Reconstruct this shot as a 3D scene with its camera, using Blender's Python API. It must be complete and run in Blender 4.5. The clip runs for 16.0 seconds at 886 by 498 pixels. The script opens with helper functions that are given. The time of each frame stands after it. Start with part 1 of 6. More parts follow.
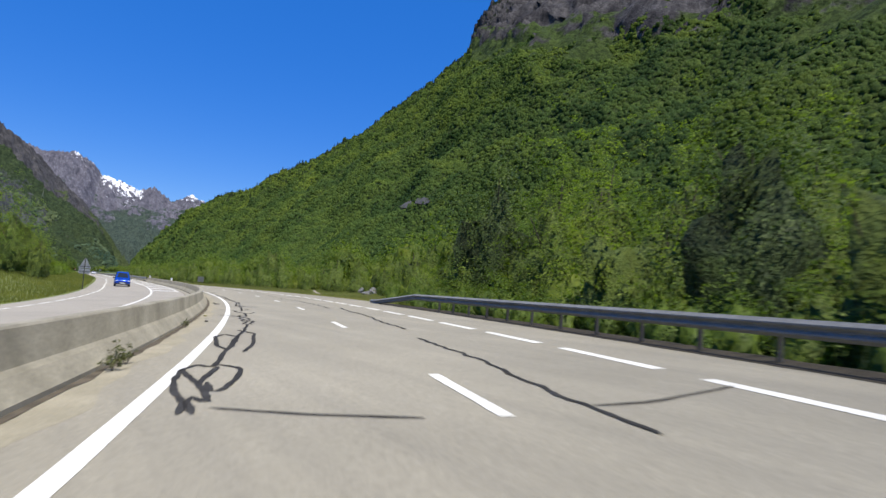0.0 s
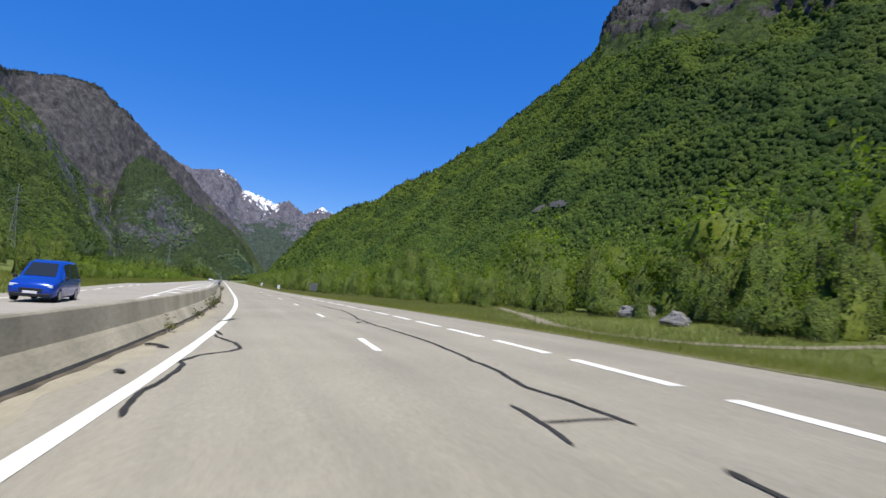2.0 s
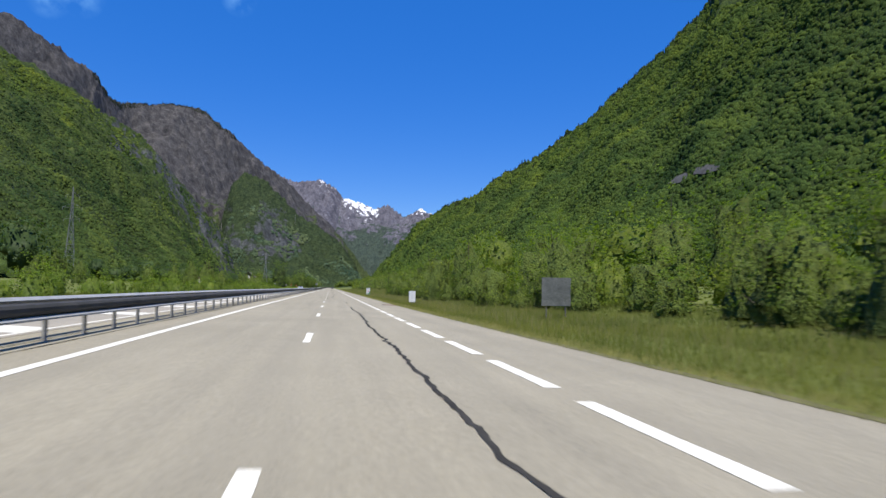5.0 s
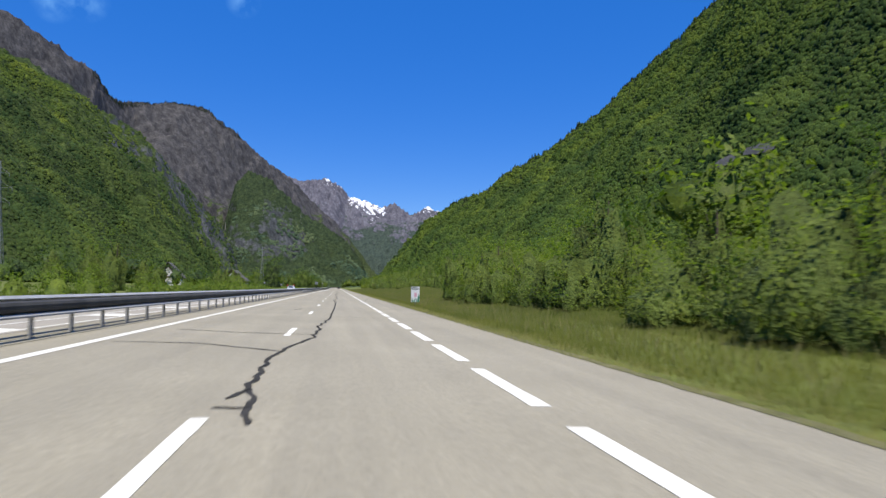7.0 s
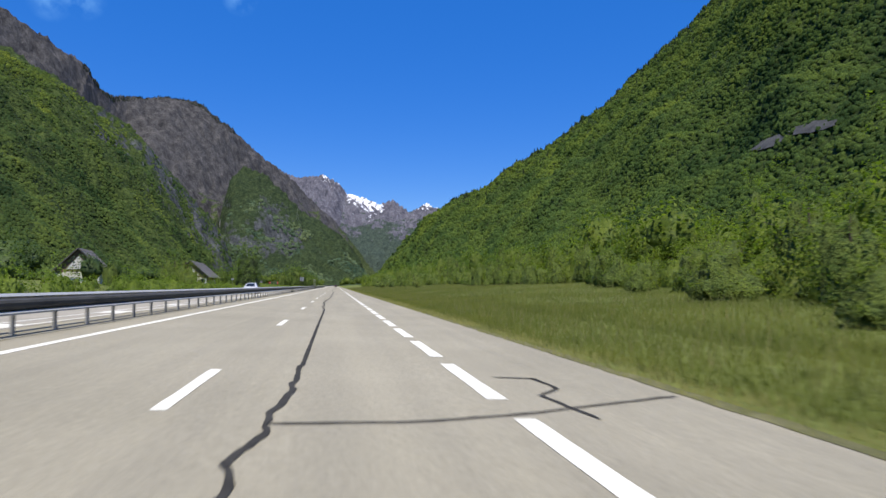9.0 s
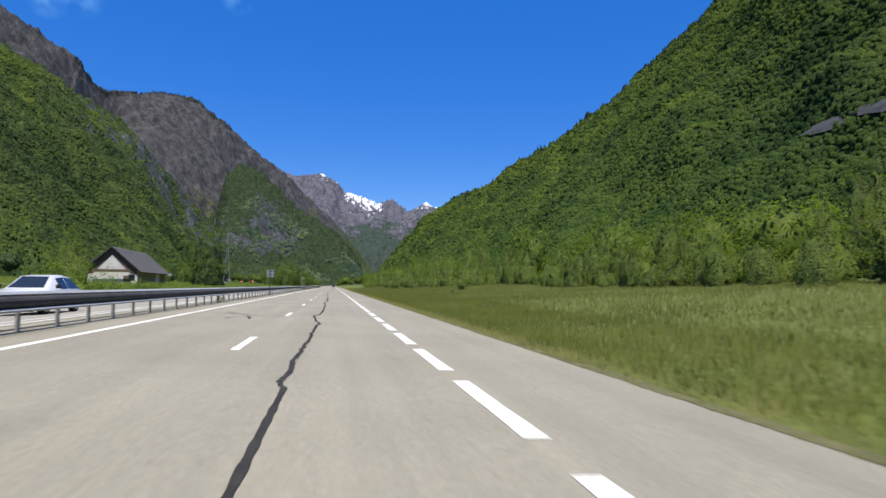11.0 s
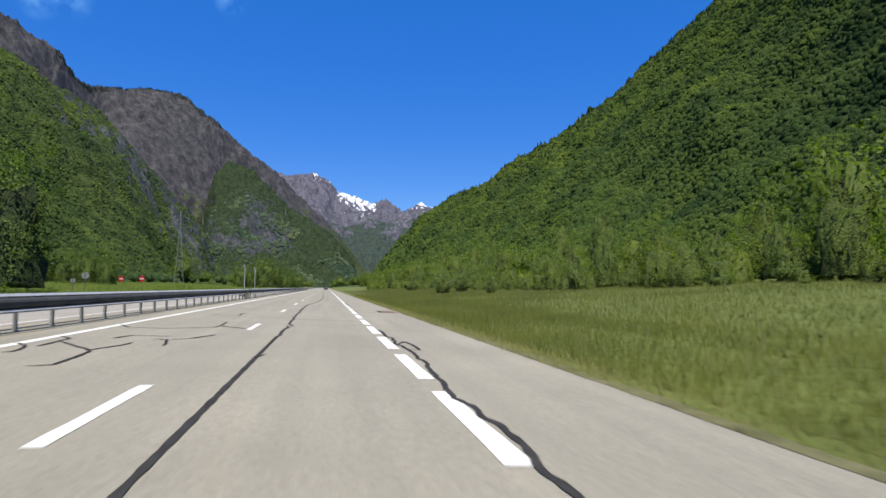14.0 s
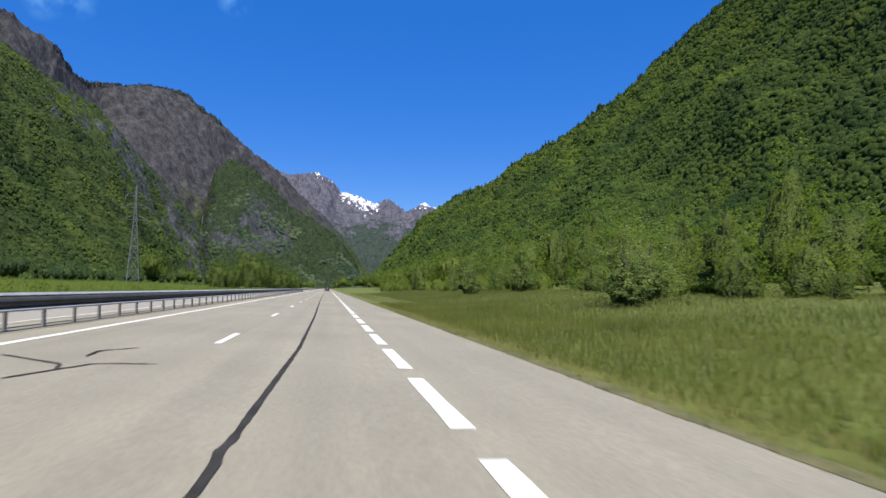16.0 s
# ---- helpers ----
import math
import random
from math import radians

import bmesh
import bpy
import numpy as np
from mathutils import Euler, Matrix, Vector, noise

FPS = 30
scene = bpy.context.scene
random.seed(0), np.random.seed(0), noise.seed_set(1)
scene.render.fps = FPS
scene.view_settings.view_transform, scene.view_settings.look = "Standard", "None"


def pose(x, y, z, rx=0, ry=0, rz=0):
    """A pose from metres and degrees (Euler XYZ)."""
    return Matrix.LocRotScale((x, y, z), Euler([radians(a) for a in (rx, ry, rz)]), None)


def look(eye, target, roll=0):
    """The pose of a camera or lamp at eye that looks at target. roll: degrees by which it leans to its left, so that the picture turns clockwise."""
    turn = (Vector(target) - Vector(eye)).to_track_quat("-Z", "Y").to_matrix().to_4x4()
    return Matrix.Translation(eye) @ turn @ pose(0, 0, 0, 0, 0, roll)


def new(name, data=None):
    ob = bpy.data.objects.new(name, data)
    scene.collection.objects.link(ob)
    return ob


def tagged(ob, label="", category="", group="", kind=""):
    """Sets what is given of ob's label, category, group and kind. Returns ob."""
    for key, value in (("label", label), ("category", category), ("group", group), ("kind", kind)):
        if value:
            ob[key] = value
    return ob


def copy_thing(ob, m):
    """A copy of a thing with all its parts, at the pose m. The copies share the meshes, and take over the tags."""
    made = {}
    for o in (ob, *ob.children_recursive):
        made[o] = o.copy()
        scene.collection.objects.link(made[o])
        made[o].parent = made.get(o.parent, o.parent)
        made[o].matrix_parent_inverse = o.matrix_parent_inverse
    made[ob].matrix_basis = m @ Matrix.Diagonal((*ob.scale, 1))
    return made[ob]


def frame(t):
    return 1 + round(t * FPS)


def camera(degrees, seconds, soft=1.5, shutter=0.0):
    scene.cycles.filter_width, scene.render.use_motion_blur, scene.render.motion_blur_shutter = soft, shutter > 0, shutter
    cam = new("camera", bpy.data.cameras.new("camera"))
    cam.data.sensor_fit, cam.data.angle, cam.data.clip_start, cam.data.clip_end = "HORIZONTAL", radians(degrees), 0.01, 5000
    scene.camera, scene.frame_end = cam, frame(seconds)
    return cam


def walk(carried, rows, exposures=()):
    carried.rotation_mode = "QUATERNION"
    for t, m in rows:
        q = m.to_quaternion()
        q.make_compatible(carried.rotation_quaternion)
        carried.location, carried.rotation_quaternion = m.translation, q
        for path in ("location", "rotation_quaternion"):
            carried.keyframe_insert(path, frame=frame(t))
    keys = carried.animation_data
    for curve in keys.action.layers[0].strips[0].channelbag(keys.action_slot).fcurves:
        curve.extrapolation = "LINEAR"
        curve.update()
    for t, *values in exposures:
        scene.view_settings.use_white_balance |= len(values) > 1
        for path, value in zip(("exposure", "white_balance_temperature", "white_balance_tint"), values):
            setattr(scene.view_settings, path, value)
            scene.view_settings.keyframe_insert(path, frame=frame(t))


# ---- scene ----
# The camera rides in a car; one lens for the whole drive.
cam = camera(70.0, 16.0, soft=1.5, shutter=0.14)
ROWS = [
    (0.0, -16.99, -199.28, 1.095, -30.22, 4.38, -4.16),
    (0.5, -12.79, -185.58, 1.123, -27.49, 4.22, -4.40),
    (1.0, -9.33, -171.22, 1.131, -24.82, 4.35, -4.76),
    (1.5, -6.69, -157.31, 1.134, -22.10, 4.39, -4.60),
    (2.0, -4.59, -142.76, 1.142, -19.31, 4.45, -4.77),
    (2.5, -3.06, -128.55, 1.161, -16.46, 4.50, -4.60),
    (3.0, -1.95, -114.33, 1.188, -14.22, 4.46, -3.89),
    (3.5, -1.01, -99.25, 1.221, -12.52, 4.19, -2.95),
    (4.0, -0.33, -84.37, 1.241, -11.29, 3.93, -2.22),
    (6.5, 1.08, -6.31, 1.212, -9.46, 3.58, -0.44),
    (7.0, 1.23, 9.84, 1.207, -9.42, 3.54, -0.40),
    (7.5, 1.37, 25.41, 1.203, -9.41, 3.42, -0.34),
    (8.0, 1.50, 40.90, 1.199, -9.40, 3.41, -0.46),
    (8.5, 1.59, 56.29, 1.196, -9.45, 3.30, -0.21),
    (9.0, 1.65, 71.55, 1.194, -9.61, 3.34, -0.24),
    (11.5, 1.77, 145.40, 1.190, -9.88, 3.39, -0.59),
    (12.0, 1.80, 159.68, 1.189, -9.96, 3.38, -0.68),
    (12.5, 1.85, 173.82, 1.188, -10.04, 3.39, -0.61),
    (13.0, 1.92, 187.87, 1.186, -10.14, 3.41, -0.56),
    (13.5, 2.00, 201.87, 1.183, -10.27, 3.48, -0.55),
    (14.0, 2.09, 215.86, 1.180, -10.41, 3.52, -0.30),
    (14.5, 2.16, 229.87, 1.178, -10.46, 3.58, -0.27),
    (15.0, 2.21, 243.92, 1.176, -10.48, 3.63, -0.34),
    (15.5, 2.24, 258.01, 1.176, -10.34, 3.59, -0.29),
    (16.0, 2.25, 272.11, 1.175, -10.24, 3.64, -0.56),
]
walk(cam, [(t, pose(x, y, z, 90 + pitch, roll, yaw)) for t, x, y, z, yaw, pitch, roll in ROWS], exposures=[(0.0, 0.22), (16.0, 0.22)])

# ---- world and sun: clear midday in May, sun high behind the camera ----
SUN_EL, SUN_AZ = 64.0, 181.0   # degrees; azimuth clockwise from +y
world = bpy.data.worlds.new("sky")
scene.world = world
world.use_nodes = True
wn = world.node_tree
wn.nodes.clear()
sky = wn.nodes.new("ShaderNodeTexSky")
sky.sky_type = "NISHITA"
sky.sun_disc = False
sky.sun_elevation = radians(SUN_EL)
sky.sun_rotation = radians(SUN_AZ)
sky.altitude = 900
sky.air_density = 1.0
sky.dust_density = 0.1
sky.ozone_density = 2.2
wbg = wn.nodes.new("ShaderNodeBackground")
wbg.inputs["Strength"].default_value = 0.12
wout = wn.nodes.new("ShaderNodeOutputWorld")
deep = wn.nodes.new("ShaderNodeHueSaturation")
deep.inputs["Hue"].default_value = 0.519
deep.inputs["Saturation"].default_value = 1.46
deep.inputs["Value"].default_value = 1.17
wn.links.new(sky.outputs["Color"], deep.inputs["Color"])
even = wn.nodes.new("ShaderNodeMix")
even.data_type = "RGBA"
even.inputs["Factor"].default_value = 0.5
even.inputs["B"].default_value = (0.30, 1.62, 5.5, 1)   # clear deep blue of high thin air
wn.links.new(deep.outputs["Color"], even.inputs["A"])
# faint wisps of cloud over the spur
way = wn.nodes.new("ShaderNodeTexCoord")
wisp = wn.nodes.new("ShaderNodeTexNoise")
wisp.inputs["Scale"].default_value = 34.0
wisp.inputs["Detail"].default_value = 5.0
wn.links.new(way.outputs["Generated"], wisp.inputs["Vector"])
reach = None
for az, el, wide in ((-23.0, 21.2, 0.028), (-20.8, 21.8, 0.03), (-8.7, 23.8, 0.026)):
    gap = wn.nodes.new("ShaderNodeVectorMath")
    gap.operation = "DISTANCE"
    gap.inputs[1].default_value = (math.sin(radians(az)) * math.cos(radians(el)), math.cos(radians(az)) * math.cos(radians(el)), math.sin(radians(el)))
    wn.links.new(way.outputs["Generated"], gap.inputs[0])
    near = wn.nodes.new("ShaderNodeMapRange")
    near.inputs["From Min"].default_value, near.inputs["From Max"].default_value = wide, 0.0
    wn.links.new(gap.outputs["Value"], near.inputs["Value"])
    if reach is None:
        reach = near.outputs["Result"]
    else:
        both = wn.nodes.new("ShaderNodeMath")
        both.operation = "ADD"
        wn.links.new(reach, both.inputs[0])
        wn.links.new(near.outputs["Result"], both.inputs[1])
        reach = both.outputs["Value"]
torn = wn.nodes.new("ShaderNodeMapRange")
torn.inputs["From Min"].default_value, torn.inputs["From Max"].default_value = 0.4, 0.62
wn.links.new(wisp.outputs["Fac"], torn.inputs["Value"])
veil = wn.nodes.new("ShaderNodeMath")
veil.operation = "MULTIPLY"
wn.links.new(reach, veil.inputs[0])
wn.links.new(torn.outputs["Result"], veil.inputs[1])
cloud = wn.nodes.new("ShaderNodeMix")
cloud.data_type = "RGBA"
cloud.inputs["B"].default_value = (1.0, 2.75, 6.4, 1)
wn.links.new(veil.outputs["Value"], cloud.inputs["Factor"])
wn.links.new(even.outputs["Result"], cloud.inputs["A"])
wn.links.new(cloud.outputs["Result"], wbg.inputs["Color"])
wn.links.new(wbg.outputs["Background"], wout.inputs["Surface"])

sun_data = bpy.data.lights.new("sun", "SUN")
sun_data.energy = 5.0
sun_data.angle = radians(0.5)
sun_data.color = (1.0, 0.94, 0.83)
sun = new("sun", sun_data)
_d = Vector((math.sin(radians(SUN_AZ)) * math.cos(radians(SUN_EL)), math.cos(radians(SUN_AZ)) * math.cos(radians(SUN_EL)), math.sin(radians(SUN_EL))))
sun.matrix_world = look(_d * 300, (0, 0, 0))


# ---- materials ----
def nodes_of(name, rough=0.8, metal=0.0, spec=0.3):
    m = bpy.data.materials.new(name)
    m.use_nodes = True
    nt = m.node_tree
    b = nt.nodes["Principled BSDF"]
    b.inputs["Roughness"].default_value = rough
    b.inputs["Metallic"].default_value = metal
    b.inputs["Specular IOR Level"].default_value = spec
    return m, nt, b


def node(nt, kind, **sets):
    n = nt.nodes.new(kind)
    for k, v in sets.items():
        n.inputs[k.replace("_", " ")].default_value = v
    return n


def coords(nt, scale=(1, 1, 1)):
    geo = nt.nodes.new("ShaderNodeNewGeometry")
    mp = nt.nodes.new("ShaderNodeMapping")
    mp.inputs["Scale"].default_value = scale
    nt.links.new(geo.outputs["Position"], mp.inputs["Vector"])
    return mp.outputs["Vector"]


def tex_noise(nt, vec, scale, detail=4.0, rough=0.55):
    n = nt.nodes.new("ShaderNodeTexNoise")
    n.inputs["Scale"].default_value = scale
    n.inputs["Detail"].default_value = detail
    n.inputs["Roughness"].default_value = rough
    nt.links.new(vec, n.inputs["Vector"])
    return n.outputs["Fac"]


def ramp(nt, fac, stops):
    r = nt.nodes.new("ShaderNodeValToRGB")
    el = r.color_ramp.elements
    while len(el) < len(stops):
        el.new(0.5)
    for e, (p, c) in zip(el, stops):
        e.position = p
        e.color = (*c, 1) if len(c) == 3 else c
    nt.links.new(fac, r.inputs["Fac"])
    return r.outputs["Color"]


def mixc(nt, fac, a, b, blend="MIX"):
    m = nt.nodes.new("ShaderNodeMix")
    m.data_type = "RGBA"
    m.blend_type = blend
    for sock, v in ((m.inputs["Factor"], fac), (m.inputs["A"], a), (m.inputs["B"], b)):
        if isinstance(v, (int, float)):
            sock.default_value = v
        elif isinstance(v, tuple):
            sock.default_value = (*v, 1)
        else:
            nt.links.new(v, sock)
    return m.outputs["Result"]


def math_n(nt, op, a, b=0.0, c=None):
    m = nt.nodes.new("ShaderNodeMath")
    m.operation = op
    for sock, v in zip(m.inputs, (a, b, c)):
        if v is None:
            continue
        if isinstance(v, (int, float)):
            sock.default_value = v
        else:
            nt.links.new(v, sock)
    return m.outputs["Value"]


def bump(nt, b, height, strength=0.4, dist=0.02):
    n = nt.nodes.new("ShaderNodeBump")
    n.inputs["Strength"].default_value = strength
    n.inputs["Distance"].default_value = dist
    nt.links.new(height, n.inputs["Height"])
    nt.links.new(n.outputs["Normal"], b.inputs["Normal"])


def speckled(name, dark, light, scale=3.0, fine=60.0, rough=0.8, metal=0.0, bump_h=0.3, bump_d=0.01, spec=0.3):
    """A surface with stains at one scale and grain at another."""
    m, nt, b = nodes_of(name, rough, metal, spec)
    v = coords(nt)
    big = tex_noise(nt, v, scale, 5)
    small = tex_noise(nt, v, fine, 3)
    base = ramp(nt, big, [(0.3, dark), (0.7, light)])
    grain = ramp(nt, small, [(0.3, (0.72, 0.72, 0.72)), (0.7, (1.1, 1.1, 1.1))])
    nt.links.new(mixc(nt, 1.0, base, grain, "MULTIPLY"), b.inputs["Base Color"])
    b.inputs["Diffuse Roughness"].default_value = 0.8
    bump(nt, b, small, bump_h, bump_d)
    return m


def asphalt_material():
    m, nt, b = nodes_of("bleached asphalt", 0.85, 0, 0.25)
    v = coords(nt)
    long = coords(nt, (1.6, 0.05, 1))
    big = tex_noise(nt, v, 0.25, 5)
    streak = tex_noise(nt, long, 1.0, 4)
    grain = tex_noise(nt, v, 16, 4, 0.75)
    stone = tex_noise(nt, v, 140, 2, 0.7)
    base = ramp(nt, big, [(0.3, (0.262, 0.242, 0.186)), (0.7, (0.308, 0.284, 0.219))])
    base = mixc(nt, 0.55, base, ramp(nt, streak, [(0.35, (0.84, 0.84, 0.85)), (0.65, (1.08, 1.07, 1.05))]), "MULTIPLY")
    base = mixc(nt, 0.9, base, ramp(nt, grain, [(0.3, (0.76, 0.76, 0.76)), (0.72, (1.2, 1.2, 1.2))]), "MULTIPLY")
    base = mixc(nt, 0.7, base, ramp(nt, stone, [(0.3, (0.75, 0.75, 0.75)), (0.7, (1.2, 1.2, 1.2))]), "MULTIPLY")
    nt.links.new(base, b.inputs["Base Color"])
    b.inputs["Diffuse Roughness"].default_value = 1.0
    bump(nt, b, stone, 0.35, 0.008)
    return m


def leaf_material(name, dark, mid, light, trans=0.25, drift=0.6, calm=0.0):
    m, nt, b = nodes_of(name, 0.6, 0, 0.25)
    geo = nt.nodes.new("ShaderNodeNewGeometry")
    info = nt.nodes.new("ShaderNodeObjectInfo")
    col = ramp(nt, geo.outputs["Random Per Island"], [(0.0, dark), (0.55, mid), (1.0, light)])
    tint = ramp(nt, info.outputs["Random"], [(0.0, (0.78, 0.86, 0.82)), (0.5, (0.98, 1.0, 1.0)), (1.0, (1.14, 1.08, 0.9))])
    col = mixc(nt, 1.0, col, tint, "MULTIPLY")
    col = mixc(nt, 1.0, col, ramp(nt, tex_noise(nt, coords(nt), drift, 3), [(0.35, (0.78, 0.84, 0.8)), (0.65, (1.2, 1.14, 1.1))]), "MULTIPLY")
    col = mixc(nt, 1.0 - calm, col, ramp(nt, tex_noise(nt, coords(nt), 4.5, 4, 0.7), [(0.36, (0.66, 0.7, 0.68)), (0.64, (1.24, 1.22, 1.16))]), "MULTIPLY")
    nt.links.new(col, b.inputs["Base Color"])
    tr = nt.nodes.new("ShaderNodeBsdfTranslucent")
    nt.links.new(mixc(nt, 1.0, col, (1.12, 1.3, 0.55), "MULTIPLY"), tr.inputs["Color"])
    mx = nt.nodes.new("ShaderNodeMixShader")
    mx.inputs["Fac"].default_value = trans
    nt.links.new(b.outputs["BSDF"], mx.inputs[1])
    nt.links.new(tr.outputs["BSDF"], mx.inputs[2])
    nt.links.new(mx.outputs["Shader"], nt.nodes["Material Output"].inputs["Surface"])
    return m


def forest_material(name, dark, light, upper=None, fall=None):
    """Crowns seen from far away: colour changes crown by crown, within a crown, and stand by stand."""
    m, nt, b = nodes_of(name, 0.85, 0, 0.08)
    geo = nt.nodes.new("ShaderNodeNewGeometry")
    v = coords(nt)
    col = ramp(nt, geo.outputs["Random Per Island"], [(0.0, dark), (0.5, tuple((a + c) / 2 for a, c in zip(dark, light))), (1.0, light)])
    leafy = tex_noise(nt, v, 0.7, 4, 0.75)
    col = mixc(nt, 1.0, col, ramp(nt, leafy, [(0.34, (0.64, 0.68, 0.65)), (0.66, (1.36, 1.32, 1.24))]), "MULTIPLY")
    col = mixc(nt, 0.8, col, ramp(nt, tex_noise(nt, v, 2.4, 3, 0.7), [(0.35, (0.76, 0.8, 0.78)), (0.65, (1.26, 1.22, 1.18))]), "MULTIPLY")
    stand = ramp(nt, tex_noise(nt, coords(nt, (1, 1, 0.8)), 0.012, 5, 0.6), [(0.36, (0.40, 0.52, 0.56)), (0.46, (0.80, 0.86, 0.84)), (0.66, (1.26, 1.17, 0.92))])
    col = mixc(nt, 1.0, col, stand, "MULTIPLY")
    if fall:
        # gullies and ribs drawn in colour only: shaded and lit streaks down the slope
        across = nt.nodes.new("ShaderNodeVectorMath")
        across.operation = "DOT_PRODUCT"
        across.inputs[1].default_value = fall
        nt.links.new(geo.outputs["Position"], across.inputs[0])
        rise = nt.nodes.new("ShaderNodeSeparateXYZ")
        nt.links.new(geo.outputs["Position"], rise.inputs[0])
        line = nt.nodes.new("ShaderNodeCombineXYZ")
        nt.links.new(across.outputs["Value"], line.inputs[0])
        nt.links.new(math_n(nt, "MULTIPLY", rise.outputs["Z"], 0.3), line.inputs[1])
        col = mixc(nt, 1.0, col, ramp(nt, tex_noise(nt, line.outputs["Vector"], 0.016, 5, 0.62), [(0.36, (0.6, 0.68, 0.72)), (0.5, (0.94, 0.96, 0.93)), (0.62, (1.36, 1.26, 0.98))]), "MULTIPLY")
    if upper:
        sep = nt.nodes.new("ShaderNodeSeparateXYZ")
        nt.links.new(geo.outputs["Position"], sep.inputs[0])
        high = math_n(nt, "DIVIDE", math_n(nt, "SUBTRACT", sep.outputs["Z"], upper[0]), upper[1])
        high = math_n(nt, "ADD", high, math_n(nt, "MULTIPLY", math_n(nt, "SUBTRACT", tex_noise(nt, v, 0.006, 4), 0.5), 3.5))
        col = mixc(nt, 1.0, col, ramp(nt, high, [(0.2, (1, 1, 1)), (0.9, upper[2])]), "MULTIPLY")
    nt.links.new(col, b.inputs["Base Color"])
    b.inputs["Diffuse Roughness"].default_value = 1.0
    bump(nt, b, leafy, 0.6, 1.6)
    return m


def slope_material(name, forest_dark, forest_light, rock_dark, rock_light, treeline, fuzz, rock_bias=0.0, snow=None, line=None):
    """A mountain flank: woods below and on gentle ground, bare rock above and on walls, snow in the high gullies."""
    m, nt, b = nodes_of(name, 0.9, 0, 0.1)
    v = coords(nt)
    geo = nt.nodes.new("ShaderNodeNewGeometry")
    sep = nt.nodes.new("ShaderNodeSeparateXYZ")
    nt.links.new(geo.outputs["Position"], sep.inputs[0])
    nrm = nt.nodes.new("ShaderNodeSeparateXYZ")
    nt.links.new(geo.outputs["Normal"], nrm.inputs[0])
    big = tex_noise(nt, v, 0.006, 6, 0.6)
    mid = tex_noise(nt, v, 0.05, 6, 0.65)
    fine = tex_noise(nt, v, 0.16, 5, 0.7)
    strat = tex_noise(nt, coords(nt, (1, 1, 0.16)), 0.032, 7, 0.72)
    wood = ramp(nt, mid, [(0.38, forest_dark), (0.62, forest_light)])
    wood = mixc(nt, 1.0, wood, ramp(nt, fine, [(0.38, (0.45, 0.5, 0.45)), (0.62, (1.5, 1.45, 1.35))]), "MULTIPLY")
    rock = ramp(nt, strat, [(0.36, rock_dark), (0.5, tuple((a + c) / 2 for a, c in zip(rock_dark, rock_light))), (0.64, rock_light)])
    rock = mixc(nt, 0.8, rock, ramp(nt, fine, [(0.38, (0.6, 0.6, 0.6)), (0.62, (1.35, 1.35, 1.35))]), "MULTIPLY")
    seam = tex_noise(nt, coords(nt, (1, 1, 0.12)), 0.11, 6, 0.7)
    rock = mixc(nt, 0.9, rock, ramp(nt, seam, [(0.36, (0.68, 0.68, 0.7)), (0.64, (1.36, 1.35, 1.32))]), "MULTIPLY")
    wash = tex_noise(nt, coords(nt, (1, 1, 0.05)), 0.03, 4, 0.6)
    rock = mixc(nt, ramp(nt, wash, [(0.62, (0, 0, 0)), (0.72, (0.55, 0.55, 0.55))]), rock, tuple(1.25 * c for c in rock_light))
    if line:
        # the tree line climbs away from a place in the valley
        far = nt.nodes.new("ShaderNodeVectorMath")
        far.operation = "DISTANCE"
        nt.links.new(geo.outputs["Position"], far.inputs[0])
        far.inputs[1].default_value = line[0]
        treeline = math_n(nt, "MULTIPLY", far.outputs["Value"], line[1])
    high = math_n(nt, "DIVIDE", math_n(nt, "SUBTRACT", sep.outputs["Z"], treeline), fuzz)
    steep = math_n(nt, "MULTIPLY", math_n(nt, "SUBTRACT", 0.62, nrm.outputs["Z"]), 1.6)
    bare = math_n(nt, "ADD", math_n(nt, "ADD", high, steep), math_n(nt, "MULTIPLY", math_n(nt, "SUBTRACT", big, 0.5 - rock_bias), 3.2))
    bare = math_n(nt, "ADD", bare, math_n(nt, "MULTIPLY", math_n(nt, "SUBTRACT", mid, 0.5), 1.6))
    fac = ramp(nt, bare, [(0.35, (0, 0, 0)), (0.6, (1, 1, 1))])
    col = mixc(nt, fac, wood, rock)
    if snow:
        # snow lies in streaks under the crest line: (x, crest height, depth of the snow below it)
        x0, x1 = snow[0][0], snow[-1][0]
        along = math_n(nt, "DIVIDE", math_n(nt, "SUBTRACT", sep.outputs["X"], x0), x1 - x0)
        line = ramp(nt, along, [((x - x0) / (x1 - x0), (z / 1000,) * 3) for x, z, d in snow])
        deep = ramp(nt, along, [((x - x0) / (x1 - x0), ((d + 150) / 300,) * 3) for x, z, d in snow])
        below = math_n(nt, "SUBTRACT", math_n(nt, "MULTIPLY", line, 1000.0), sep.outputs["Z"])
        s1 = math_n(nt, "DIVIDE", math_n(nt, "SUBTRACT", math_n(nt, "MULTIPLY_ADD", deep, 300.0, -150.0), below), 60.0)
        gully = tex_noise(nt, coords(nt, (1, 1, 0.5)), 0.036, 6, 0.75)
        s1 = math_n(nt, "ADD", s1, math_n(nt, "MULTIPLY", math_n(nt, "SUBTRACT", gully, 0.5), 13.0))
        col = mixc(nt, ramp(nt, s1, [(0.45, (0, 0, 0)), (0.6, (1, 1, 1))]), col, (0.86, 0.88, 0.92))
    nt.links.new(col, b.inputs["Base Color"])
    bump(nt, b, mixc(nt, 0.5, mixc(nt, 0.5, strat, seam), fine), 0.9, 8.0)
    return m


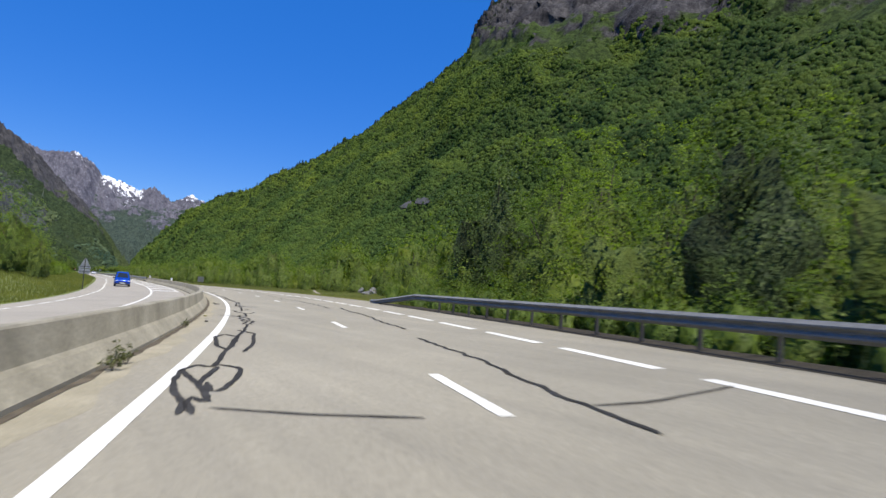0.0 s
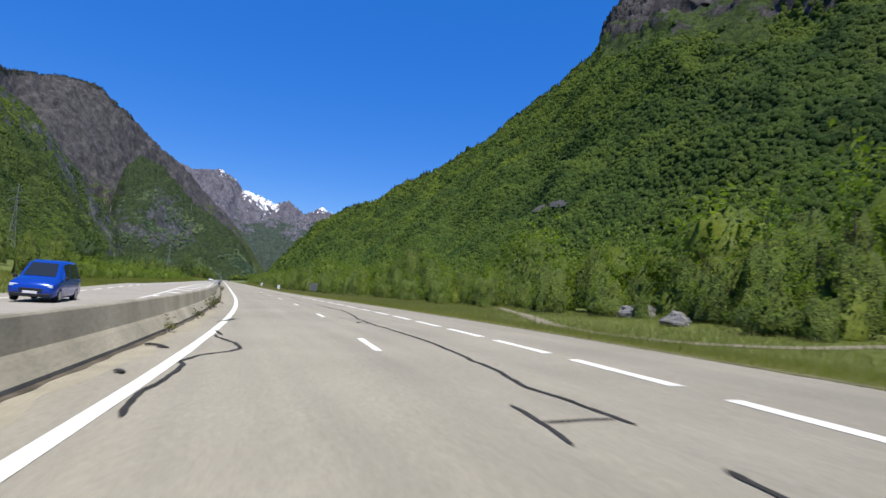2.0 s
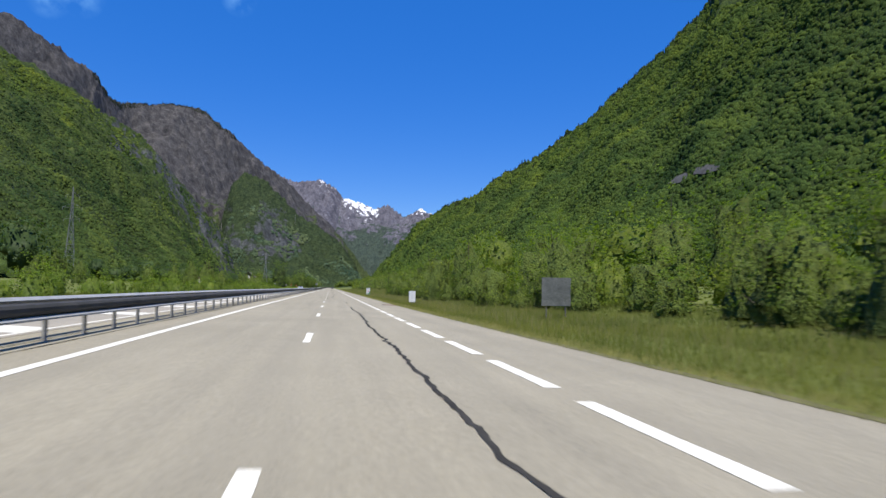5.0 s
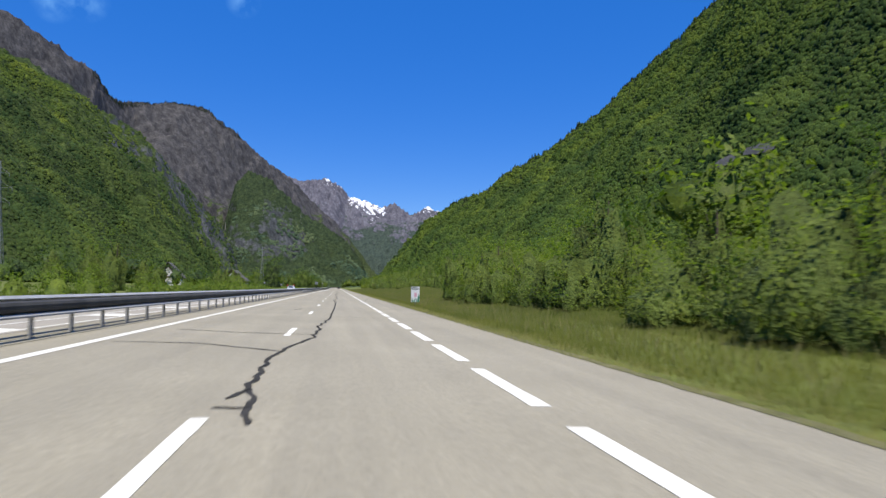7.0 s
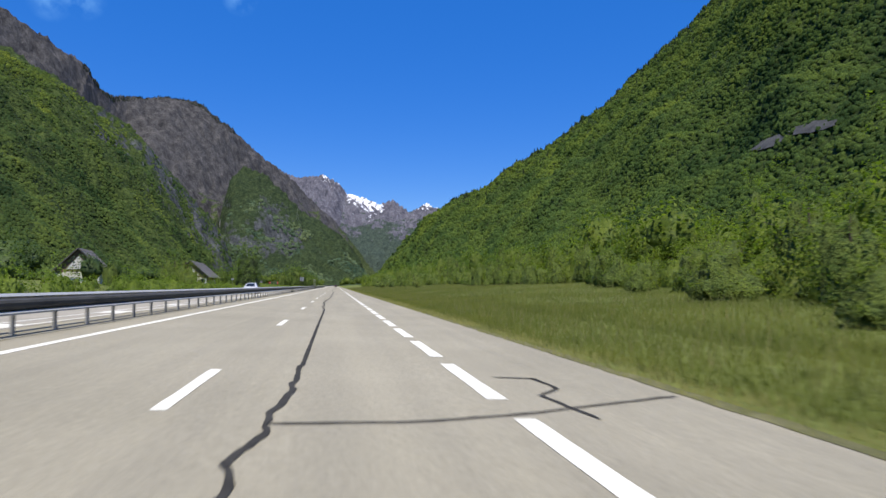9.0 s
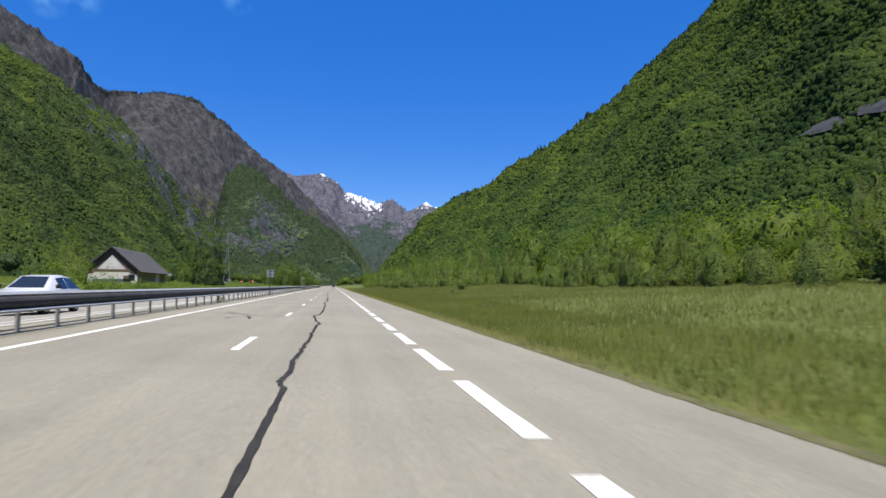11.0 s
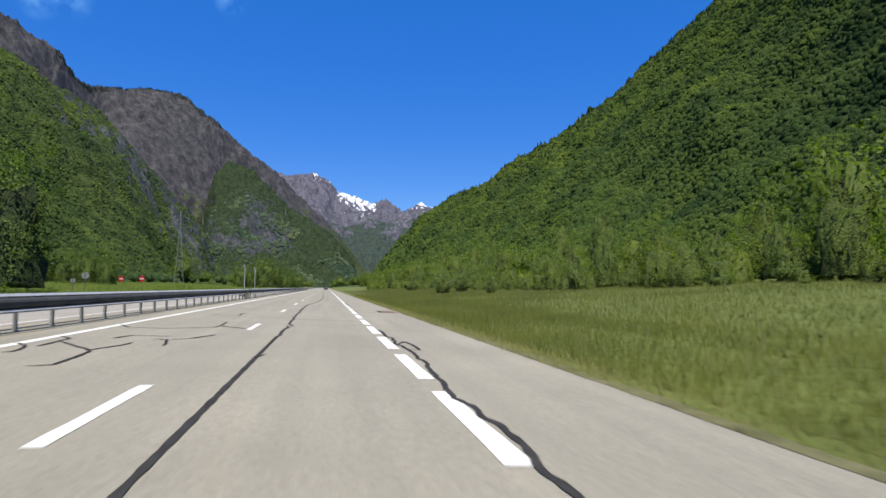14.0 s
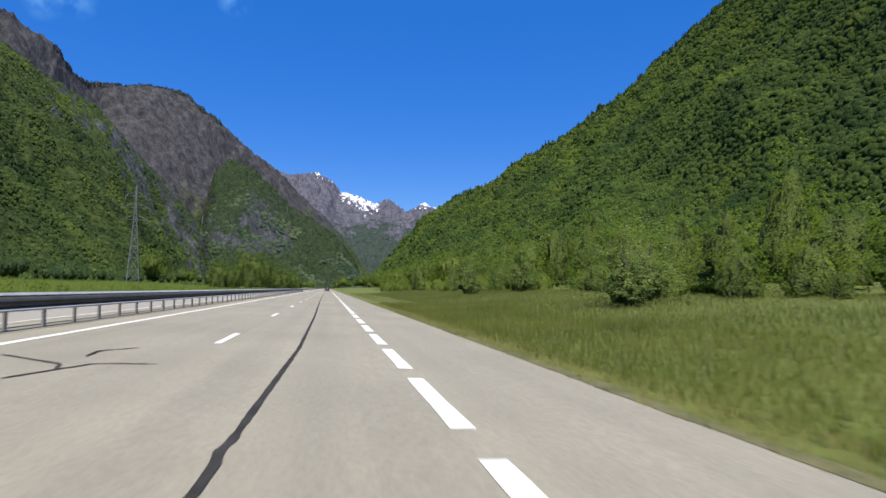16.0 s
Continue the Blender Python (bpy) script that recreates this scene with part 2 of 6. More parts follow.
ASPHALT = asphalt_material()
ASPHALT_OLD = speckled("worn asphalt of the other carriageway", (0.30, 0.276, 0.228), (0.36, 0.33, 0.272), 0.3, 50, 0.85)
PAINT = speckled("worn white road paint", (0.66, 0.65, 0.58), (0.80, 0.785, 0.71), 1.6, 30, 0.75, bump_h=0.2)
TAR = speckled("black crack-sealing tar", (0.032, 0.031, 0.029), (0.058, 0.056, 0.053), 2.0, 40, 0.9, spec=0.08)
CONCRETE = speckled("weathered barrier concrete", (0.225, 0.208, 0.155), (0.37, 0.342, 0.262), 0.7, 18, 0.9, bump_h=0.4)
SAND = speckled("sandy dust washed along the kerb", (0.27, 0.245, 0.172), (0.36, 0.325, 0.235), 1.3, 30, 0.95)
STEEL = speckled("dull galvanised steel", (0.13, 0.132, 0.128), (0.20, 0.20, 0.195), 1.5, 18, 0.6, 0.35, 0.1)
POST_STEEL = speckled("grey galvanised posts", (0.27, 0.27, 0.262), (0.36, 0.36, 0.345), 1.5, 18, 0.7, 0.0, 0.1)
BROWN_PATCH = speckled("reddish-brown road patch", (0.135, 0.085, 0.056), (0.215, 0.135, 0.092), 1.5, 35, 0.9)
GROUND = speckled("meadow soil under grass", (0.108, 0.135, 0.027), (0.14, 0.165, 0.037), 0.12, 2.2, 0.95, bump_h=0.6, bump_d=0.1)
TRACK = speckled("pale gravel track", (0.20, 0.18, 0.12), (0.30, 0.27, 0.19), 0.8, 20, 0.95)
ROCK = speckled("grey boulder stone", (0.12, 0.12, 0.12), (0.30, 0.29, 0.27), 1.6, 9, 0.9, bump_h=0.8, bump_d=0.05)
SCREE_STONE = speckled("grey scree", (0.075, 0.075, 0.075), (0.14, 0.137, 0.134), 0.15, 1.5, 0.95, bump_h=0.5, bump_d=0.3)
PALE_ROCK = speckled("pale grey outcrop", (0.12, 0.118, 0.118), (0.24, 0.236, 0.23), 0.05, 0.4, 0.95, bump_h=0.9, bump_d=2.0)
BARK = speckled("grey-brown bark", (0.07, 0.055, 0.04), (0.14, 0.115, 0.09), 2.0, 14, 0.95, bump_h=0.6)
LEAF_FRESH = leaf_material("fresh spring leaves", (0.118, 0.172, 0.026), (0.148, 0.21, 0.033), (0.2, 0.262, 0.05), 0.52)
LEAF_DEEP = leaf_material("deep green leaves", (0.075, 0.122, 0.024), (0.098, 0.152, 0.03), (0.13, 0.185, 0.042), 0.45)
LEAF_WILLOW = leaf_material("grey-green willow leaves", (0.122, 0.168, 0.03), (0.152, 0.202, 0.036), (0.2, 0.25, 0.052), 0.54)
# crown hearts: the shade inside a crown is put into these two colours
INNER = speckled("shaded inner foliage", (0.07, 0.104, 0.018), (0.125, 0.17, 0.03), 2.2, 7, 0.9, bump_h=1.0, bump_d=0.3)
INNER_DARK = speckled("inner foliage in deeper painted shade", (0.026, 0.044, 0.013), (0.055, 0.085, 0.021), 2.2, 7, 0.9, bump_h=1.0, bump_d=0.3)
GRASS = leaf_material("tall meadow grass", (0.112, 0.138, 0.026), (0.124, 0.15, 0.029), (0.145, 0.168, 0.038), 0.6, 0.16, 0.75)
CONIFER = forest_material("dark conifer needles", (0.016, 0.026, 0.016), (0.032, 0.045, 0.024))
# upper stands yellower; shade and haze lower down painted as a darker base
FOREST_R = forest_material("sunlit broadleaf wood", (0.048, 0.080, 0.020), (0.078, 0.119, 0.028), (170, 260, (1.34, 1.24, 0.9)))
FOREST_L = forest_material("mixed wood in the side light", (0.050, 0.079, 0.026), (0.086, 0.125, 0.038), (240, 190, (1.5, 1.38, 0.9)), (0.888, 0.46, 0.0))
# the haze before the spur is mixed into this bluish green
FOREST_A = forest_material("haze-tinted wood on the far spur", (0.066, 0.1, 0.066), (0.106, 0.145, 0.088))
SLOPE_R = slope_material("wooded flank with crags", (0.028, 0.045, 0.013), (0.05, 0.074, 0.019), (0.022, 0.021, 0.023), (0.088, 0.083, 0.082), 560, 45, -0.05, line=((-12, -186, 0), 0.385))
SLOPE_L = slope_material("brushy green flank with rock ribs", (0.024, 0.04, 0.012), (0.06, 0.085, 0.024), (0.036, 0.041, 0.043), (0.105, 0.112, 0.115), 900, 500, 0.3, line=((-330, 1850, 60), 1.6))
SLOPE_DOME = slope_material("grey-brown rock wall and dome", (0.035, 0.05, 0.022), (0.065, 0.085, 0.032), (0.032, 0.0315, 0.033), (0.092, 0.088, 0.087), 230, 260, 0.10)
SLOPE_APRON = slope_material("wooded spur with outcrops", (0.022, 0.036, 0.018), (0.04, 0.058, 0.025), (0.035, 0.04, 0.044), (0.088, 0.095, 0.1), 420, 220, 0.12, line=((-178, 2438, 160), 1.3))
# distance haze goes into the blue of the peak rock and its woods
SLOPE_PEAK = slope_material("haze-tinted high grey rock with snow gullies", (0.035, 0.052, 0.045), (0.055, 0.074, 0.06), (0.062, 0.061, 0.078), (0.155, 0.152, 0.178), 330, 240, 0.1, snow=[(-260, 760, -150), (-130, 760, -50), (-20, 745, 0), (30, 728, -80), (75, 645, 10), (140, 635, 70), (230, 600, 80), (310, 575, 40), (345, 590, -110), (520, 525, -140), (575, 545, -60), (634, 585, 30), (690, 555, -40)])


# ---- building helpers ----
def mesh_from(name, verts, faces, mat, smooth=False, normals=None):
    me = bpy.data.meshes.new(name)
    me.from_pydata(np.asarray(verts, float).tolist(), [], faces.tolist() if isinstance(faces, np.ndarray) else [list(map(int, f)) for f in faces])
    me.materials.append(mat)
    if normals is not None:
        me.polygons.foreach_set("use_smooth", np.ones(len(me.polygons), bool))
        me.normals_split_custom_set_from_vertices(np.asarray(normals, float).tolist())
    if smooth:
        me.polygons.foreach_set("use_smooth", np.ones(len(me.polygons), bool))
    me.update()
    return me


def part(name, bm, mat, parent, label=""):
    """Links a bmesh (or a ready mesh) as one mesh object under a thing or a part."""
    if isinstance(bm, bmesh.types.BMesh):
        me = bpy.data.meshes.new(name)
        bm.normal_update()
        bm.to_mesh(me)
        bm.free()
        me.materials.append(mat)
    else:
        me = bm
    ob = new(name, me)
    ob.parent = parent
    if label:
        ob["label"] = label
    return ob


def thing(name, m, label, category, group="", kind=""):
    ob = new(name)
    ob.empty_display_size = 0.2
    ob.matrix_world = m
    return tagged(ob, label, category, group, kind)


def box(bm, x0, x1, y0, y1, z0, z1, bevel=0.0):
    r = bmesh.ops.create_cube(bm, size=1.0, matrix=Matrix.Translation(((x0 + x1) / 2, (y0 + y1) / 2, (z0 + z1) / 2)) @ Matrix.Diagonal((x1 - x0, y1 - y0, z1 - z0, 1)))
    if bevel:
        es = list({e for v in r["verts"] for e in v.link_edges})
        bmesh.ops.bevel(bm, geom=es, offset=bevel, segments=2, affect="EDGES", profile=0.5)
    return bm


def rod(bm, a, b, r0, r1=None, seg=8):
    a, b = Vector(a), Vector(b)
    d = b - a
    bmesh.ops.create_cone(bm, cap_ends=True, segments=seg, radius1=r0, radius2=r0 if r1 is None else r1, depth=d.length,
                          matrix=Matrix.Translation((a + b) / 2) @ d.to_track_quat("Z", "Y").to_matrix().to_4x4())
    return bm


# ---- the line of the road: a left-hand bend that runs out into a long straight ----
CURVE, S_BEND, S_STRAIGHT = 0.00264, -114.1, -81.5
BANK_BEND, BANK_STRAIGHT, S_BANK0, S_BANK1 = 0.0696, -0.0315, -173.0, -9.8
_s = np.arange(-420, 0.01, 0.5)
_k = CURVE * np.clip((S_STRAIGHT - _s) / (S_STRAIGHT - S_BEND), 0, 1) + 0.000325 * ((_s > -171) & (_s < -128))   # a tighter stretch
_th = np.cumsum(_k[::-1])[::-1] * 0.5
_px = -np.cumsum(np.sin(_th)[::-1])[::-1] * 0.5
_py = -np.cumsum(np.cos(_th)[::-1])[::-1] * 0.5


def axis(s):
    """Place and heading (to the right of +y) of the lane line at s metres."""
    s = np.asarray(s, float)
    return np.interp(s, _s, _px), np.where(s > 0, s, np.interp(s, _s, _py)), np.interp(s, _s, _th)


def bank(s):
    a = np.clip((np.asarray(s, float) - S_BANK0) / (S_BANK1 - S_BANK0), 0, 1)
    return BANK_BEND + (BANK_STRAIGHT - BANK_BEND) * a * a * (3 - 2 * a)


MEDIAN = -5.3


def level(s, u):
    """Height of the road plane; beyond the median the other carriageway falls away to its own side."""
    b = bank(s)
    u = np.asarray(u, float)
    return np.where(u > MEDIAN, u * np.tan(b), MEDIAN * np.tan(b) + (u - MEDIAN) * np.tan(np.abs(b)))


def on_road(s, u, n=0.0):
    x, y, th = axis(s)
    return np.stack([x + u * np.cos(th), y - u * np.sin(th), level(s, u) + n], -1)


def road_pose(s, u, n=0.0, turn=0.0):
    p = on_road(s, u, n)
    return pose(*map(float, p), 0, 0, turn - math.degrees(float(axis(s)[2])))


def to_road(x, y):
    """Nearest s and offset u for places in the plan."""
    x, y = np.asarray(x, float), np.asarray(y, float)
    s, u = y.copy(), x.copy()
    low = y < -60
    if low.any():
        X, Y = x[low], y[low]
        near = np.argmin((X[:, None] - _px[None, ::4]) ** 2 + (Y[:, None] - _py[None, ::4]) ** 2, axis=1) * 4
        th = _th[near]
        dx, dy = X - _px[near], Y - _py[near]
        s[low] = _s[near] + dx * np.sin(th) + dy * np.cos(th)
        u[low] = dx * np.cos(th) - dy * np.sin(th)
    return s, u



def edge_r(s):
    return np.interp(s, [-300, -175, -150, -60, 0], [6.2, 6.2, 6.5, 6.5, 6.08])


def edge_l(s):
    return np.interp(s, [-300, -110, -60, 20], [-15.2, -15.0, -13.3, -13.1])


def ground_z(x, y):
    s, u = to_road(x, y)
    z = level(s, np.clip(u, edge_l(s), edge_r(s))) - 0.07
    right = np.clip((u - edge_r(s)) / 9.0, 0, 1)
    left = np.clip((edge_l(s) - u) / 10.0, 0, 1)
    far = np.maximum(right, left)
    far = far * far * (3 - 2 * far)
    roll = 0.18 * np.sin(x * 0.11 + 1.3) * np.sin(y * 0.07) + 0.10 * np.sin(x * 0.31) * np.sin(y * 0.23 + 2)
    rise = np.clip(u - 11, 0, 30) * 0.07 + np.clip(u - 41, 0, 200) * 0.02 + np.clip(-18 - u, 0, 40) * 0.05
    return z * (1 - far) + (-0.15 + roll) * far + rise


def spread(near, far, step, reach):
    """Grid lines: even near the road, growing towards the horizon."""
    mid = np.arange(near, far + 0.01, step)
    out, d, p = [], step, far
    while p < reach:
        d *= 1.35
        p += d
        out.append(p)
    back, d, p = [], step, near
    while p > -reach:
        d *= 1.35
        p -= d
        back.append(p)
    return np.array(back[::-1] + list(mid) + out)


def grid_faces(n, m):
    i = np.arange((n - 1) * (m - 1))
    a = (i // (m - 1)) * m + i % (m - 1)
    return np.stack([a, a + 1, a + m + 1, a + m], -1)


gx, gy = spread(-60, 60, 1.5, 4700), spread(-260, 420, 2.5, 4700)
GX, GY = np.meshgrid(gx, gy, indexing="ij")
GZ = ground_z(GX.ravel(), GY.ravel())
ground = new("ground", mesh_from("ground", np.stack([GX.ravel(), GY.ravel(), GZ], -1), grid_faces(len(gx), len(gy))[:, ::-1], GROUND, True))
tagged(ground, "flat grassy valley floor beside the motorway", "ground", kind="structure")


def strip(name, stations, u0, u1, n, mat, parent=None, cuts=1, jitter=0.0, skirt=0.0):
    """A ribbon of road surface between two offsets, which may change along the way."""
    s = np.asarray(stations, float)
    a = u0(s) if callable(u0) else np.full(len(s), u0)
    b = u1(s) if callable(u1) else np.full(len(s), u1)
    rng = np.random.default_rng(len(s))
    if jitter:
        b = b + rng.uniform(-jitter, jitter, len(s))
        a = a + rng.uniform(-jitter, jitter, len(s)) * 0.5
    cols = []
    if skirt:
        cols.append(on_road(s, a, n - skirt))
    for k in range(cuts + 1):
        cols.append(on_road(s, a + (b - a) * k / cuts, n))
    if skirt:
        cols.append(on_road(s, b, n - skirt))
    v = np.stack(cols, 1).reshape(-1, 3)
    me = mesh_from(name, v, grid_faces(len(s), len(cols))[:, ::-1], mat)
    if parent is None:
        return new(name, me)
    return part(name, me, mat, parent)


ROAD_S = np.concatenate([np.arange(-300, 420, 2.0), np.arange(420, 2600, 20.0)])
road = strip("road", ROAD_S, -5.9, edge_r, 0.0, ASPHALT, cuts=6, skirt=0.12)
tagged(road, "sun-bleached grey asphalt carriageway with two lanes and shoulder", "road", kind="structure")
road_other = strip("road_opposite", ROAD_S, edge_l, -5.95, 0.0, ASPHALT_OLD, cuts=5, skirt=0.12)
tagged(road_other, "grey asphalt carriageway for oncoming traffic beyond the median", "road", kind="structure")

# ---- road markings ----
LIFT = 0.006
strip("edge_line", np.arange(-290, 900, 2.0), -3.62, -3.42, LIFT, PAINT, road, jitter=0.012)


def dash_mesh(length, width):
    rng = random.Random(int(length * 100))
    n = 7
    v = []
    for k in range(n + 1):
        y = length * k / n
        v += [(-width / 2 + rng.uniform(-0.008, 0.008), y, 0), (width / 2 + rng.uniform(-0.008, 0.008), y, 0)]
    return mesh_from("dash", v, [(2 * k, 2 * k + 1, 2 * k + 3, 2 * k + 2) for k in range(n)], PAINT)


DASH_LANE, DASH_EDGE, DASH_OTHER = dash_mesh(3.0, 0.16), dash_mesh(3.35, 0.24), dash_mesh(3.0, 0.18)


def dash(name, me, s, u, length, parent):
    a, b = on_road(s, u, LIFT), on_road(s + length, u, LIFT)
    d = Vector(b - a)
    ob = part(name, me, PAINT, parent)
    right = Vector(on_road(s, u + 1.0, LIFT) - a).normalized()
    fwd = d.normalized()
    m = Matrix((right, fwd, right.cross(fwd))).transposed().to_4x4()
    m.translation = Vector(a)
    ob.matrix_world = m
    return ob


for k in range(-20, 62):
    dash("lane_dash", DASH_LANE, 13.0 * k, 0.0, 3.0, road)
for k in range(-66, 130):
    dash("shoulder_dash", DASH_EDGE, 3.46 + 4.4265 * k - (0.9 if k < -12 else 0.0), 3.5, 3.4, road)

# ---- mountains: flanks spanned between a foot line and a crest line ----
VIEW = Vector((1.8, 145.0, 1.2))


def bearing(az, el, dist):
    """A far place by compass bearing (from +y, clockwise), elevation and distance along the ground."""
    return (VIEW.x + dist * math.sin(radians(az)), VIEW.y + dist * math.cos(radians(az)), VIEW.z + dist * math.tan(radians(el)))


def catmull(rows, t):
    n = len(rows) - 1
    i = np.clip(np.floor(t * n).astype(int), 0, n - 1)
    f = (t * n - i)[:, None]
    return rows[i] * (1 - f) + rows[i + 1] * f


def flank(name, crest, foot, mat, label, nu=200, nv=90, power=1.15, rough=30.0, seed=0, behind=500.0, crag=0.0, cliff=None):
    crest, foot = np.array(crest, float), np.array(foot, float)
    tu = np.linspace(0, 1, nu)
    C, F = catmull(crest, tu), catmull(foot, tu)
    rows = []
    vs = np.concatenate([np.linspace(0, 1, nv), [1.15, 1.6]])
    for v in vs:
        w = min(v, 1.0)
        p = F + (C - F) * v
        z = F[:, 2] + (C[:, 2] - F[:, 2]) * w ** power
        if v > 1:
            z = C[:, 2] - (v - 1) * behind * 1.6
        rows.append(np.stack([p[:, 0], p[:, 1], z], -1))
    V = np.stack(rows, 1)
    flat = V.reshape(-1, 3)
    vv = np.tile(np.minimum(vs, 1.0), nu)
    out = flat.copy()
    for k in range(len(flat)):
        p = Vector(flat[k]) * 0.004 + Vector((seed * 13.7, seed * 5.1, 0))
        fade = min(1.0, vv[k] * 5) * (0.35 + 0.65 * min(1.0, (1.02 - vv[k]) * 5))
        r = noise.ridged_multi_fractal(p, 0.9, 2.1, 6, 1.0, 2.0) - 1.1
        g = noise.fractal(p * 6.0, 0.8, 2.0, 4)
        out[k, 2] += fade * (rough * r + rough * 0.22 * g)
        if crag:
            out[k, 2] += crag * noise.fractal(p * 14.0, 0.7, 2.2, 4) * max(0.0, vv[k] - 0.55) * 2
    if cliff:
        # upright ribs and gullies on the rock walls above the wood
        for k in range(len(out)):
            x, y, z = out[k]
            over = (z - cliff * math.hypot(x + 12, y + 186)) / 60.0
            if over > 0:
                w = min(1.0, over) * (1 if vv[k] < 1 else 0)
                r = noise.ridged_multi_fractal(Vector((x * 0.011, y * 0.011, z * 0.0025)), 0.8, 2.2, 5, 1.0, 2.0) - 1.1
                out[k, 0] -= w * 26 * r
                out[k, 2] += w * 14 * noise.fractal(Vector((x, y, z)) * 0.02, 0.7, 2.2, 4)
    ob = new(name, mesh_from(name, out, grid_faces(nu, len(vs)), mat, True))
    tagged(ob, label, "mountain", kind="structure")
    return out.reshape(nu, len(vs), 3)


right_crest = [bearing(az, el - 0.35, d) for az, el, d in ((3.0, 0.2, 3900), (6.0, 4.2, 3500), (8.0, 6.3, 3100), (9.0, 6.95, 2950), (10.6, 8.0, 2800), (13.2, 9.2, 2650), (15.7, 10.7, 2500), (18.3, 12.4, 2400),
                                     (20.8, 13.7, 2300), (23.8, 15.7, 2200), (25.7, 17.0, 2150), (28.1, 18.9, 2080), (30.5, 20.7, 1980), (32.3, 21.9, 1930), (34.0, 23.4, 1880),
                                     (36.6, 25.6, 1820), (37.6, 28.8, 1780), (41.0, 30.5, 1700), (52.0, 32.0, 1600), (90.0, 32.0, 1400), (120.0, 29.0, 1400))]
right_foot = [(x, y, -0.5) for x, y in ((190, 3700), (250, 3300), (265, 2800), (262, 2500), (260, 2250), (255, 2000), (250, 1750), (246, 1550), (242, 1380), (240, 1200), (238, 1050), (236, 900),
                                        (234, 750), (232, 620), (230, 500), (228, 330), (226, 150), (224, -60), (222, -320), (222, -700))]
flank_right = flank("hillside_right", right_crest, right_foot, SLOPE_R, "steep sunlit mountainside covered in broadleaf wood, with crags at the top", 420, 130, 1.05, 42, 1, crag=22, cliff=0.395)

left_crest = [bearing(*r) for r in ((-100, 18, 1200), (-75, 19, 1250), (-55, 24, 1300), (-42, 22.5, 1400), (-33, 20.2, 1550), (-26.6, 17.6, 1680), (-23.8, 16.4, 1720), (-22.0, 15.5, 1760), (-20.1, 14.5, 1820), (-18.1, 13.3, 1880),
                                    (-16.6, 12.1, 1920), (-15.1, 10.5, 1950), (-13.4, 8.6, 1980), (-11.8, 6.7, 2000), (-10.6, 5.3, 2030), (-9.3, 2.6, 2060), (-8.5, 0.3, 2100))]
left_foot = [(x, y, -0.5) for x, y in ((-190, -500), (-185, -200), (-180, 60), (-178, 260), (-178, 450), (-182, 640), (-186, 740), (-190, 840), (-195, 950), (-202, 1060), (-210, 1180), (-220, 1300), (-232, 1430), (-246, 1570), (-262, 1740), (-285, 1950), (-300, 2200))]
flank_left = flank("hillside_left", left_crest, left_foot, SLOPE_L, "green brushy mountain spur with grey rock ribs", 240, 90, 1.15, 34, 2, crag=10)

dome_crest = [bearing(*r) for r in ((-60, 27, 2300), (-40, 24, 2400), (-31, 21.5, 2500), (-26, 20.0, 2600), (-24, 19.0, 2650), (-21.9, 17.8, 2700), (-20.7, 17.0, 2750), (-19.8, 15.8, 2850), (-18.6, 15.4, 3000), (-17.6, 15.2, 3100), (-15.7, 15.5, 3200), (-14.0, 15.7, 3250),
                                    (-11.8, 15.2, 3300), (-10.6, 14.4, 3300), (-9.4, 13.6, 3320), (-8.0, 12.3, 3350), (-7.0, 11.6, 3380), (-6.3, 11.1, 3400), (-5.1, 10.2, 3450), (-3.7, 9.2, 3500), (-2.0, 7.6, 3550), (0.0, 5.6, 3550), (2.0, 3.2, 3500), (4.0, 0.4, 3450))]
dome_foot = [bearing(az, 0, d) for az, d in zip((-66, -46, -36, -31, -28.5, -26, -24.5, -23, -21.5, -20, -18, -16, -14, -12.5, -11, -9.5, -8.2, -7, -5.5, -4, -2.2, -0.2, 1.8, 4), np.linspace(1500, 3000, 24))]
flank_dome = flank("mountain_dome", dome_crest, dome_foot, SLOPE_DOME, "bare grey-brown rock wall and dome high above the valley", 260, 100, 1.0, 42, 3, crag=12)

apron_crest = [bearing(*r) for r in ((-13.0, 0.4, 2500), (-10.9, 3.6, 2550), (-10.1, 6.6, 2600), (-9.4, 9.3, 2650), (-8.3, 10.6, 2700), (-7.2, 10.2, 2700), (-6.2, 9.6, 2700), (-5.0, 8.4, 2680), (-3.4, 6.8, 2650), (-1.7, 5.9, 2620), (0.2, 4.7, 2600), (2.1, 2.5, 2550), (3.0, 0.3, 2500))]
apron_foot = [bearing(az, 0, 2150) for az in np.linspace(-12.5, 3.2, 13)]
flank_apron = flank("mountain_spur", apron_crest, apron_foot, SLOPE_APRON, "dark green wooded spur with pale outcrops below the dome", 200, 80, 1.1, 40, 6, crag=12)

peak_crest = [bearing(*r) for r in ((-9, 9.0, 4350), (-6.5, 9.6, 4400), (-4.6, 9.9, 4400), (-3.7, 9.5, 4400), (-2.4, 9.7, 4400), (-1.3, 9.8, 4400), (-0.1, 9.4, 4420), (0.8, 8.3, 4430), (1.4, 8.2, 4440), (2.7, 7.8, 4440), (3.9, 7.35, 4440), (4.6, 7.6, 4450), (5.1, 7.8, 4450), (5.7, 7.3, 4450), (6.6, 6.7, 4450),
                                    (7.4, 7.0, 4450), (8.2, 7.5, 4450), (8.8, 7.1, 4450), (9.3, 6.9, 4450), (11, 6.0, 4450), (14, 5.0, 4400), (18, 3.0, 4400))]
peak_foot = [bearing(az, 0, 3560) for az in np.linspace(-9, 16, 22)]
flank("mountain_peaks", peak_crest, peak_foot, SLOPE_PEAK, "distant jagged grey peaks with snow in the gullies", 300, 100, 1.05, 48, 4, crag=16)


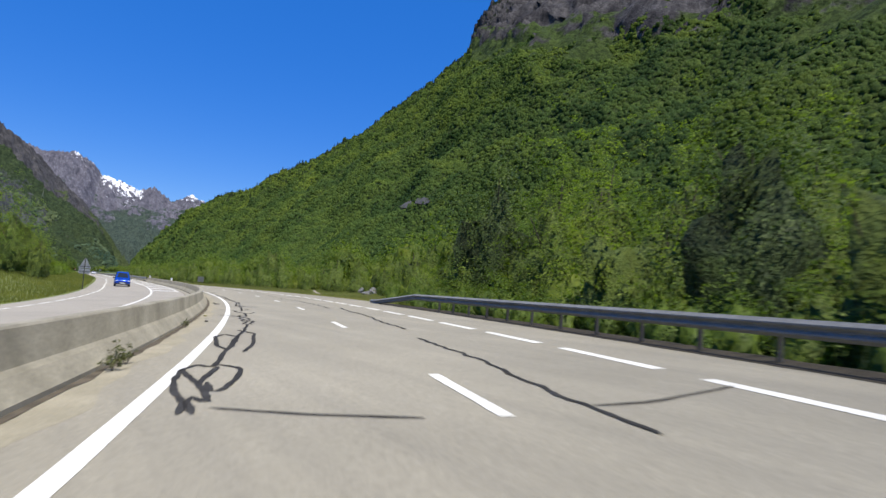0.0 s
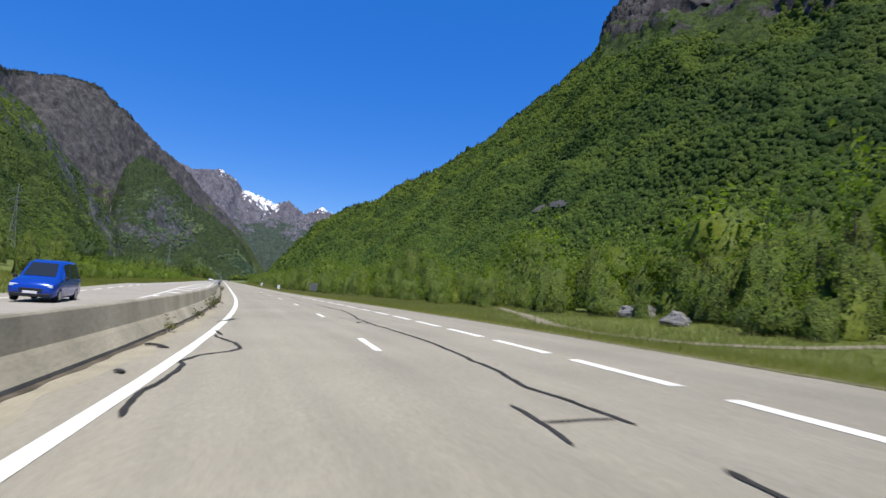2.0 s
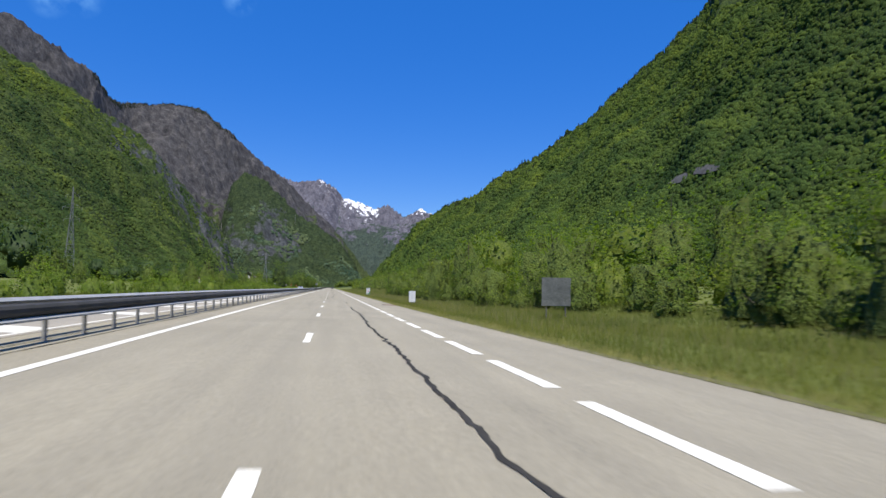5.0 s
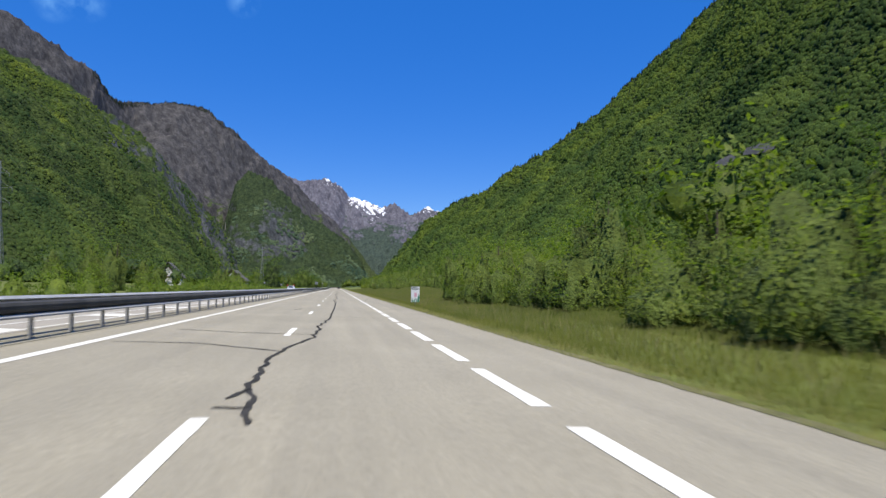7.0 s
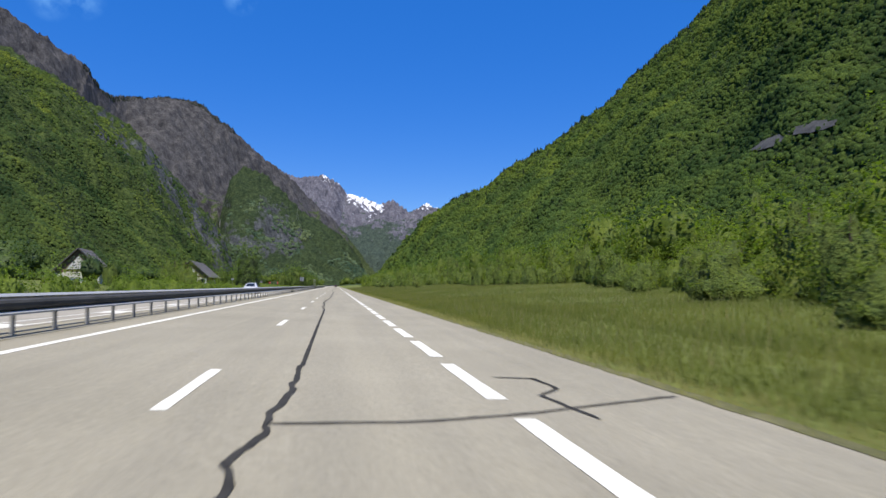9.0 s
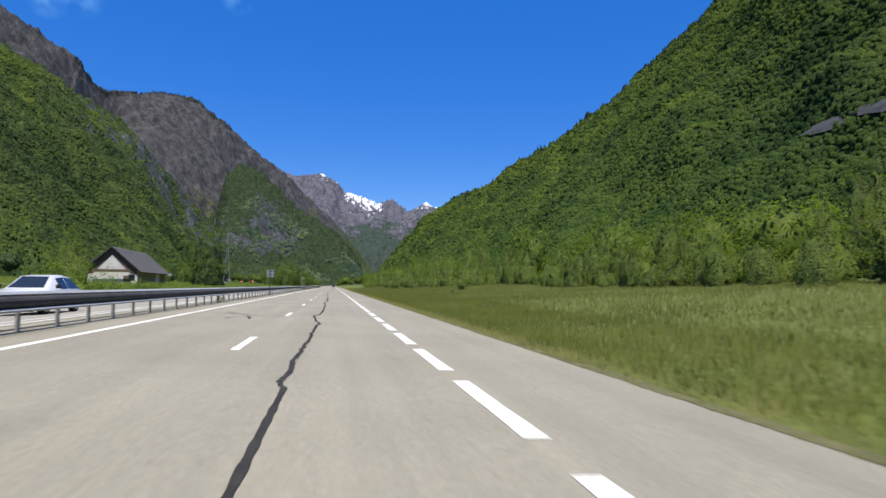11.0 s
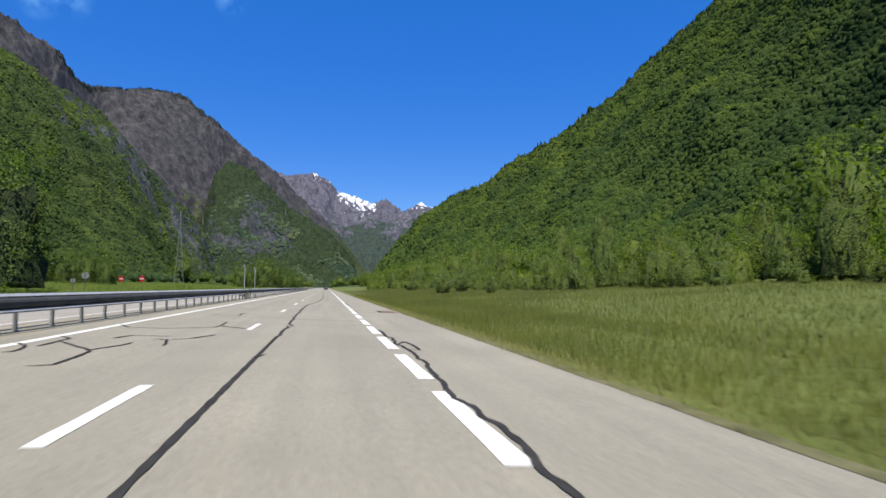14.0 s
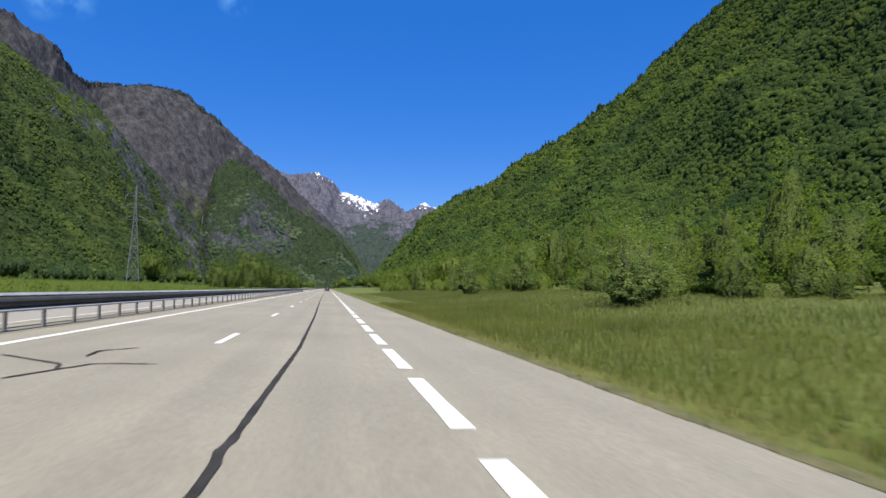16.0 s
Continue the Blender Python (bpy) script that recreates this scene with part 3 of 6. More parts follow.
# a bare grey scree chute among the trees of the right-hand slope
def slope_spot(surface, az, el):
    d = surface - np.array(VIEW[:])
    a = np.degrees(np.arctan2(d[..., 0], d[..., 1])) - az
    e = np.degrees(np.arctan2(d[..., 2], np.hypot(d[..., 0], d[..., 1]))) - el
    return np.unravel_index(np.argmin(a * a + e * e), a.shape)


SCREE = []
SPUR_SCARS = ((flank_apron, -7.35, 7.45, 40, 11), (flank_apron, -10.2, 5.35, 15, 28))
for k, (surface, az, el, half_w, half_h) in enumerate(((flank_right, 42.6, 12.6, 26, 10), (flank_right, 46.2, 13.9, 22, 9)) + SPUR_SCARS):
    i, j = slope_spot(surface, az, el)
    c = surface[i, j]
    SCREE.append((c, half_w))
    along = surface[i - 1, j] - surface[i + 1, j]
    along = along / np.linalg.norm(along)
    up = surface[i, j + 1] - surface[i, j - 1]
    up = up / np.linalg.norm(up)
    out = np.cross(along, up)
    out *= np.sign(out[2])
    rng = np.random.default_rng(k)
    ring = []
    for a in np.linspace(0, 2 * math.pi, 23)[:-1]:
        r = rng.uniform(0.75, 1.15)
        ring.append(c + along * math.cos(a) * half_w * r + up * (math.sin(a) * half_h * r + math.cos(a) * half_w * 0.22) + out * 1.2)
    v = [c + out * 2.0] + ring
    tagged(new("scree", mesh_from("scree", v, [(0, n, n % 22 + 1) for n in range(1, 23)], SCREE_STONE if k < 2 else PALE_ROCK)), "bare grey scree chute among the trees" if k < 2 else "pale bare outcrop among the trees", "scree", kind="structure")


def crown_kinds(count, seed, cuts):
    """Lumpy upper halves of crowns, for woods seen from afar."""
    kinds = []
    for k in range(count):
        bm = bmesh.new()
        bmesh.ops.create_icosphere(bm, subdivisions=cuts, radius=1.0)
        bmesh.ops.delete(bm, geom=[v for v in bm.verts if v.co.z < (-0.3 if cuts > 1 else -0.6)], context="VERTS")
        for v in bm.verts:
            v.co *= 1.0 + 0.75 * noise.fractal(v.co * 1.3 + Vector((seed + k * 3.7, k, 0)), 0.8, 2.0, 3)
        bm.normal_update()
        bm.verts.index_update()
        kinds.append((np.array([v.co[:] for v in bm.verts]), np.array([[v.index for v in f.verts] for f in bm.faces]), np.array([v.normal[:] for v in bm.verts])))
        bm.free()
    return kinds


CROWNS = crown_kinds(6, 3, 2) + crown_kinds(6, 8, 1)   # finer ones for near slopes


SPIRES = []
for k in range(4):
    bm = bmesh.new()
    bmesh.ops.create_cone(bm, cap_ends=False, segments=6, radius1=0.8, radius2=0.05, depth=3.4, matrix=Matrix.Translation((0, 0, 1.2)))
    bmesh.ops.subdivide_edges(bm, edges=[e for e in bm.edges if abs(e.verts[0].co.z - e.verts[1].co.z) > 1], cuts=3)
    for v in bm.verts:
        v.co.x *= 1 + 0.45 * noise.noise(v.co * 3 + Vector((k * 5.0, 0, 0)))
        v.co.y *= 1 + 0.45 * noise.noise(v.co * 3 + Vector((0, k * 5.0, 9)))
    bmesh.ops.triangulate(bm, faces=bm.faces)
    bm.normal_update()
    bm.verts.index_update()
    SPIRES.append((np.array([v.co[:] for v in bm.verts]), np.array([[v.index for v in f.verts] for f in bm.faces]), np.array([v.normal[:] for v in bm.verts])))
    bm.free()


def wood(name, surface, mat, label, u_range, v_range, seed, spacing=1.9, size=1.0, keep=None, kinds=CROWNS, tallness=1.0):
    """A far wood: lumpy crowns standing close on a flank, larger stands with growing distance, in one mesh."""
    rng = np.random.default_rng(seed)
    nu, nv, _ = surface.shape
    i0, i1 = int(u_range[0] * (nu - 1)), int(u_range[1] * (nu - 1))
    j0, j1 = int(v_range[0] * (nv - 3)), int(v_range[1] * (nv - 3))
    S = surface[i0:i1 + 1, j0:j1 + 1]
    du, dv = S[1:, :-1] - S[:-1, :-1], S[:-1, 1:] - S[:-1, :-1]
    area = np.linalg.norm(np.cross(du, dv), axis=2)
    mid = (S[1:, 1:] + S[:-1, :-1]) / 2
    dist = np.hypot(np.abs(mid[..., 0]), np.maximum(mid[..., 1] - 272, np.abs(mid[..., 0])))
    rad = (2.15 + 0.0020 * np.sqrt(dist ** 2 + mid[..., 2] ** 2)) * size
    n_cell = rng.poisson(area / (spacing * rad ** 2))
    i, j = np.nonzero(n_cell)
    reps = n_cell[i, j]
    i, j = np.repeat(i, reps), np.repeat(j, reps)
    n = len(i)
    fu, fv = rng.random((n, 1)), rng.random((n, 1))
    P = (S[i, j] * (1 - fu) + S[i + 1, j] * fu) * (1 - fv) + (S[i, j + 1] * (1 - fu) + S[i + 1, j + 1] * fu) * fv
    r, away = rad[i, j], dist[i, j]
    face = np.cross(du, dv)
    face /= np.linalg.norm(face, axis=2)[..., None]
    face = face * np.sign(face[..., 2])[..., None]
    lean = face[i, j] * (0.0 if kinds is SPIRES else 1.0) + np.array([0, 0, 0.55])
    lean /= np.linalg.norm(lean, axis=1)[:, None]
    # woods stand along the stretch of valley that the road looks up
    ok = P[:, 1] > np.where(P[:, 0] > 0, 0.5 * P[:, 0] - 230, -2.1 * P[:, 0] - 120)
    if keep is not None:
        ok &= keep(P)
    for c, w in SCREE:
        ok &= np.linalg.norm(P - c, axis=1) > w * 0.42
    P, r, away, lean = P[ok], r[ok], away[ok], lean[ok]
    n = len(P)
    r = r * (0.55 + 0.9 * rng.random(n) ** 1.5)
    tall = r * rng.uniform(0.5, 0.9, n) * tallness
    if kinds is SPIRES:
        tall = tall * 1.5
    turn = rng.uniform(0, 6.28, n)
    kind = rng.integers(0, 6, n) + np.where(away > 320, 6, 0) if kinds is CROWNS else rng.integers(0, len(kinds), n)
    vs, fs, ns, base = [], [], [], 0
    for k, (tv, tf, tn) in enumerate(kinds):
        q = np.nonzero(kind == k)[0]
        side = np.cross(lean[q], np.stack([np.cos(turn[q]), np.sin(turn[q]), 0 * turn[q]], -1))
        side /= np.linalg.norm(side, axis=1)[:, None]
        other = np.cross(lean[q], side)

        def spun(t):
            return t[None, :, :1] * side[:, None, :] + t[None, :, 1:2] * other[:, None, :] + t[None, :, 2:] * lean[q][:, None, :]

        size3 = np.stack([r[q], r[q], tall[q]], -1)[:, None, :]
        v = tv[None] * size3
        v = v[..., :1] * side[:, None, :] + v[..., 1:2] * other[:, None, :] + v[..., 2:] * lean[q][:, None, :]
        v = v + (P[q] + lean[q] * (tall[q] * 0.35)[:, None])[:, None, :]
        vs.append(v.reshape(-1, 3))
        soft_n = spun(tn) * 0.75 + lean[q][:, None, :] * (0.0 if kinds is SPIRES else 0.42)
        soft_n /= np.linalg.norm(soft_n, axis=2)[..., None]
        ns.append(soft_n.reshape(-1, 3))
        fs.append((tf[None] + (np.arange(len(q)) * len(tv))[:, None, None] + base).reshape(-1, 3))
        base += len(q) * len(tv)
        if kinds is CROWNS and k < 6:
            # leafy sprays that roughen the nearer crowns
            m = 10
            d = rng.standard_normal((len(q), m, 3))
            d[..., 2] = np.abs(d[..., 2]) * 0.9 - 0.15
            d /= np.linalg.norm(d, axis=2)[..., None]
            at = d * size3 * rng.uniform(0.92, 1.25, (len(q), m, 1))
            world = lambda t: t[..., :1] * side[:, None, :] + t[..., 1:2] * other[:, None, :] + t[..., 2:] * lean[q][:, None, :]
            at = world(at) + (P[q] + lean[q] * (tall[q] * 0.35)[:, None])[:, None, :]
            dn = world(d)
            flat = dn + 0.6 * rng.standard_normal(dn.shape)
            flat /= np.linalg.norm(flat, axis=2)[..., None]
            a = np.cross(flat, rng.standard_normal(dn.shape))
            a /= np.linalg.norm(a, axis=2)[..., None]
            b = np.cross(flat, a)
            h = (r[q][:, None] * rng.uniform(0.2, 0.42, (len(q), m)))[..., None]
            vs.append(np.stack([at - a * h, at - b * h * 0.8, at + a * h, at + b * h * 0.8], 2).reshape(-1, 3))
            soft = dn * 0.7 + lean[q][:, None, :] * 0.6 + 0.12 * rng.standard_normal(dn.shape)
            ns.append(np.repeat((soft / np.linalg.norm(soft, axis=2)[..., None]).reshape(-1, 3), 4, 0))
            q4 = np.arange(len(q) * m)[:, None] * 4 + base
            fs.append(np.concatenate([q4 + np.array([0, 1, 2]), q4 + np.array([0, 2, 3])]))
            base += len(q) * m * 4
    ob = new(name, mesh_from(name, np.concatenate(vs), np.concatenate(fs), mat, normals=np.concatenate(ns)))
    tagged(ob, label, "woodland", kind="stuff")
    return ob


def ribs(P, scale, cut):
    """Where rock ribs break through the brush: false on the bare streaks."""
    return np.array([noise.fractal(Vector((x * scale, y * scale, z * scale * 0.4)), 0.8, 2.0, 4) for x, y, z in P]) < cut


def crag_line(P):
    """The wood ends below the rock walls that crown the slope."""
    rag = np.array([noise.fractal(Vector((x, y, z)) * 0.012, 0.8, 2.0, 4) for x, y, z in P])
    az = np.degrees(np.arctan2(P[:, 0] + 12, P[:, 1] + 186))
    steep = 0.390 + np.clip((az - 32.0) * 0.0035, 0.0, 0.06)
    return (P[:, 2] < steep * np.hypot(P[:, 0] + 12, P[:, 1] + 186) + 80 * rag) | (P[:, 1] > 1750)


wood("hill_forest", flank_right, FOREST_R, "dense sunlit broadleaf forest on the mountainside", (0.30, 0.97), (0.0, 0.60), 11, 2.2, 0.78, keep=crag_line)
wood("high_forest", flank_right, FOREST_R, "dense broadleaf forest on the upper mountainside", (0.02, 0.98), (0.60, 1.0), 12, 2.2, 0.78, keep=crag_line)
wood("far_forest", flank_right, FOREST_R, "dense broadleaf forest on the distant mountainside", (0.02, 0.30), (0.0, 0.60), 14, 2.3, 0.84)
def rib_line(P):
    return np.stack([P[:, 0] * 0.888 + P[:, 1] * 0.46, P[:, 2] * 0.25, P[:, 2] * 0.2], -1)


def valley_end(P):
    """From 0 to 1 towards the rocky end of the left flank, above the fields."""
    return np.clip((620 - np.linalg.norm(P - np.array([-330, 1850, 60]), axis=1)) / 260, 0, 1)


def spur_face(P):
    """From 0 to 1 towards the outcrops in the middle of the far spur."""
    return np.clip((300 - np.linalg.norm(P - np.array([-178, 2438, 160]), axis=1)) / 140, 0, 1)


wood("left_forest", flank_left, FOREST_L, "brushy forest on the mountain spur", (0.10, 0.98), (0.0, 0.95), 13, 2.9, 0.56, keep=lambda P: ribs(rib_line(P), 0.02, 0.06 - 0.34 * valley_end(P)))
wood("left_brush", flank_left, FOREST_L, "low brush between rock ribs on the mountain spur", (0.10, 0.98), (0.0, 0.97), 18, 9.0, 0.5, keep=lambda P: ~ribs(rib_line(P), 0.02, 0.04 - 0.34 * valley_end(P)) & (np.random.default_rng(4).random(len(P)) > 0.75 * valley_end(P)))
wood("dome_conifers", flank_dome, CONIFER, "dark conifers along the crest of the rock dome", (0.25, 0.85), (0.972, 1.0), 19, 9.0, 0.24, keep=lambda P: (P[:, 0] < -520) & (P[:, 0] > -1300), kinds=SPIRES)
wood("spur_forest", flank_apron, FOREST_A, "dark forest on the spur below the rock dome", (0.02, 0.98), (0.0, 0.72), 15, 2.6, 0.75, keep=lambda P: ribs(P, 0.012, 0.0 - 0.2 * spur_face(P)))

wood("crest_conifers", flank_right, CONIFER, "row of dark conifers along the mountain crest", (0.2, 0.85), (0.945, 1.0), 16, 10.0, 0.55, kinds=SPIRES)
wood("slope_conifers", flank_right, CONIFER, "scattered dark conifers high on the mountainside", (0.2, 0.85), (0.75, 0.955), 17, 60.0, 0.55, kinds=SPIRES)



def floor_sheet(x0, x1, y0, y1):
    """The canopy level of the wood on the valley floor."""
    gx, gy = np.meshgrid(np.linspace(x0, x1, 26), np.linspace(y0, y1, 120), indexing="ij")
    gz = ground_z(gx.ravel(), gy.ravel()).reshape(gx.shape) + 0.3
    return np.stack([gx, gy, gz], -1)


wood("floor_wood", floor_sheet(92, 236, -170, 1000), FOREST_R, "closed broadleaf wood on the valley floor", (0.0, 1.0), (0.0, 1.0), 24, 2.4, 1.0, tallness=1.7)
wood("floor_wood_opposite", floor_sheet(-184, -96, -40, 1000), FOREST_L, "closed green wood at the foot of the opposite slope", (0.0, 1.0), (0.0, 1.0), 25, 2.4, 1.0, tallness=1.7)

# ---- median: concrete barrier in the bend, then steel rails ----
def sweep(name, stations, profile, mat, parent, closed=True, smooth=False):
    """A cross-section (offset u, height n) drawn along the road."""
    s = np.asarray(stations, float)
    cols = [on_road(s, np.full(len(s), u), n) for u, n in profile]
    if closed:
        cols.append(cols[0])
    v = np.stack(cols, 1).reshape(-1, 3)
    fs = [tuple(f) for f in grid_faces(len(s), len(cols))]
    if closed:
        m = len(cols)
        fs += [tuple(range(m - 1))[::-1], tuple((len(s) - 1) * m + k for k in range(m - 1))]
    return part(name, mesh_from(name, v, fs, mat, smooth), mat, parent)


barrier = thing("concrete_barrier", road_pose(-68, -5.0), "weathered grey-beige concrete median barrier with a sloped foot", "barrier")


def settle(ob, parent):
    """Keeps a part that was drawn in world places where it is, under its thing."""
    ob.matrix_parent_inverse = parent.matrix_world.inverted()
    return ob


BARRIER_PROFILE = [(-4.62, -0.05), (-4.62, 0.07), (-4.80, 0.30), (-4.87, 0.36), (-4.93, 0.78), (-4.96, 0.81), (-5.14, 0.81), (-5.17, 0.78), (-5.23, 0.36), (-5.30, 0.30), (-5.48, 0.07), (-5.48, -0.05)]
for s0 in np.arange(-272, -68, 6.0):
    settle(sweep("segment", np.linspace(s0 + 0.004, s0 + 5.996, 4), BARRIER_PROFILE, CONCRETE, barrier), barrier)

W_BEAM = [(0.0, -0.155), (0.03, -0.13), (0.083, -0.09), (0.083, -0.06), (0.012, -0.02), (0.012, 0.02), (0.083, 0.06), (0.083, 0.09), (0.03, 0.13), (0.0, 0.155)]


def beam_profile(u, n, side):
    front = [(u + side * a, n + b) for a, b in W_BEAM]
    return front + [(p - side * 0.006, q) for p, q in front[::-1]]


def c_post(h):
    bm = bmesh.new()
    box(bm, -0.042, 0.042, -0.004, 0.004, -0.3, h)
    box(bm, -0.042, -0.034, 0.0, 0.05, -0.3, h)
    box(bm, 0.034, 0.042, 0.0, 0.05, -0.3, h)
    me = bpy.data.meshes.new("post")
    bm.to_mesh(me)
    bm.free()
    me.materials.append(POST_STEEL)
    return me


POST = c_post(0.62)
median_rail = thing("guard_rail", road_pose(-60, -4.9), "dull galvanised steel median guard rail on close posts", "guard rail")
RAIL_S = np.concatenate([np.arange(-66, 420, 4.0), np.arange(420, 1500, 20.0)])
# shade and sunlight on the beam are put into its colours: towards the road a dark rounded beam over a thin pale rail,
# away from it a plain pale beam
BEAM_DARK = speckled("beam steel darkened as in shade", (0.045, 0.046, 0.047), (0.085, 0.085, 0.084), 1.2, 14, 0.75, 0.1, 0.1)
BEAM_PALE = speckled("galvanised rail paled as in sunlight", (0.36, 0.37, 0.375), (0.46, 0.47, 0.475), 1.5, 18, 0.55, 0.2, 0.1)
DARK_PROFILE = [(-4.93, 0.735), (-4.86, 0.745), (-4.80, 0.715), (-4.775, 0.66), (-4.775, 0.59), (-4.80, 0.535), (-4.86, 0.505), (-4.93, 0.515)]
PALE_PROFILE = [(-4.93, 0.50), (-4.80, 0.492), (-4.735, 0.455), (-4.735, 0.425), (-4.77, 0.415), (-4.93, 0.415)]
settle(sweep("beam", RAIL_S, DARK_PROFILE, BEAM_DARK, median_rail), median_rail)
settle(sweep("lower_rail", RAIL_S, PALE_PROFILE, BEAM_PALE, median_rail), median_rail)
settle(sweep("far_beam", RAIL_S, [(-5.22, 0.765), (-5.34, 0.825), (-5.40, 0.815), (-5.42, 0.74), (-5.36, 0.69), (-5.42, 0.64), (-5.42, 0.56), (-5.36, 0.52), (-5.30, 0.54), (-5.30, 0.70)], BEAM_PALE, median_rail), median_rail)
# the first bays behind the barrier have a dark kerb rail as well
settle(sweep("kerb_rail", np.arange(-66, -55.9, 2.0), [(-4.90, 0.02), (-4.78, 0.02), (-4.76, 0.06), (-4.76, 0.17), (-4.80, 0.20), (-4.90, 0.20)], BEAM_DARK, median_rail), median_rail)
for s0 in np.arange(-64, 460, 2.0):
    p = settle(part("post", POST, POST_STEEL, median_rail), median_rail)
    p.matrix_world = road_pose(s0, -4.94)

# the shoulder rail in the bend, which dips into the ground at its end
def rail_n(s):
    return 0.60 - 0.55 * np.clip((s + 168.0) / 9.0, 0, 1)


RAIL_GREY = speckled("grey weathered rail steel", (0.21, 0.213, 0.208), (0.29, 0.292, 0.285), 1.5, 18, 0.7, 0.1, 0.1)
# dark copy of the posts, coloured for the shade below this rail
POST_DARK = POST.copy()
POST_DARK.materials[0] = BEAM_DARK
side_rail = thing("guard_rail", road_pose(-170, 5.9), "grey galvanised shoulder guard rail with a ramped end", "guard rail")
for seg in range(32):
    a = -286.0 + 4.0 * seg
    if a > -160:
        break
    s = np.linspace(a, a + 4.0, 3)
    prof = beam_profile(5.85, 0.0, -1)
    cols = [on_road(s, np.full(3, u), 0.0) + np.stack([0 * s, 0 * s, rail_n(s) + n], -1) for u, n in prof]
    cols.append(cols[0])
    v = np.stack(cols, 1).reshape(-1, 3)
    settle(part("beam", mesh_from("beam", v, grid_faces(3, len(cols)), RAIL_GREY), RAIL_GREY, side_rail), side_rail)
    if a < -170:
        for q in (a, a + 2.0):
            p = settle(part("post", POST_DARK, STEEL, side_rail), side_rail)
            p.matrix_world = road_pose(q, 5.95)

# ---- tar-sealed cracks, dust and patches on the carriageway ----
def tar(points, width=0.085, wiggle=0.05, seed=0):
    rng = np.random.default_rng(seed + int(abs(points[0][0]) * 10))
    p = np.array(points, float)
    d = np.concatenate([[0], np.cumsum(np.hypot(np.diff(p[:, 0]), np.diff(p[:, 1])))])
    n = max(8, int(d[-1] / 0.16))
    t = np.linspace(0, d[-1], n)
    s, u = np.interp(t, d, p[:, 0]), np.interp(t, d, p[:, 1])
    walk_u = np.convolve(np.cumsum(rng.standard_normal(n + 8)) * 0.35 + rng.standard_normal(n + 8) * 0.9, np.ones(3) / 3, "same")[4:-4]
    walk_u -= np.interp(np.arange(n), [0, n - 1], [walk_u[0], walk_u[-1]])
    walk_u = np.clip(walk_u, -2.5, 2.5) * wiggle
    ds, du = np.gradient(s), np.gradient(u)
    q = np.hypot(ds, du) + 1e-6
    s, u = s - du / q * walk_u, u + ds / q * walk_u
    w = width * 0.5 * (0.75 + 0.5 * rng.random(n))
    w[0] *= 0.4
    w[-1] *= 0.4
    a, b = on_road(s - du / q * w, u + ds / q * w, LIFT + 0.005), on_road(s + du / q * w, u - ds / q * w, LIFT + 0.005)
    v = np.stack([a, b], 1).reshape(-1, 3)
    part("crack_seal", mesh_from("crack_seal", v, grid_faces(n, 2), TAR), TAR, road)


MAIN_CRACKS = [
    [(-196, 1.0), (-190.8, 1.1), (-186, 1.17)], [(-183, 1.6), (-167, 2.05)], [(-167.5, 1.45), (-155, 1.46), (-153.2, 1.46), (-152.4, 1.33), (-152.1, 1.15), (-151.4, 1.0), (-150.9, 1.15)],
    [(-151.0, 0.95), (-150.2, 0.94), (-149.6, 0.84), (-148.9, 0.81), (-147.9, 1.19), (-146.8, 1.34), (-146.1, 1.13), (-143.5, 1.1), (-138.5, 1.35)], [(-137.0, 1.5), (-135, 1.26), (-128, 1.42), (-119.5, 1.14), (-113, 1.5), (-108.9, 1.68), (-106.9, 1.47), (-100.8, 1.38)],
    [(-92, 1.39), (-80, 1.68), (-72, 1.63), (-58, 1.74), (-40, 1.85), (-22, 2.0), (-10, 1.9)],
    [(-0.8, 1.93), (-0.3, 1.8), (0.9, 1.87), (1.0, 1.74), (2.0, 1.87), (3.1, 1.89)],
    [(15.7, 0.46), (16.9, 0.41), (18.1, 0.2), (21.9, 0.24), (25.8, 0.66), (32.9, 0.79), (46.7, 0.91), (61.5, 0.97), (62.5, 1.06), (63.4, 0.92), (77.4, 1.05)],
    [(77.4, 1.05), (92, 1.0), (120, 0.95), (150.8, 1.14), (151.8, 1.22), (153.1, 1.06), (155.5, 0.96), (160.3, 1.15), (181, 1.2), (193.8, 1.11), (197.8, 1.17)],
    [(235.2, 3.65), (230.4, 3.72), (226.6, 3.68), (224.9, 3.68), (223.9, 3.61), (222.5, 3.66), (219.0, 3.7)],
    [(270.0, 3.62), (268.8, 3.63), (266.6, 3.62), (265.1, 3.63), (263.3, 3.69), (260.0, 3.66)],
    [(203.9, 1.04), (210.6, 1.05), (236, 1.05), (240.6, 0.92), (250.2, 0.66), (259.5, 0.69), (268.8, 1.24), (278.1, 1.4), (285.4, 1.56), (299.6, 1.56), (341, 1.3), (420, 1.2)],
]
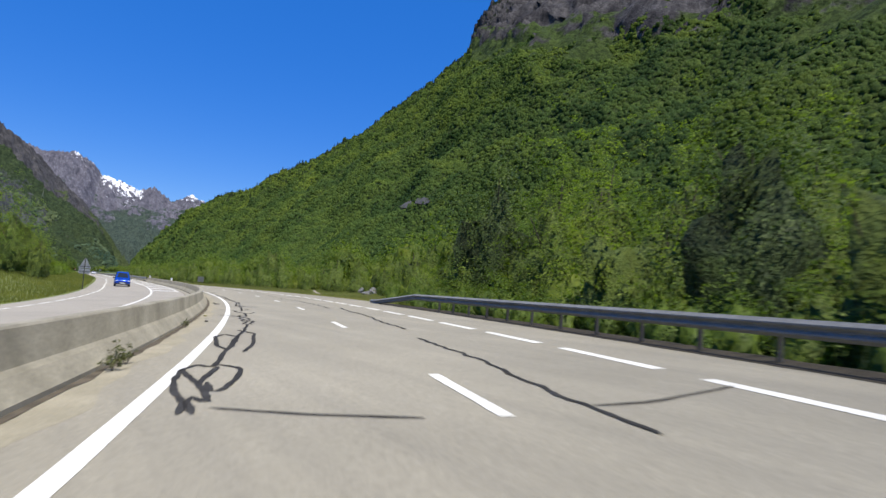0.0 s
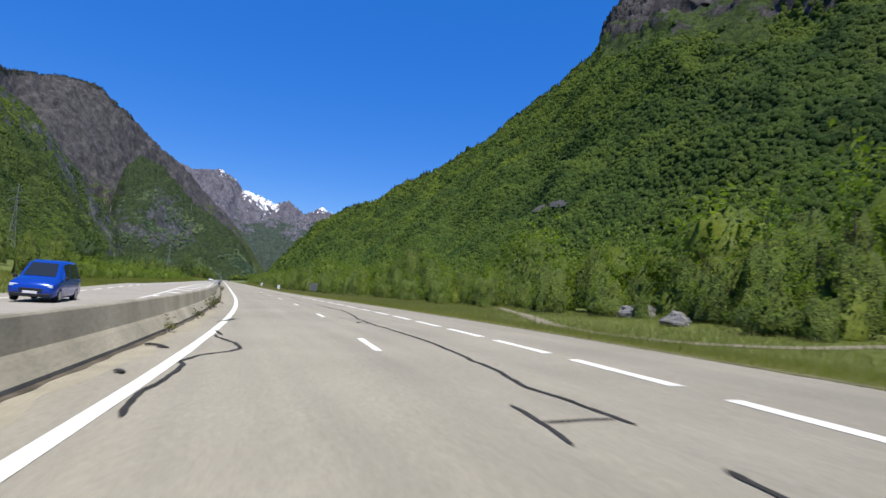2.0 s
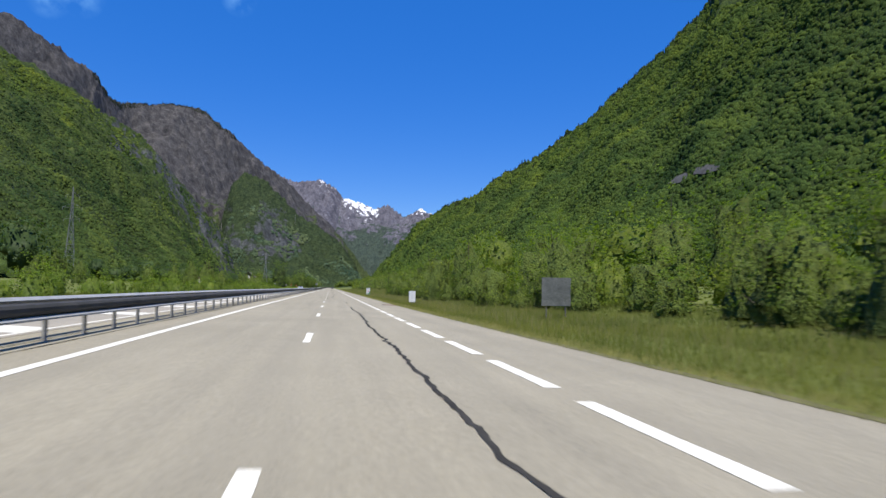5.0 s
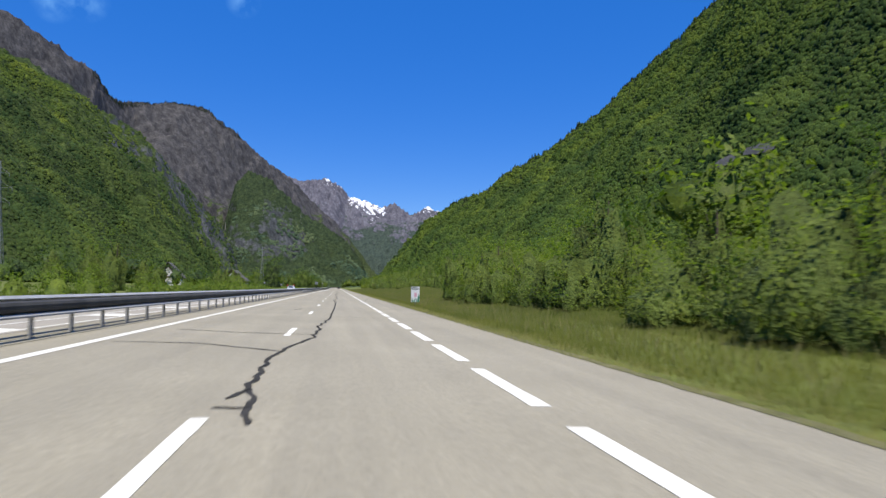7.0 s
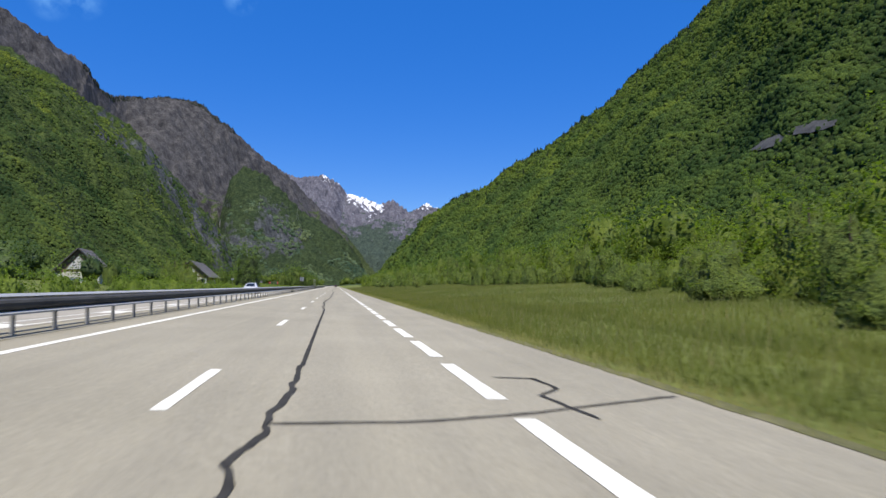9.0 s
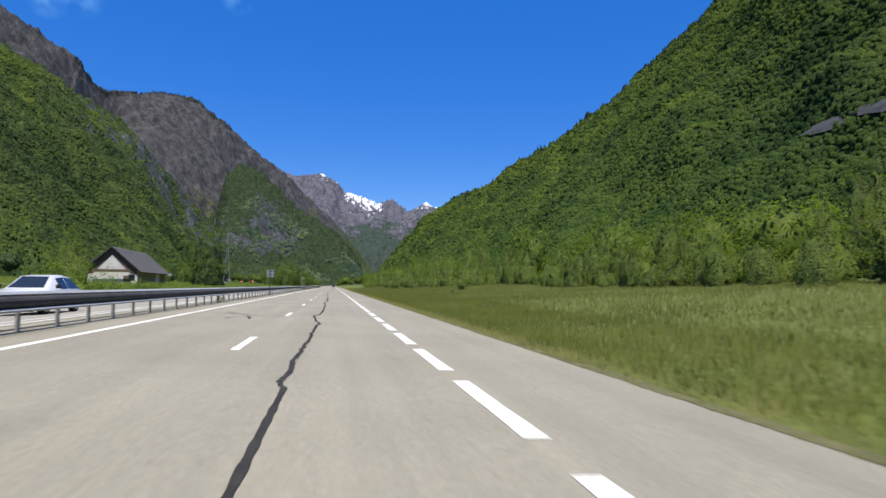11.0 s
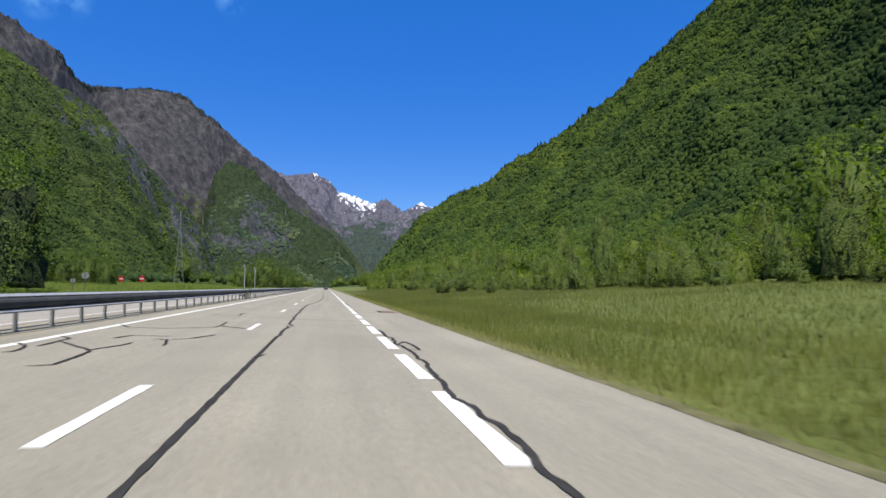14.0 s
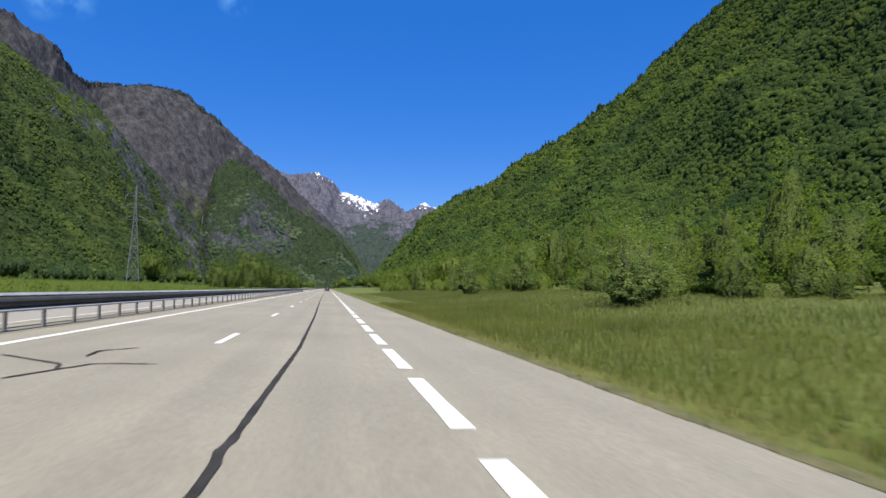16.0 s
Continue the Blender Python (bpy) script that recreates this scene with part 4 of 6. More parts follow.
SIDE_CRACKS = [
    [(-194.7, 1.03), (-194.7, 1.67), (-194.2, 2.81), (-193.9, 3.44)], [(-193.9, -2.81), (-194.5, -1.82), (-194.9, -0.79)],
    [(-164, -2.98), (-164.9, -2.47), (-165.5, -1.92)], [(-135.9, 0.62), (-136.8, 0.6), (-137.7, 0.53)], [(-136.8, 0.59), (-136.7, 1.51)],
    [(-107, 1.42), (-107.3, 0.62)], [(-107.6, 4.04), (-105.2, 3.62), (-103, 3.85), (-100.4, 3.7)], [(-107, 4.15), (-106.2, 5.4), (-105.7, 6.2)],
    [(-72.4, -3.4), (-74.1, -2.65), (-74.6, -1.49), (-74.1, -0.83), (-72.2, -0.49), (-72.1, -0.87), (-70.5, -0.37)], [(-77.6, -1.6), (-76.2, -1.78), (-75.5, -1.01), (-74.6, 0.18)],
    [(2.9, -3.26), (1.9, -1.81), (1.5, -0.97), (1.1, 0.08)], [(-0.2, -1.01), (0.1, -0.88), (0.2, -0.62)], [(0.8, 4.82), (0.4, 3.82), (0.0, 2.93)],
    [(16.5, 0.0), (16.5, 0.38)], [(17.0, 0.06), (17.7, 0.24)], [(23.4, -3.2), (23.5, -1.57), (22.2, 0.22)], [(27.3, -2.9), (26.7, -1.28), (26.6, 0.7)],
]
MORE_CRACKS = [
    [(-150.8, 1.21), (-151.0, 1.39), (-151.9, 1.45)], [(-145.2, 2.66), (-147.4, 2.67)], [(-146.8, 1.34), (-148.7, 1.25)], [(80.5, 3.88), (80.4, 4.53)],
    [(66.9, -0.53), (66.7, 1.0)], [(77.4, 1.06), (77.4, 2.2), (77.7, 3.31), (78.1, 4.08), (79.0, 5.9)], [(80.5, 4.46), (79.5, 4.53), (79.0, 4.11), (78.2, 4.2), (77.6, 4.27)],
    [(153.2, -1.83), (154.0, -1.78), (154.2, -1.16), (155.3, -1.33), (155.5, -0.85), (155.7, 0.07)], [(153.2, -1.03), (154.4, -1.12)], [(157.1, -3.6), (156.6, -2.6), (156.1, -1.48), (155.5, -0.94)],
    [(157.8, -2.48), (155.8, -1.39)], [(240.4, 0.97), (240.0, 2.0), (240.2, 3.89)], [(242.3, -2.59), (242.0, -1.25), (243.7, -1.42), (244.5, -1.27)], [(259.5, 0.8), (259.2, 3.07)],
    [(251.6, 3.64), (252.1, 4.84), (252.5, 5.73)], [(249.2, 3.66), (249.6, 4.85), (250.0, 5.77)], [(250.6, 3.64), (249.2, 3.66)],
    [(280.6, -1.59), (281.5, -1.34), (282.2, -1.09), (282.3, -0.25)], [(283.1, -2.74), (282.1, -1.52), (281.5, -1.34)], [(283.1, -1.51), (284.0, -1.61), (284.7, -1.17)],
    [(36.6, 0.95), (36.8, 1.91), (36.8, 3.22)], [(43.3, -2.32), (43.4, -1.01), (45.6, -0.64)], [(-117.3, -0.12), (-117.6, 0.71), (-117.5, 1.76)], [(-119.4, 1.17), (-120.4, 0.75), (-120.6, 1.19), (-119.6, 1.25)], [(-74.7, -0.81), (-74.1, -0.6), (-71.0, -0.38), (-73.0, -0.82)],
    [(190.7, -2.83), (189.8, -2.2), (189.4, -1.59), (189.4, -1.02), (188.3, -0.58)], [(190.5, -2.65), (190.7, -1.75), (190.3, -1.13)], [(264.3, -1.76), (264.0, -1.13), (264.5, -0.91), (266.1, -1.36)], [(272.1, -2.27), (272.4, -1.48)],
    [(227.3, -3.07), (227.5, -2.96), (228.5, -3.21), (229.0, -3.6)], [(228.4, -2.99), (229.3, -3.02), (230.1, -3.07), (230.7, -3.47)], [(225.6, -2.0), (225.8, -1.74), (226.6, -1.76), (227.7, -1.9), (228.1, -2.11), (229.4, -2.98)],
    [(227.9, -1.96), (228.9, -1.73), (229.5, -1.7)], [(230.4, -2.37), (231.3, -2.21), (231.2, -1.35)], [(230.4, -1.56), (230.3, -1.26), (229.0, -1.01)], [(230.3, -1.26), (230.7, -0.83), (232.0, -0.53)],
    [(234.9, -3.52), (233.8, -3.0), (233.8, -2.0), (234.7, -1.0), (235.5, -0.98), (234.3, -0.04)], [(235.5, -0.98), (237.3, -1.03)], [(227.7, 1.03), (227.1, 0.85)], [(230.4, 3.72), (231.2, 3.95), (230.2, 4.02), (229.1, 4.02), (229.3, 3.78)],
]
for k, c in enumerate(MAIN_CRACKS):
    tar(c, 0.074, 0.052, k)
for k, c in enumerate(SIDE_CRACKS + MORE_CRACKS):
    tar(c, 0.062, 0.022, k)
# the tangle of seals beside the inner line in the bend
TANGLE = [
    [(-179.7, -2.91), (-179.0, -2.8), (-178.4, -2.76), (-178.1, -2.72), (-178.3, -2.56), (-179.0, -2.62), (-179.7, -2.69)], [(-179.7, -2.91), (-179.8, -2.53)],
    [(-178.3, -2.74), (-178.3, -2.84), (-177.6, -2.99), (-177.3, -2.86), (-177.8, -2.71), (-178.3, -2.56)], [(-177.4, -2.79), (-177.3, -2.86), (-176.6, -3.02), (-176.1, -3.04), (-176.0, -2.81), (-176.5, -2.71), (-177.3, -2.67)],
    [(-176.0, -2.81), (-175.0, -3.06), (-174.2, -3.43), (-173.6, -3.88)], [(-175.6, -2.99), (-174.5, -3.08), (-174.1, -2.97), (-173.9, -2.8), (-174.8, -2.77), (-175.1, -2.9)],
    [(-173.9, -2.8), (-172.7, -2.82), (-171.6, -2.95)], [(-171.9, -2.94), (-172.8, -2.67), (-171.5, -2.39)], [(-171.9, -2.94), (-170.8, -3.2), (-170.0, -3.24), (-169.9, -2.91), (-167.4, -2.91), (-166.2, -2.85)],
    [(-167.9, -3.97), (-169.0, -3.5), (-169.9, -2.91)], [(-169.1, -2.82), (-168.6, -2.55), (-168.0, -2.76)], [(-166.2, -2.85), (-164.9, -2.94), (-164.6, -2.85), (-163.7, -3.09)],
    [(-163.7, -3.12), (-163.1, -3.08), (-162.1, -3.07), (-161.2, -3.02), (-160.4, -2.97)], [(-163.8, -3.01), (-164.2, -2.86), (-164.6, -2.73), (-164.8, -2.52), (-165.2, -2.27), (-165.5, -2.07)],
    [(-163.2, -3.07), (-164.0, -2.68), (-164.0, -2.85)], [(-163.2, -3.01), (-162.6, -2.84), (-161.8, -2.83), (-161.8, -2.98)], [(-160.4, -2.97), (-160.2, -2.77), (-158.5, -2.78), (-159.2, -2.95), (-160.0, -2.92)],
    [(-158.2, -2.82), (-157.3, -2.82), (-158.2, -2.68)], [(-158.5, -2.80), (-157.7, -2.86), (-156.3, -2.92), (-154.4, -2.96), (-152.8, -3.1), (-151.5, -3.03), (-150.4, -3.12)],
]
TANGLE_ON = [
    [(-136.2, -3.22), (-135.4, -3.31), (-134.7, -3.32), (-134.1, -3.24), (-133.1, -3.26), (-132.3, -3.24), (-131.9, -3.36), (-131.0, -3.22), (-130.3, -2.76), (-129.8, -2.6), (-128.6, -2.75), (-127.2, -3.27), (-126.6, -3.34)],
    [(-125.2, -3.46), (-126.6, -3.21)], [(-121.3, -3.74), (-121.1, -3.53), (-120.5, -3.4), (-119.9, -3.3), (-119.5, -4.1)], [(-121.7, -3.7), (-119.6, -3.3), (-120.0, -3.09)],
]
for k, c in enumerate(TANGLE):
    tar(c, 0.085, 0.012, 20 + k)
for k, c in enumerate(TANGLE_ON):
    tar(c, 0.075, 0.02, 40 + k)
TANGLE_NEAR = [
    [(-194.2, -3.07), (-193.6, -3.1), (-192.7, -3.33), (-191.8, -3.46), (-190.7, -3.49), (-190.1, -3.31), (-190.5, -3.09), (-189.6, -3.05), (-187.8, -3.02), (-185.5, -3.0), (-182.4, -2.83), (-179.7, -2.75)],
    [(-194.2, -2.93), (-193.6, -3.07), (-193.2, -3.05), (-193.6, -2.86), (-192.9, -2.94), (-192.2, -3.09), (-191.5, -3.06), (-190.5, -2.99)],
    [(-190.2, -3.01), (-190.6, -2.7), (-190.9, -2.63), (-192.0, -2.66), (-192.8, -2.79), (-192.9, -2.86), (-192.1, -3.0)], [(-190.7, -3.49), (-191.4, -3.32), (-192.2, -3.09)],
    [(-187.8, -3.02), (-186.9, -3.24), (-184.6, -3.43), (-183.9, -3.27), (-184.7, -2.94), (-187.4, -2.96)], [(-182.4, -3.0), (-183.8, -2.54), (-187.0, -2.56), (-188.3, -2.69)],
]
TANGLE_LINE = [
    [(-150.5, -3.32), (-149.9, -3.31), (-149.7, -3.26), (-148.9, -3.2), (-147.9, -3.13), (-146.5, -3.1), (-144.7, -3.1), (-142.2, -3.19), (-139.6, -3.32)],
    [(-150.6, -3.15), (-150.4, -3.11), (-149.9, -3.22)], [(-149.3, -3.13), (-149.1, -3.04), (-148.3, -3.11)], [(-146.6, -3.3), (-147.0, -3.15), (-146.5, -3.13), (-145.9, -3.27)], [(-147.9, -3.27), (-147.5, -3.37)], [(-143.2, -3.41), (-141.0, -3.41), (-139.0, -3.39)],
]
for k, c in enumerate(TANGLE_NEAR + TANGLE_LINE):
    tar(c, 0.085, 0.012, 60 + k)

JOINT = speckled("dark joint between the carriageways", (0.05, 0.047, 0.04), (0.10, 0.094, 0.08), 2.0, 30, 0.95)
for u0 in (-4.53, -5.05):
    strip("joint", np.arange(-66, 700, 1.0), u0 - 0.018, u0 + 0.018, 0.004, JOINT, road, jitter=0.012)
strip("dust_strip", np.arange(-272, -112, 0.3), -4.62, lambda s: -4.12 + 0.10 * np.sin(s * 0.9) + 0.07 * np.sin(s * 2.3 + 1), 0.0015, SAND, road, jitter=0.02)
strip("dirt_line", np.arange(-272, -68, 0.6), -4.64, -4.50, 0.008, speckled("dark debris in the gutter", (0.06, 0.05, 0.035), (0.14, 0.115, 0.08), 2.5, 18, 0.95), road, jitter=0.06)
for sa, sb, ua, ub in ((-1.1, 1.6, 4.9, 5.95), (249.9, 252.5, 4.95, 5.85)):
    strip("road_patch", np.linspace(sa, sb, 14), ua, ub, 0.004, BROWN_PATCH, road, jitter=0.10)
    tar([(sa, ua), (sb, ua)], 0.12, 0.01)

# markings of the other carriageway: outer dashes, inner line and the hatched taper
def inner_line(s):
    return np.interp(s, [-300, -150, -60, 40, 110, 190, 900], [-8.6, -8.8, -8.5, -8.2, -7.4, -6.5, -6.5])


strip("edge_line", np.arange(-280, 900, 2.0), lambda s: inner_line(s) - 0.09, lambda s: inner_line(s) + 0.09, LIFT, PAINT, road_other)
strip("edge_line", np.arange(-130, 190, 2.0), -6.32, -6.16, LIFT, PAINT, road_other)
for k in range(-44, 120):
    s0 = -190 + 4.4 * k if k > 0 else -190 + 4.4 * k
    if -290 < s0 < 420:
        dash("shoulder_dash", DASH_OTHER, s0, float(edge_l(s0)) + 1.6, 3.0, road_other)
for s0 in np.arange(-128, 108, 9.0):
    a, b = float(inner_line(s0)) + 0.12, -6.35
    if b - a > 0.9:
        v = [on_road(s0, b, LIFT), on_road(s0 + 1.8, b, LIFT), on_road(s0 + 1.8 + (b - a) * 0.9, a, LIFT), on_road(s0 + (b - a) * 0.9, a, LIFT)]
        part("hatch_bar", mesh_from("hatch_bar", v, [(0, 1, 2, 3)], PAINT), PAINT, road_other)

# ---- vegetation ----
def leaves(rng, centres, radii, per, size, outward, flat=0.8):
    """Leaf blades around clump centres: four-cornered, shaded as part of their clump."""
    n = len(centres) * per
    c = np.repeat(centres, per, 0)
    d = rng.standard_normal((n, 3))
    d /= np.linalg.norm(d, axis=1)[:, None]
    rr = 0.38 + 0.82 * rng.random(n) ** 0.8
    pos = c + d * np.repeat(radii, per)[:, None] * rr[:, None] * np.array([1, 1, flat])
    out = np.repeat(outward, per, 0)
    nrm = d * 0.6 + out * 0.5 + np.array([0, 0, 0.45]) + 0.55 * rng.standard_normal((n, 3))
    nrm /= np.linalg.norm(nrm, axis=1)[:, None]
    t = np.cross(nrm, rng.standard_normal((n, 3)))
    t /= np.linalg.norm(t, axis=1)[:, None]
    b = np.cross(nrm, t)
    L = (size * rng.uniform(0.6, 1.3, n))[:, None]
    V = np.stack([pos - t * L, pos - b * L * 0.55, pos + t * L, pos + b * L * 0.55], 1)
    N = out * 0.9 + d * 0.35 + np.array([0, 0, 0.5]) + 0.07 * rng.standard_normal((n, 3))
    N /= np.linalg.norm(N, axis=1)[:, None]
    return V.reshape(-1, 3), np.arange(n * 4).reshape(-1, 4), np.repeat(N, 4, 0)


def heart(rng, size3, mid, first):
    """The dense leafy middle of a crown or shrub, as an uneven round sheet of quads."""
    n, m = 12, 8
    a, e = np.meshgrid(np.linspace(0, 2 * math.pi, n, endpoint=False), np.linspace(-1.45, 1.5, m), indexing="ij")
    d = np.stack([np.cos(a) * np.cos(e), np.sin(a) * np.cos(e), np.sin(e)], -1)
    r = rng.uniform(0.3, 0.66, (n, m, 1))
    i, j = np.meshgrid(np.arange(n), np.arange(m - 1), indexing="ij")
    k = (i + 1) % n
    F = np.stack([i * m + j, k * m + j, k * m + j + 1, i * m + j + 1], -1).reshape(-1, 4) + first
    N = (d + np.array([0, 0, 0.4]) + 0.25 * rng.standard_normal(d.shape)).reshape(-1, 3)
    return (d * r * size3 + mid).reshape(-1, 3), F, N / np.linalg.norm(N, axis=1)[:, None]


def crown_mesh(seed, height, width, base, clumps, per, size, mat, core=0.66, inner=None):
    """An uneven crown with gaps: leaf clumps on a lumpy egg, some standing out, around a ragged heart of foliage
    coloured as in shade.
    """
    rng = np.random.default_rng(seed)
    d = rng.standard_normal((clumps, 3))
    d[:, 2] = np.abs(d[:, 2]) - (0.35 if base > 1.0 else 0.12)
    d /= np.linalg.norm(d, axis=1)[:, None]

    def lump(v):
        return 0.74 + 0.26 * np.sin(v[:, 0] * 4 + seed) * np.cos(v[:, 1] * 5 + seed * 2) + 0.12 * np.sin(v[:, 2] * 7 + seed)

    r = np.clip(lump(d) + 0.20 * rng.standard_normal(clumps), 0.3, 1.25) * (0.62 + 0.38 * rng.random(clumps) ** 0.5)
    rise = 0.42 if base > 1.0 else 0.14
    size3 = np.array([width / 2, width / 2, (height - base) * (0.98 - rise)])
    mid = np.array([0, 0, base + (height - base) * rise])
    c = d * r[:, None] * size3 + mid
    c[:, 2] = np.maximum(c[:, 2], base * 0.7 + 0.05 + 0.5 * rng.random(clumps))
    rad = width * (0.05 + 0.05 * rng.random(clumps)) * (150 / clumps) ** 0.25
    V, Fs, N = leaves(rng, c, rad, per, size, d)
    bm = bmesh.new()
    bmesh.ops.create_icosphere(bm, subdivisions=3, radius=1.0)
    iv = np.array([q.co[:] for q in bm.verts])
    fi = [[q.index for q in f.verts] for f in bm.faces]
    bm.free()
    heart = iv * (lump(iv) * core + 0.045 * rng.standard_normal(len(iv)))[:, None] * size3 + mid
    heart[:, 2] = np.maximum(heart[:, 2], base * 0.7 + 0.05)
    n0 = len(V)
    faces = Fs.tolist() + [[k + n0 for k in f] for f in fi]
    normals = np.concatenate([N, iv + np.array([0, 0, 0.35]) + 0.25 * rng.standard_normal(iv.shape)])
    normals /= np.linalg.norm(normals, axis=1)[:, None]
    me = mesh_from("crown", np.concatenate([V, heart]), faces, mat, normals=normals)
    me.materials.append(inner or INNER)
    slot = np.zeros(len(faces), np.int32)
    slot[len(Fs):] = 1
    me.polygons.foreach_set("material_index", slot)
    return me, c


def trunk_mesh(seed, height, radius, targets, limbs=7):
    rng = random.Random(seed)
    bm = bmesh.new()
    lean = Vector((rng.uniform(-0.04, 0.04), rng.uniform(-0.04, 0.04), 0)) * height
    top = Vector((0, 0, height * 0.62)) + lean
    prev, pr = Vector((0, 0, -0.3)), radius * 1.25
    for k in range(1, 6):
        f = k / 5
        p = top * f + Vector((rng.uniform(-1, 1), rng.uniform(-1, 1), 0)) * 0.015 * height * (1 - f)
        r = radius * (1 - 0.85 * f)
        rod(bm, prev, p, pr, r, 7)
        prev, pr = p, r
    for k in range(limbs):
        f = rng.uniform(0.25, 0.75)
        a = top * f
        tgt = Vector(targets[rng.randrange(len(targets))])
        b = a + (tgt - a) * 0.8
        if b.z < a.z * 0.8:
            b.z = a.z + 0.3
        rod(bm, a, b, radius * (1 - 0.8 * f) * 0.55, radius * 0.08, 5)
    me = bpy.data.meshes.new("trunk")
    bm.to_mesh(me)
    bm.free()
    me.materials.append(BARK)
    return me


def plant(name, seed, height, width, base, clumps, per, size, mat, label, category, group, stems=1, core=0.66, inner=None):
    """One tree or bush at the origin: trunk or stems, and a crown."""
    root = thing(name, Matrix.Identity(4), label, category, group)
    cm, centres = crown_mesh(seed, height, width, base, clumps, per, size, mat, core, inner)
    if stems == 1:
        part("trunk", trunk_mesh(seed, height, 0.018 * height + 0.03, centres), BARK, root)
    else:
        bm = bmesh.new()
        rng = random.Random(seed)
        for k in range(stems):
            tgt = Vector(centres[rng.randrange(len(centres))])
            a = Vector((rng.uniform(-0.2, 0.2), rng.uniform(-0.2, 0.2), -0.15))
            rod(bm, a, a + (tgt - a) * 0.95, 0.035, 0.01, 5)
        part("stem", bm, BARK, root)
    part("crown", cm, mat, root)
    return root


GR_R, GR_L = "trees beside the road", "trees across the road"
LEAF_ROUND = leaf_material("dense green tree leaves", (0.075, 0.12, 0.022), (0.105, 0.16, 0.028), (0.15, 0.205, 0.042), 0.42)
LEAF_PALE = leaf_material("pale silvery leaves", (0.16, 0.205, 0.06), (0.205, 0.255, 0.08), (0.29, 0.33, 0.13), 0.5)
# wide dark-to-light range paints shaded leaves and lit clumps
LEAF_SHADE = leaf_material("tree leaves with shade in the colour", (0.03, 0.052, 0.013), (0.054, 0.088, 0.018), (0.13, 0.175, 0.042), 0.25)
PROTO = {
    "tall": [plant("tree", 31 + k, 13.0 + k, 8.2, 0.8, 200, 20, 0.115, (LEAF_DEEP, LEAF_FRESH, LEAF_DEEP)[k], ("tall broadleaf tree with deep green foliage at the wood's edge", "tall broadleaf tree with fresh yellow-green spring foliage", "tall broadleaf tree with dark dense foliage")[k], "tree", GR_R) for k in range(3)],
    "mid": [plant("tree", 41 + k, 7.5 + k * 0.8, 4.8, 0.3, 140, 18, 0.08, (LEAF_FRESH, LEAF_DEEP, LEAF_WILLOW)[k], ("young broadleaf tree with fresh green leaves on the verge", "young tree with deep green leaves beside the meadow", "slender willow with grey-green leaves beside the meadow")[k], "tree", GR_R) for k in range(3)],
    "bush": [plant("bush", 51 + k, 3.4 + 0.4 * k, 3.8, 0.0, 100, 16, 0.06, (LEAF_WILLOW, LEAF_FRESH, LEAF_WILLOW)[k], ("bushy grey-green willow shrub in tall grass", "fresh green shrub in tall grass", "dense olive-green shrub in tall grass")[k], "bush", "bushes along the verge", 6) for k in range(3)],
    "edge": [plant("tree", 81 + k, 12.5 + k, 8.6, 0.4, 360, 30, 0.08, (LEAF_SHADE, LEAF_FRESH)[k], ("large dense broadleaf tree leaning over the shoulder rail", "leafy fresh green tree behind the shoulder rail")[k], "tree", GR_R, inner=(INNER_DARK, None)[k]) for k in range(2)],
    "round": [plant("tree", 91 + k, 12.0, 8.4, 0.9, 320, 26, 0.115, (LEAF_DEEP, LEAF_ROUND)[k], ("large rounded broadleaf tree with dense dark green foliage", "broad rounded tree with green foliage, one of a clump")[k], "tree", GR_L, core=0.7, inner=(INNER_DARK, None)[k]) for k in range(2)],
    "airy": [plant("tree", 95 + k, 7.0, 4.4, 0.2, 150, 22, 0.055, LEAF_PALE, ("airy willow with light grey-green leaves in the meadow", "airy young tree with light green leaves in the meadow")[k], "tree", GR_R, core=0.34) for k in range(2)],
}
used = set()


def set_plant(kind, k, x, y, scale, turn, squash=1.0):
    src = PROTO[kind][k % len(PROTO[kind])]
    z = float(ground_z(np.array([x]), np.array([y]))[0])
    m = Matrix.Translation((x, y, z)) @ Matrix.Rotation(turn, 4, "Z") @ Matrix.Diagonal((scale, scale, scale * squash, 1))
    if src not in used:
        used.add(src)
        src.matrix_world = m
        return src
    keep = src.matrix_basis.copy()
    src.matrix_basis = Matrix.Identity(4)
    ob = copy_thing(src, Matrix.Identity(4))
    src.matrix_basis = keep
    ob.matrix_basis = m
    return ob


def front(s):
    """Offset at which bushes begin on the right of the road."""
    return np.interp(s, [-300, -165, -145, -105, -60, -20, 0, 60, 85, 110, 140, 250, 300, 380, 450, 700], [8.6, 9.0, 15, 23, 17, 13.5, 11.5, 12, 15, 23, 31, 32, 26, 23, 15, 13])


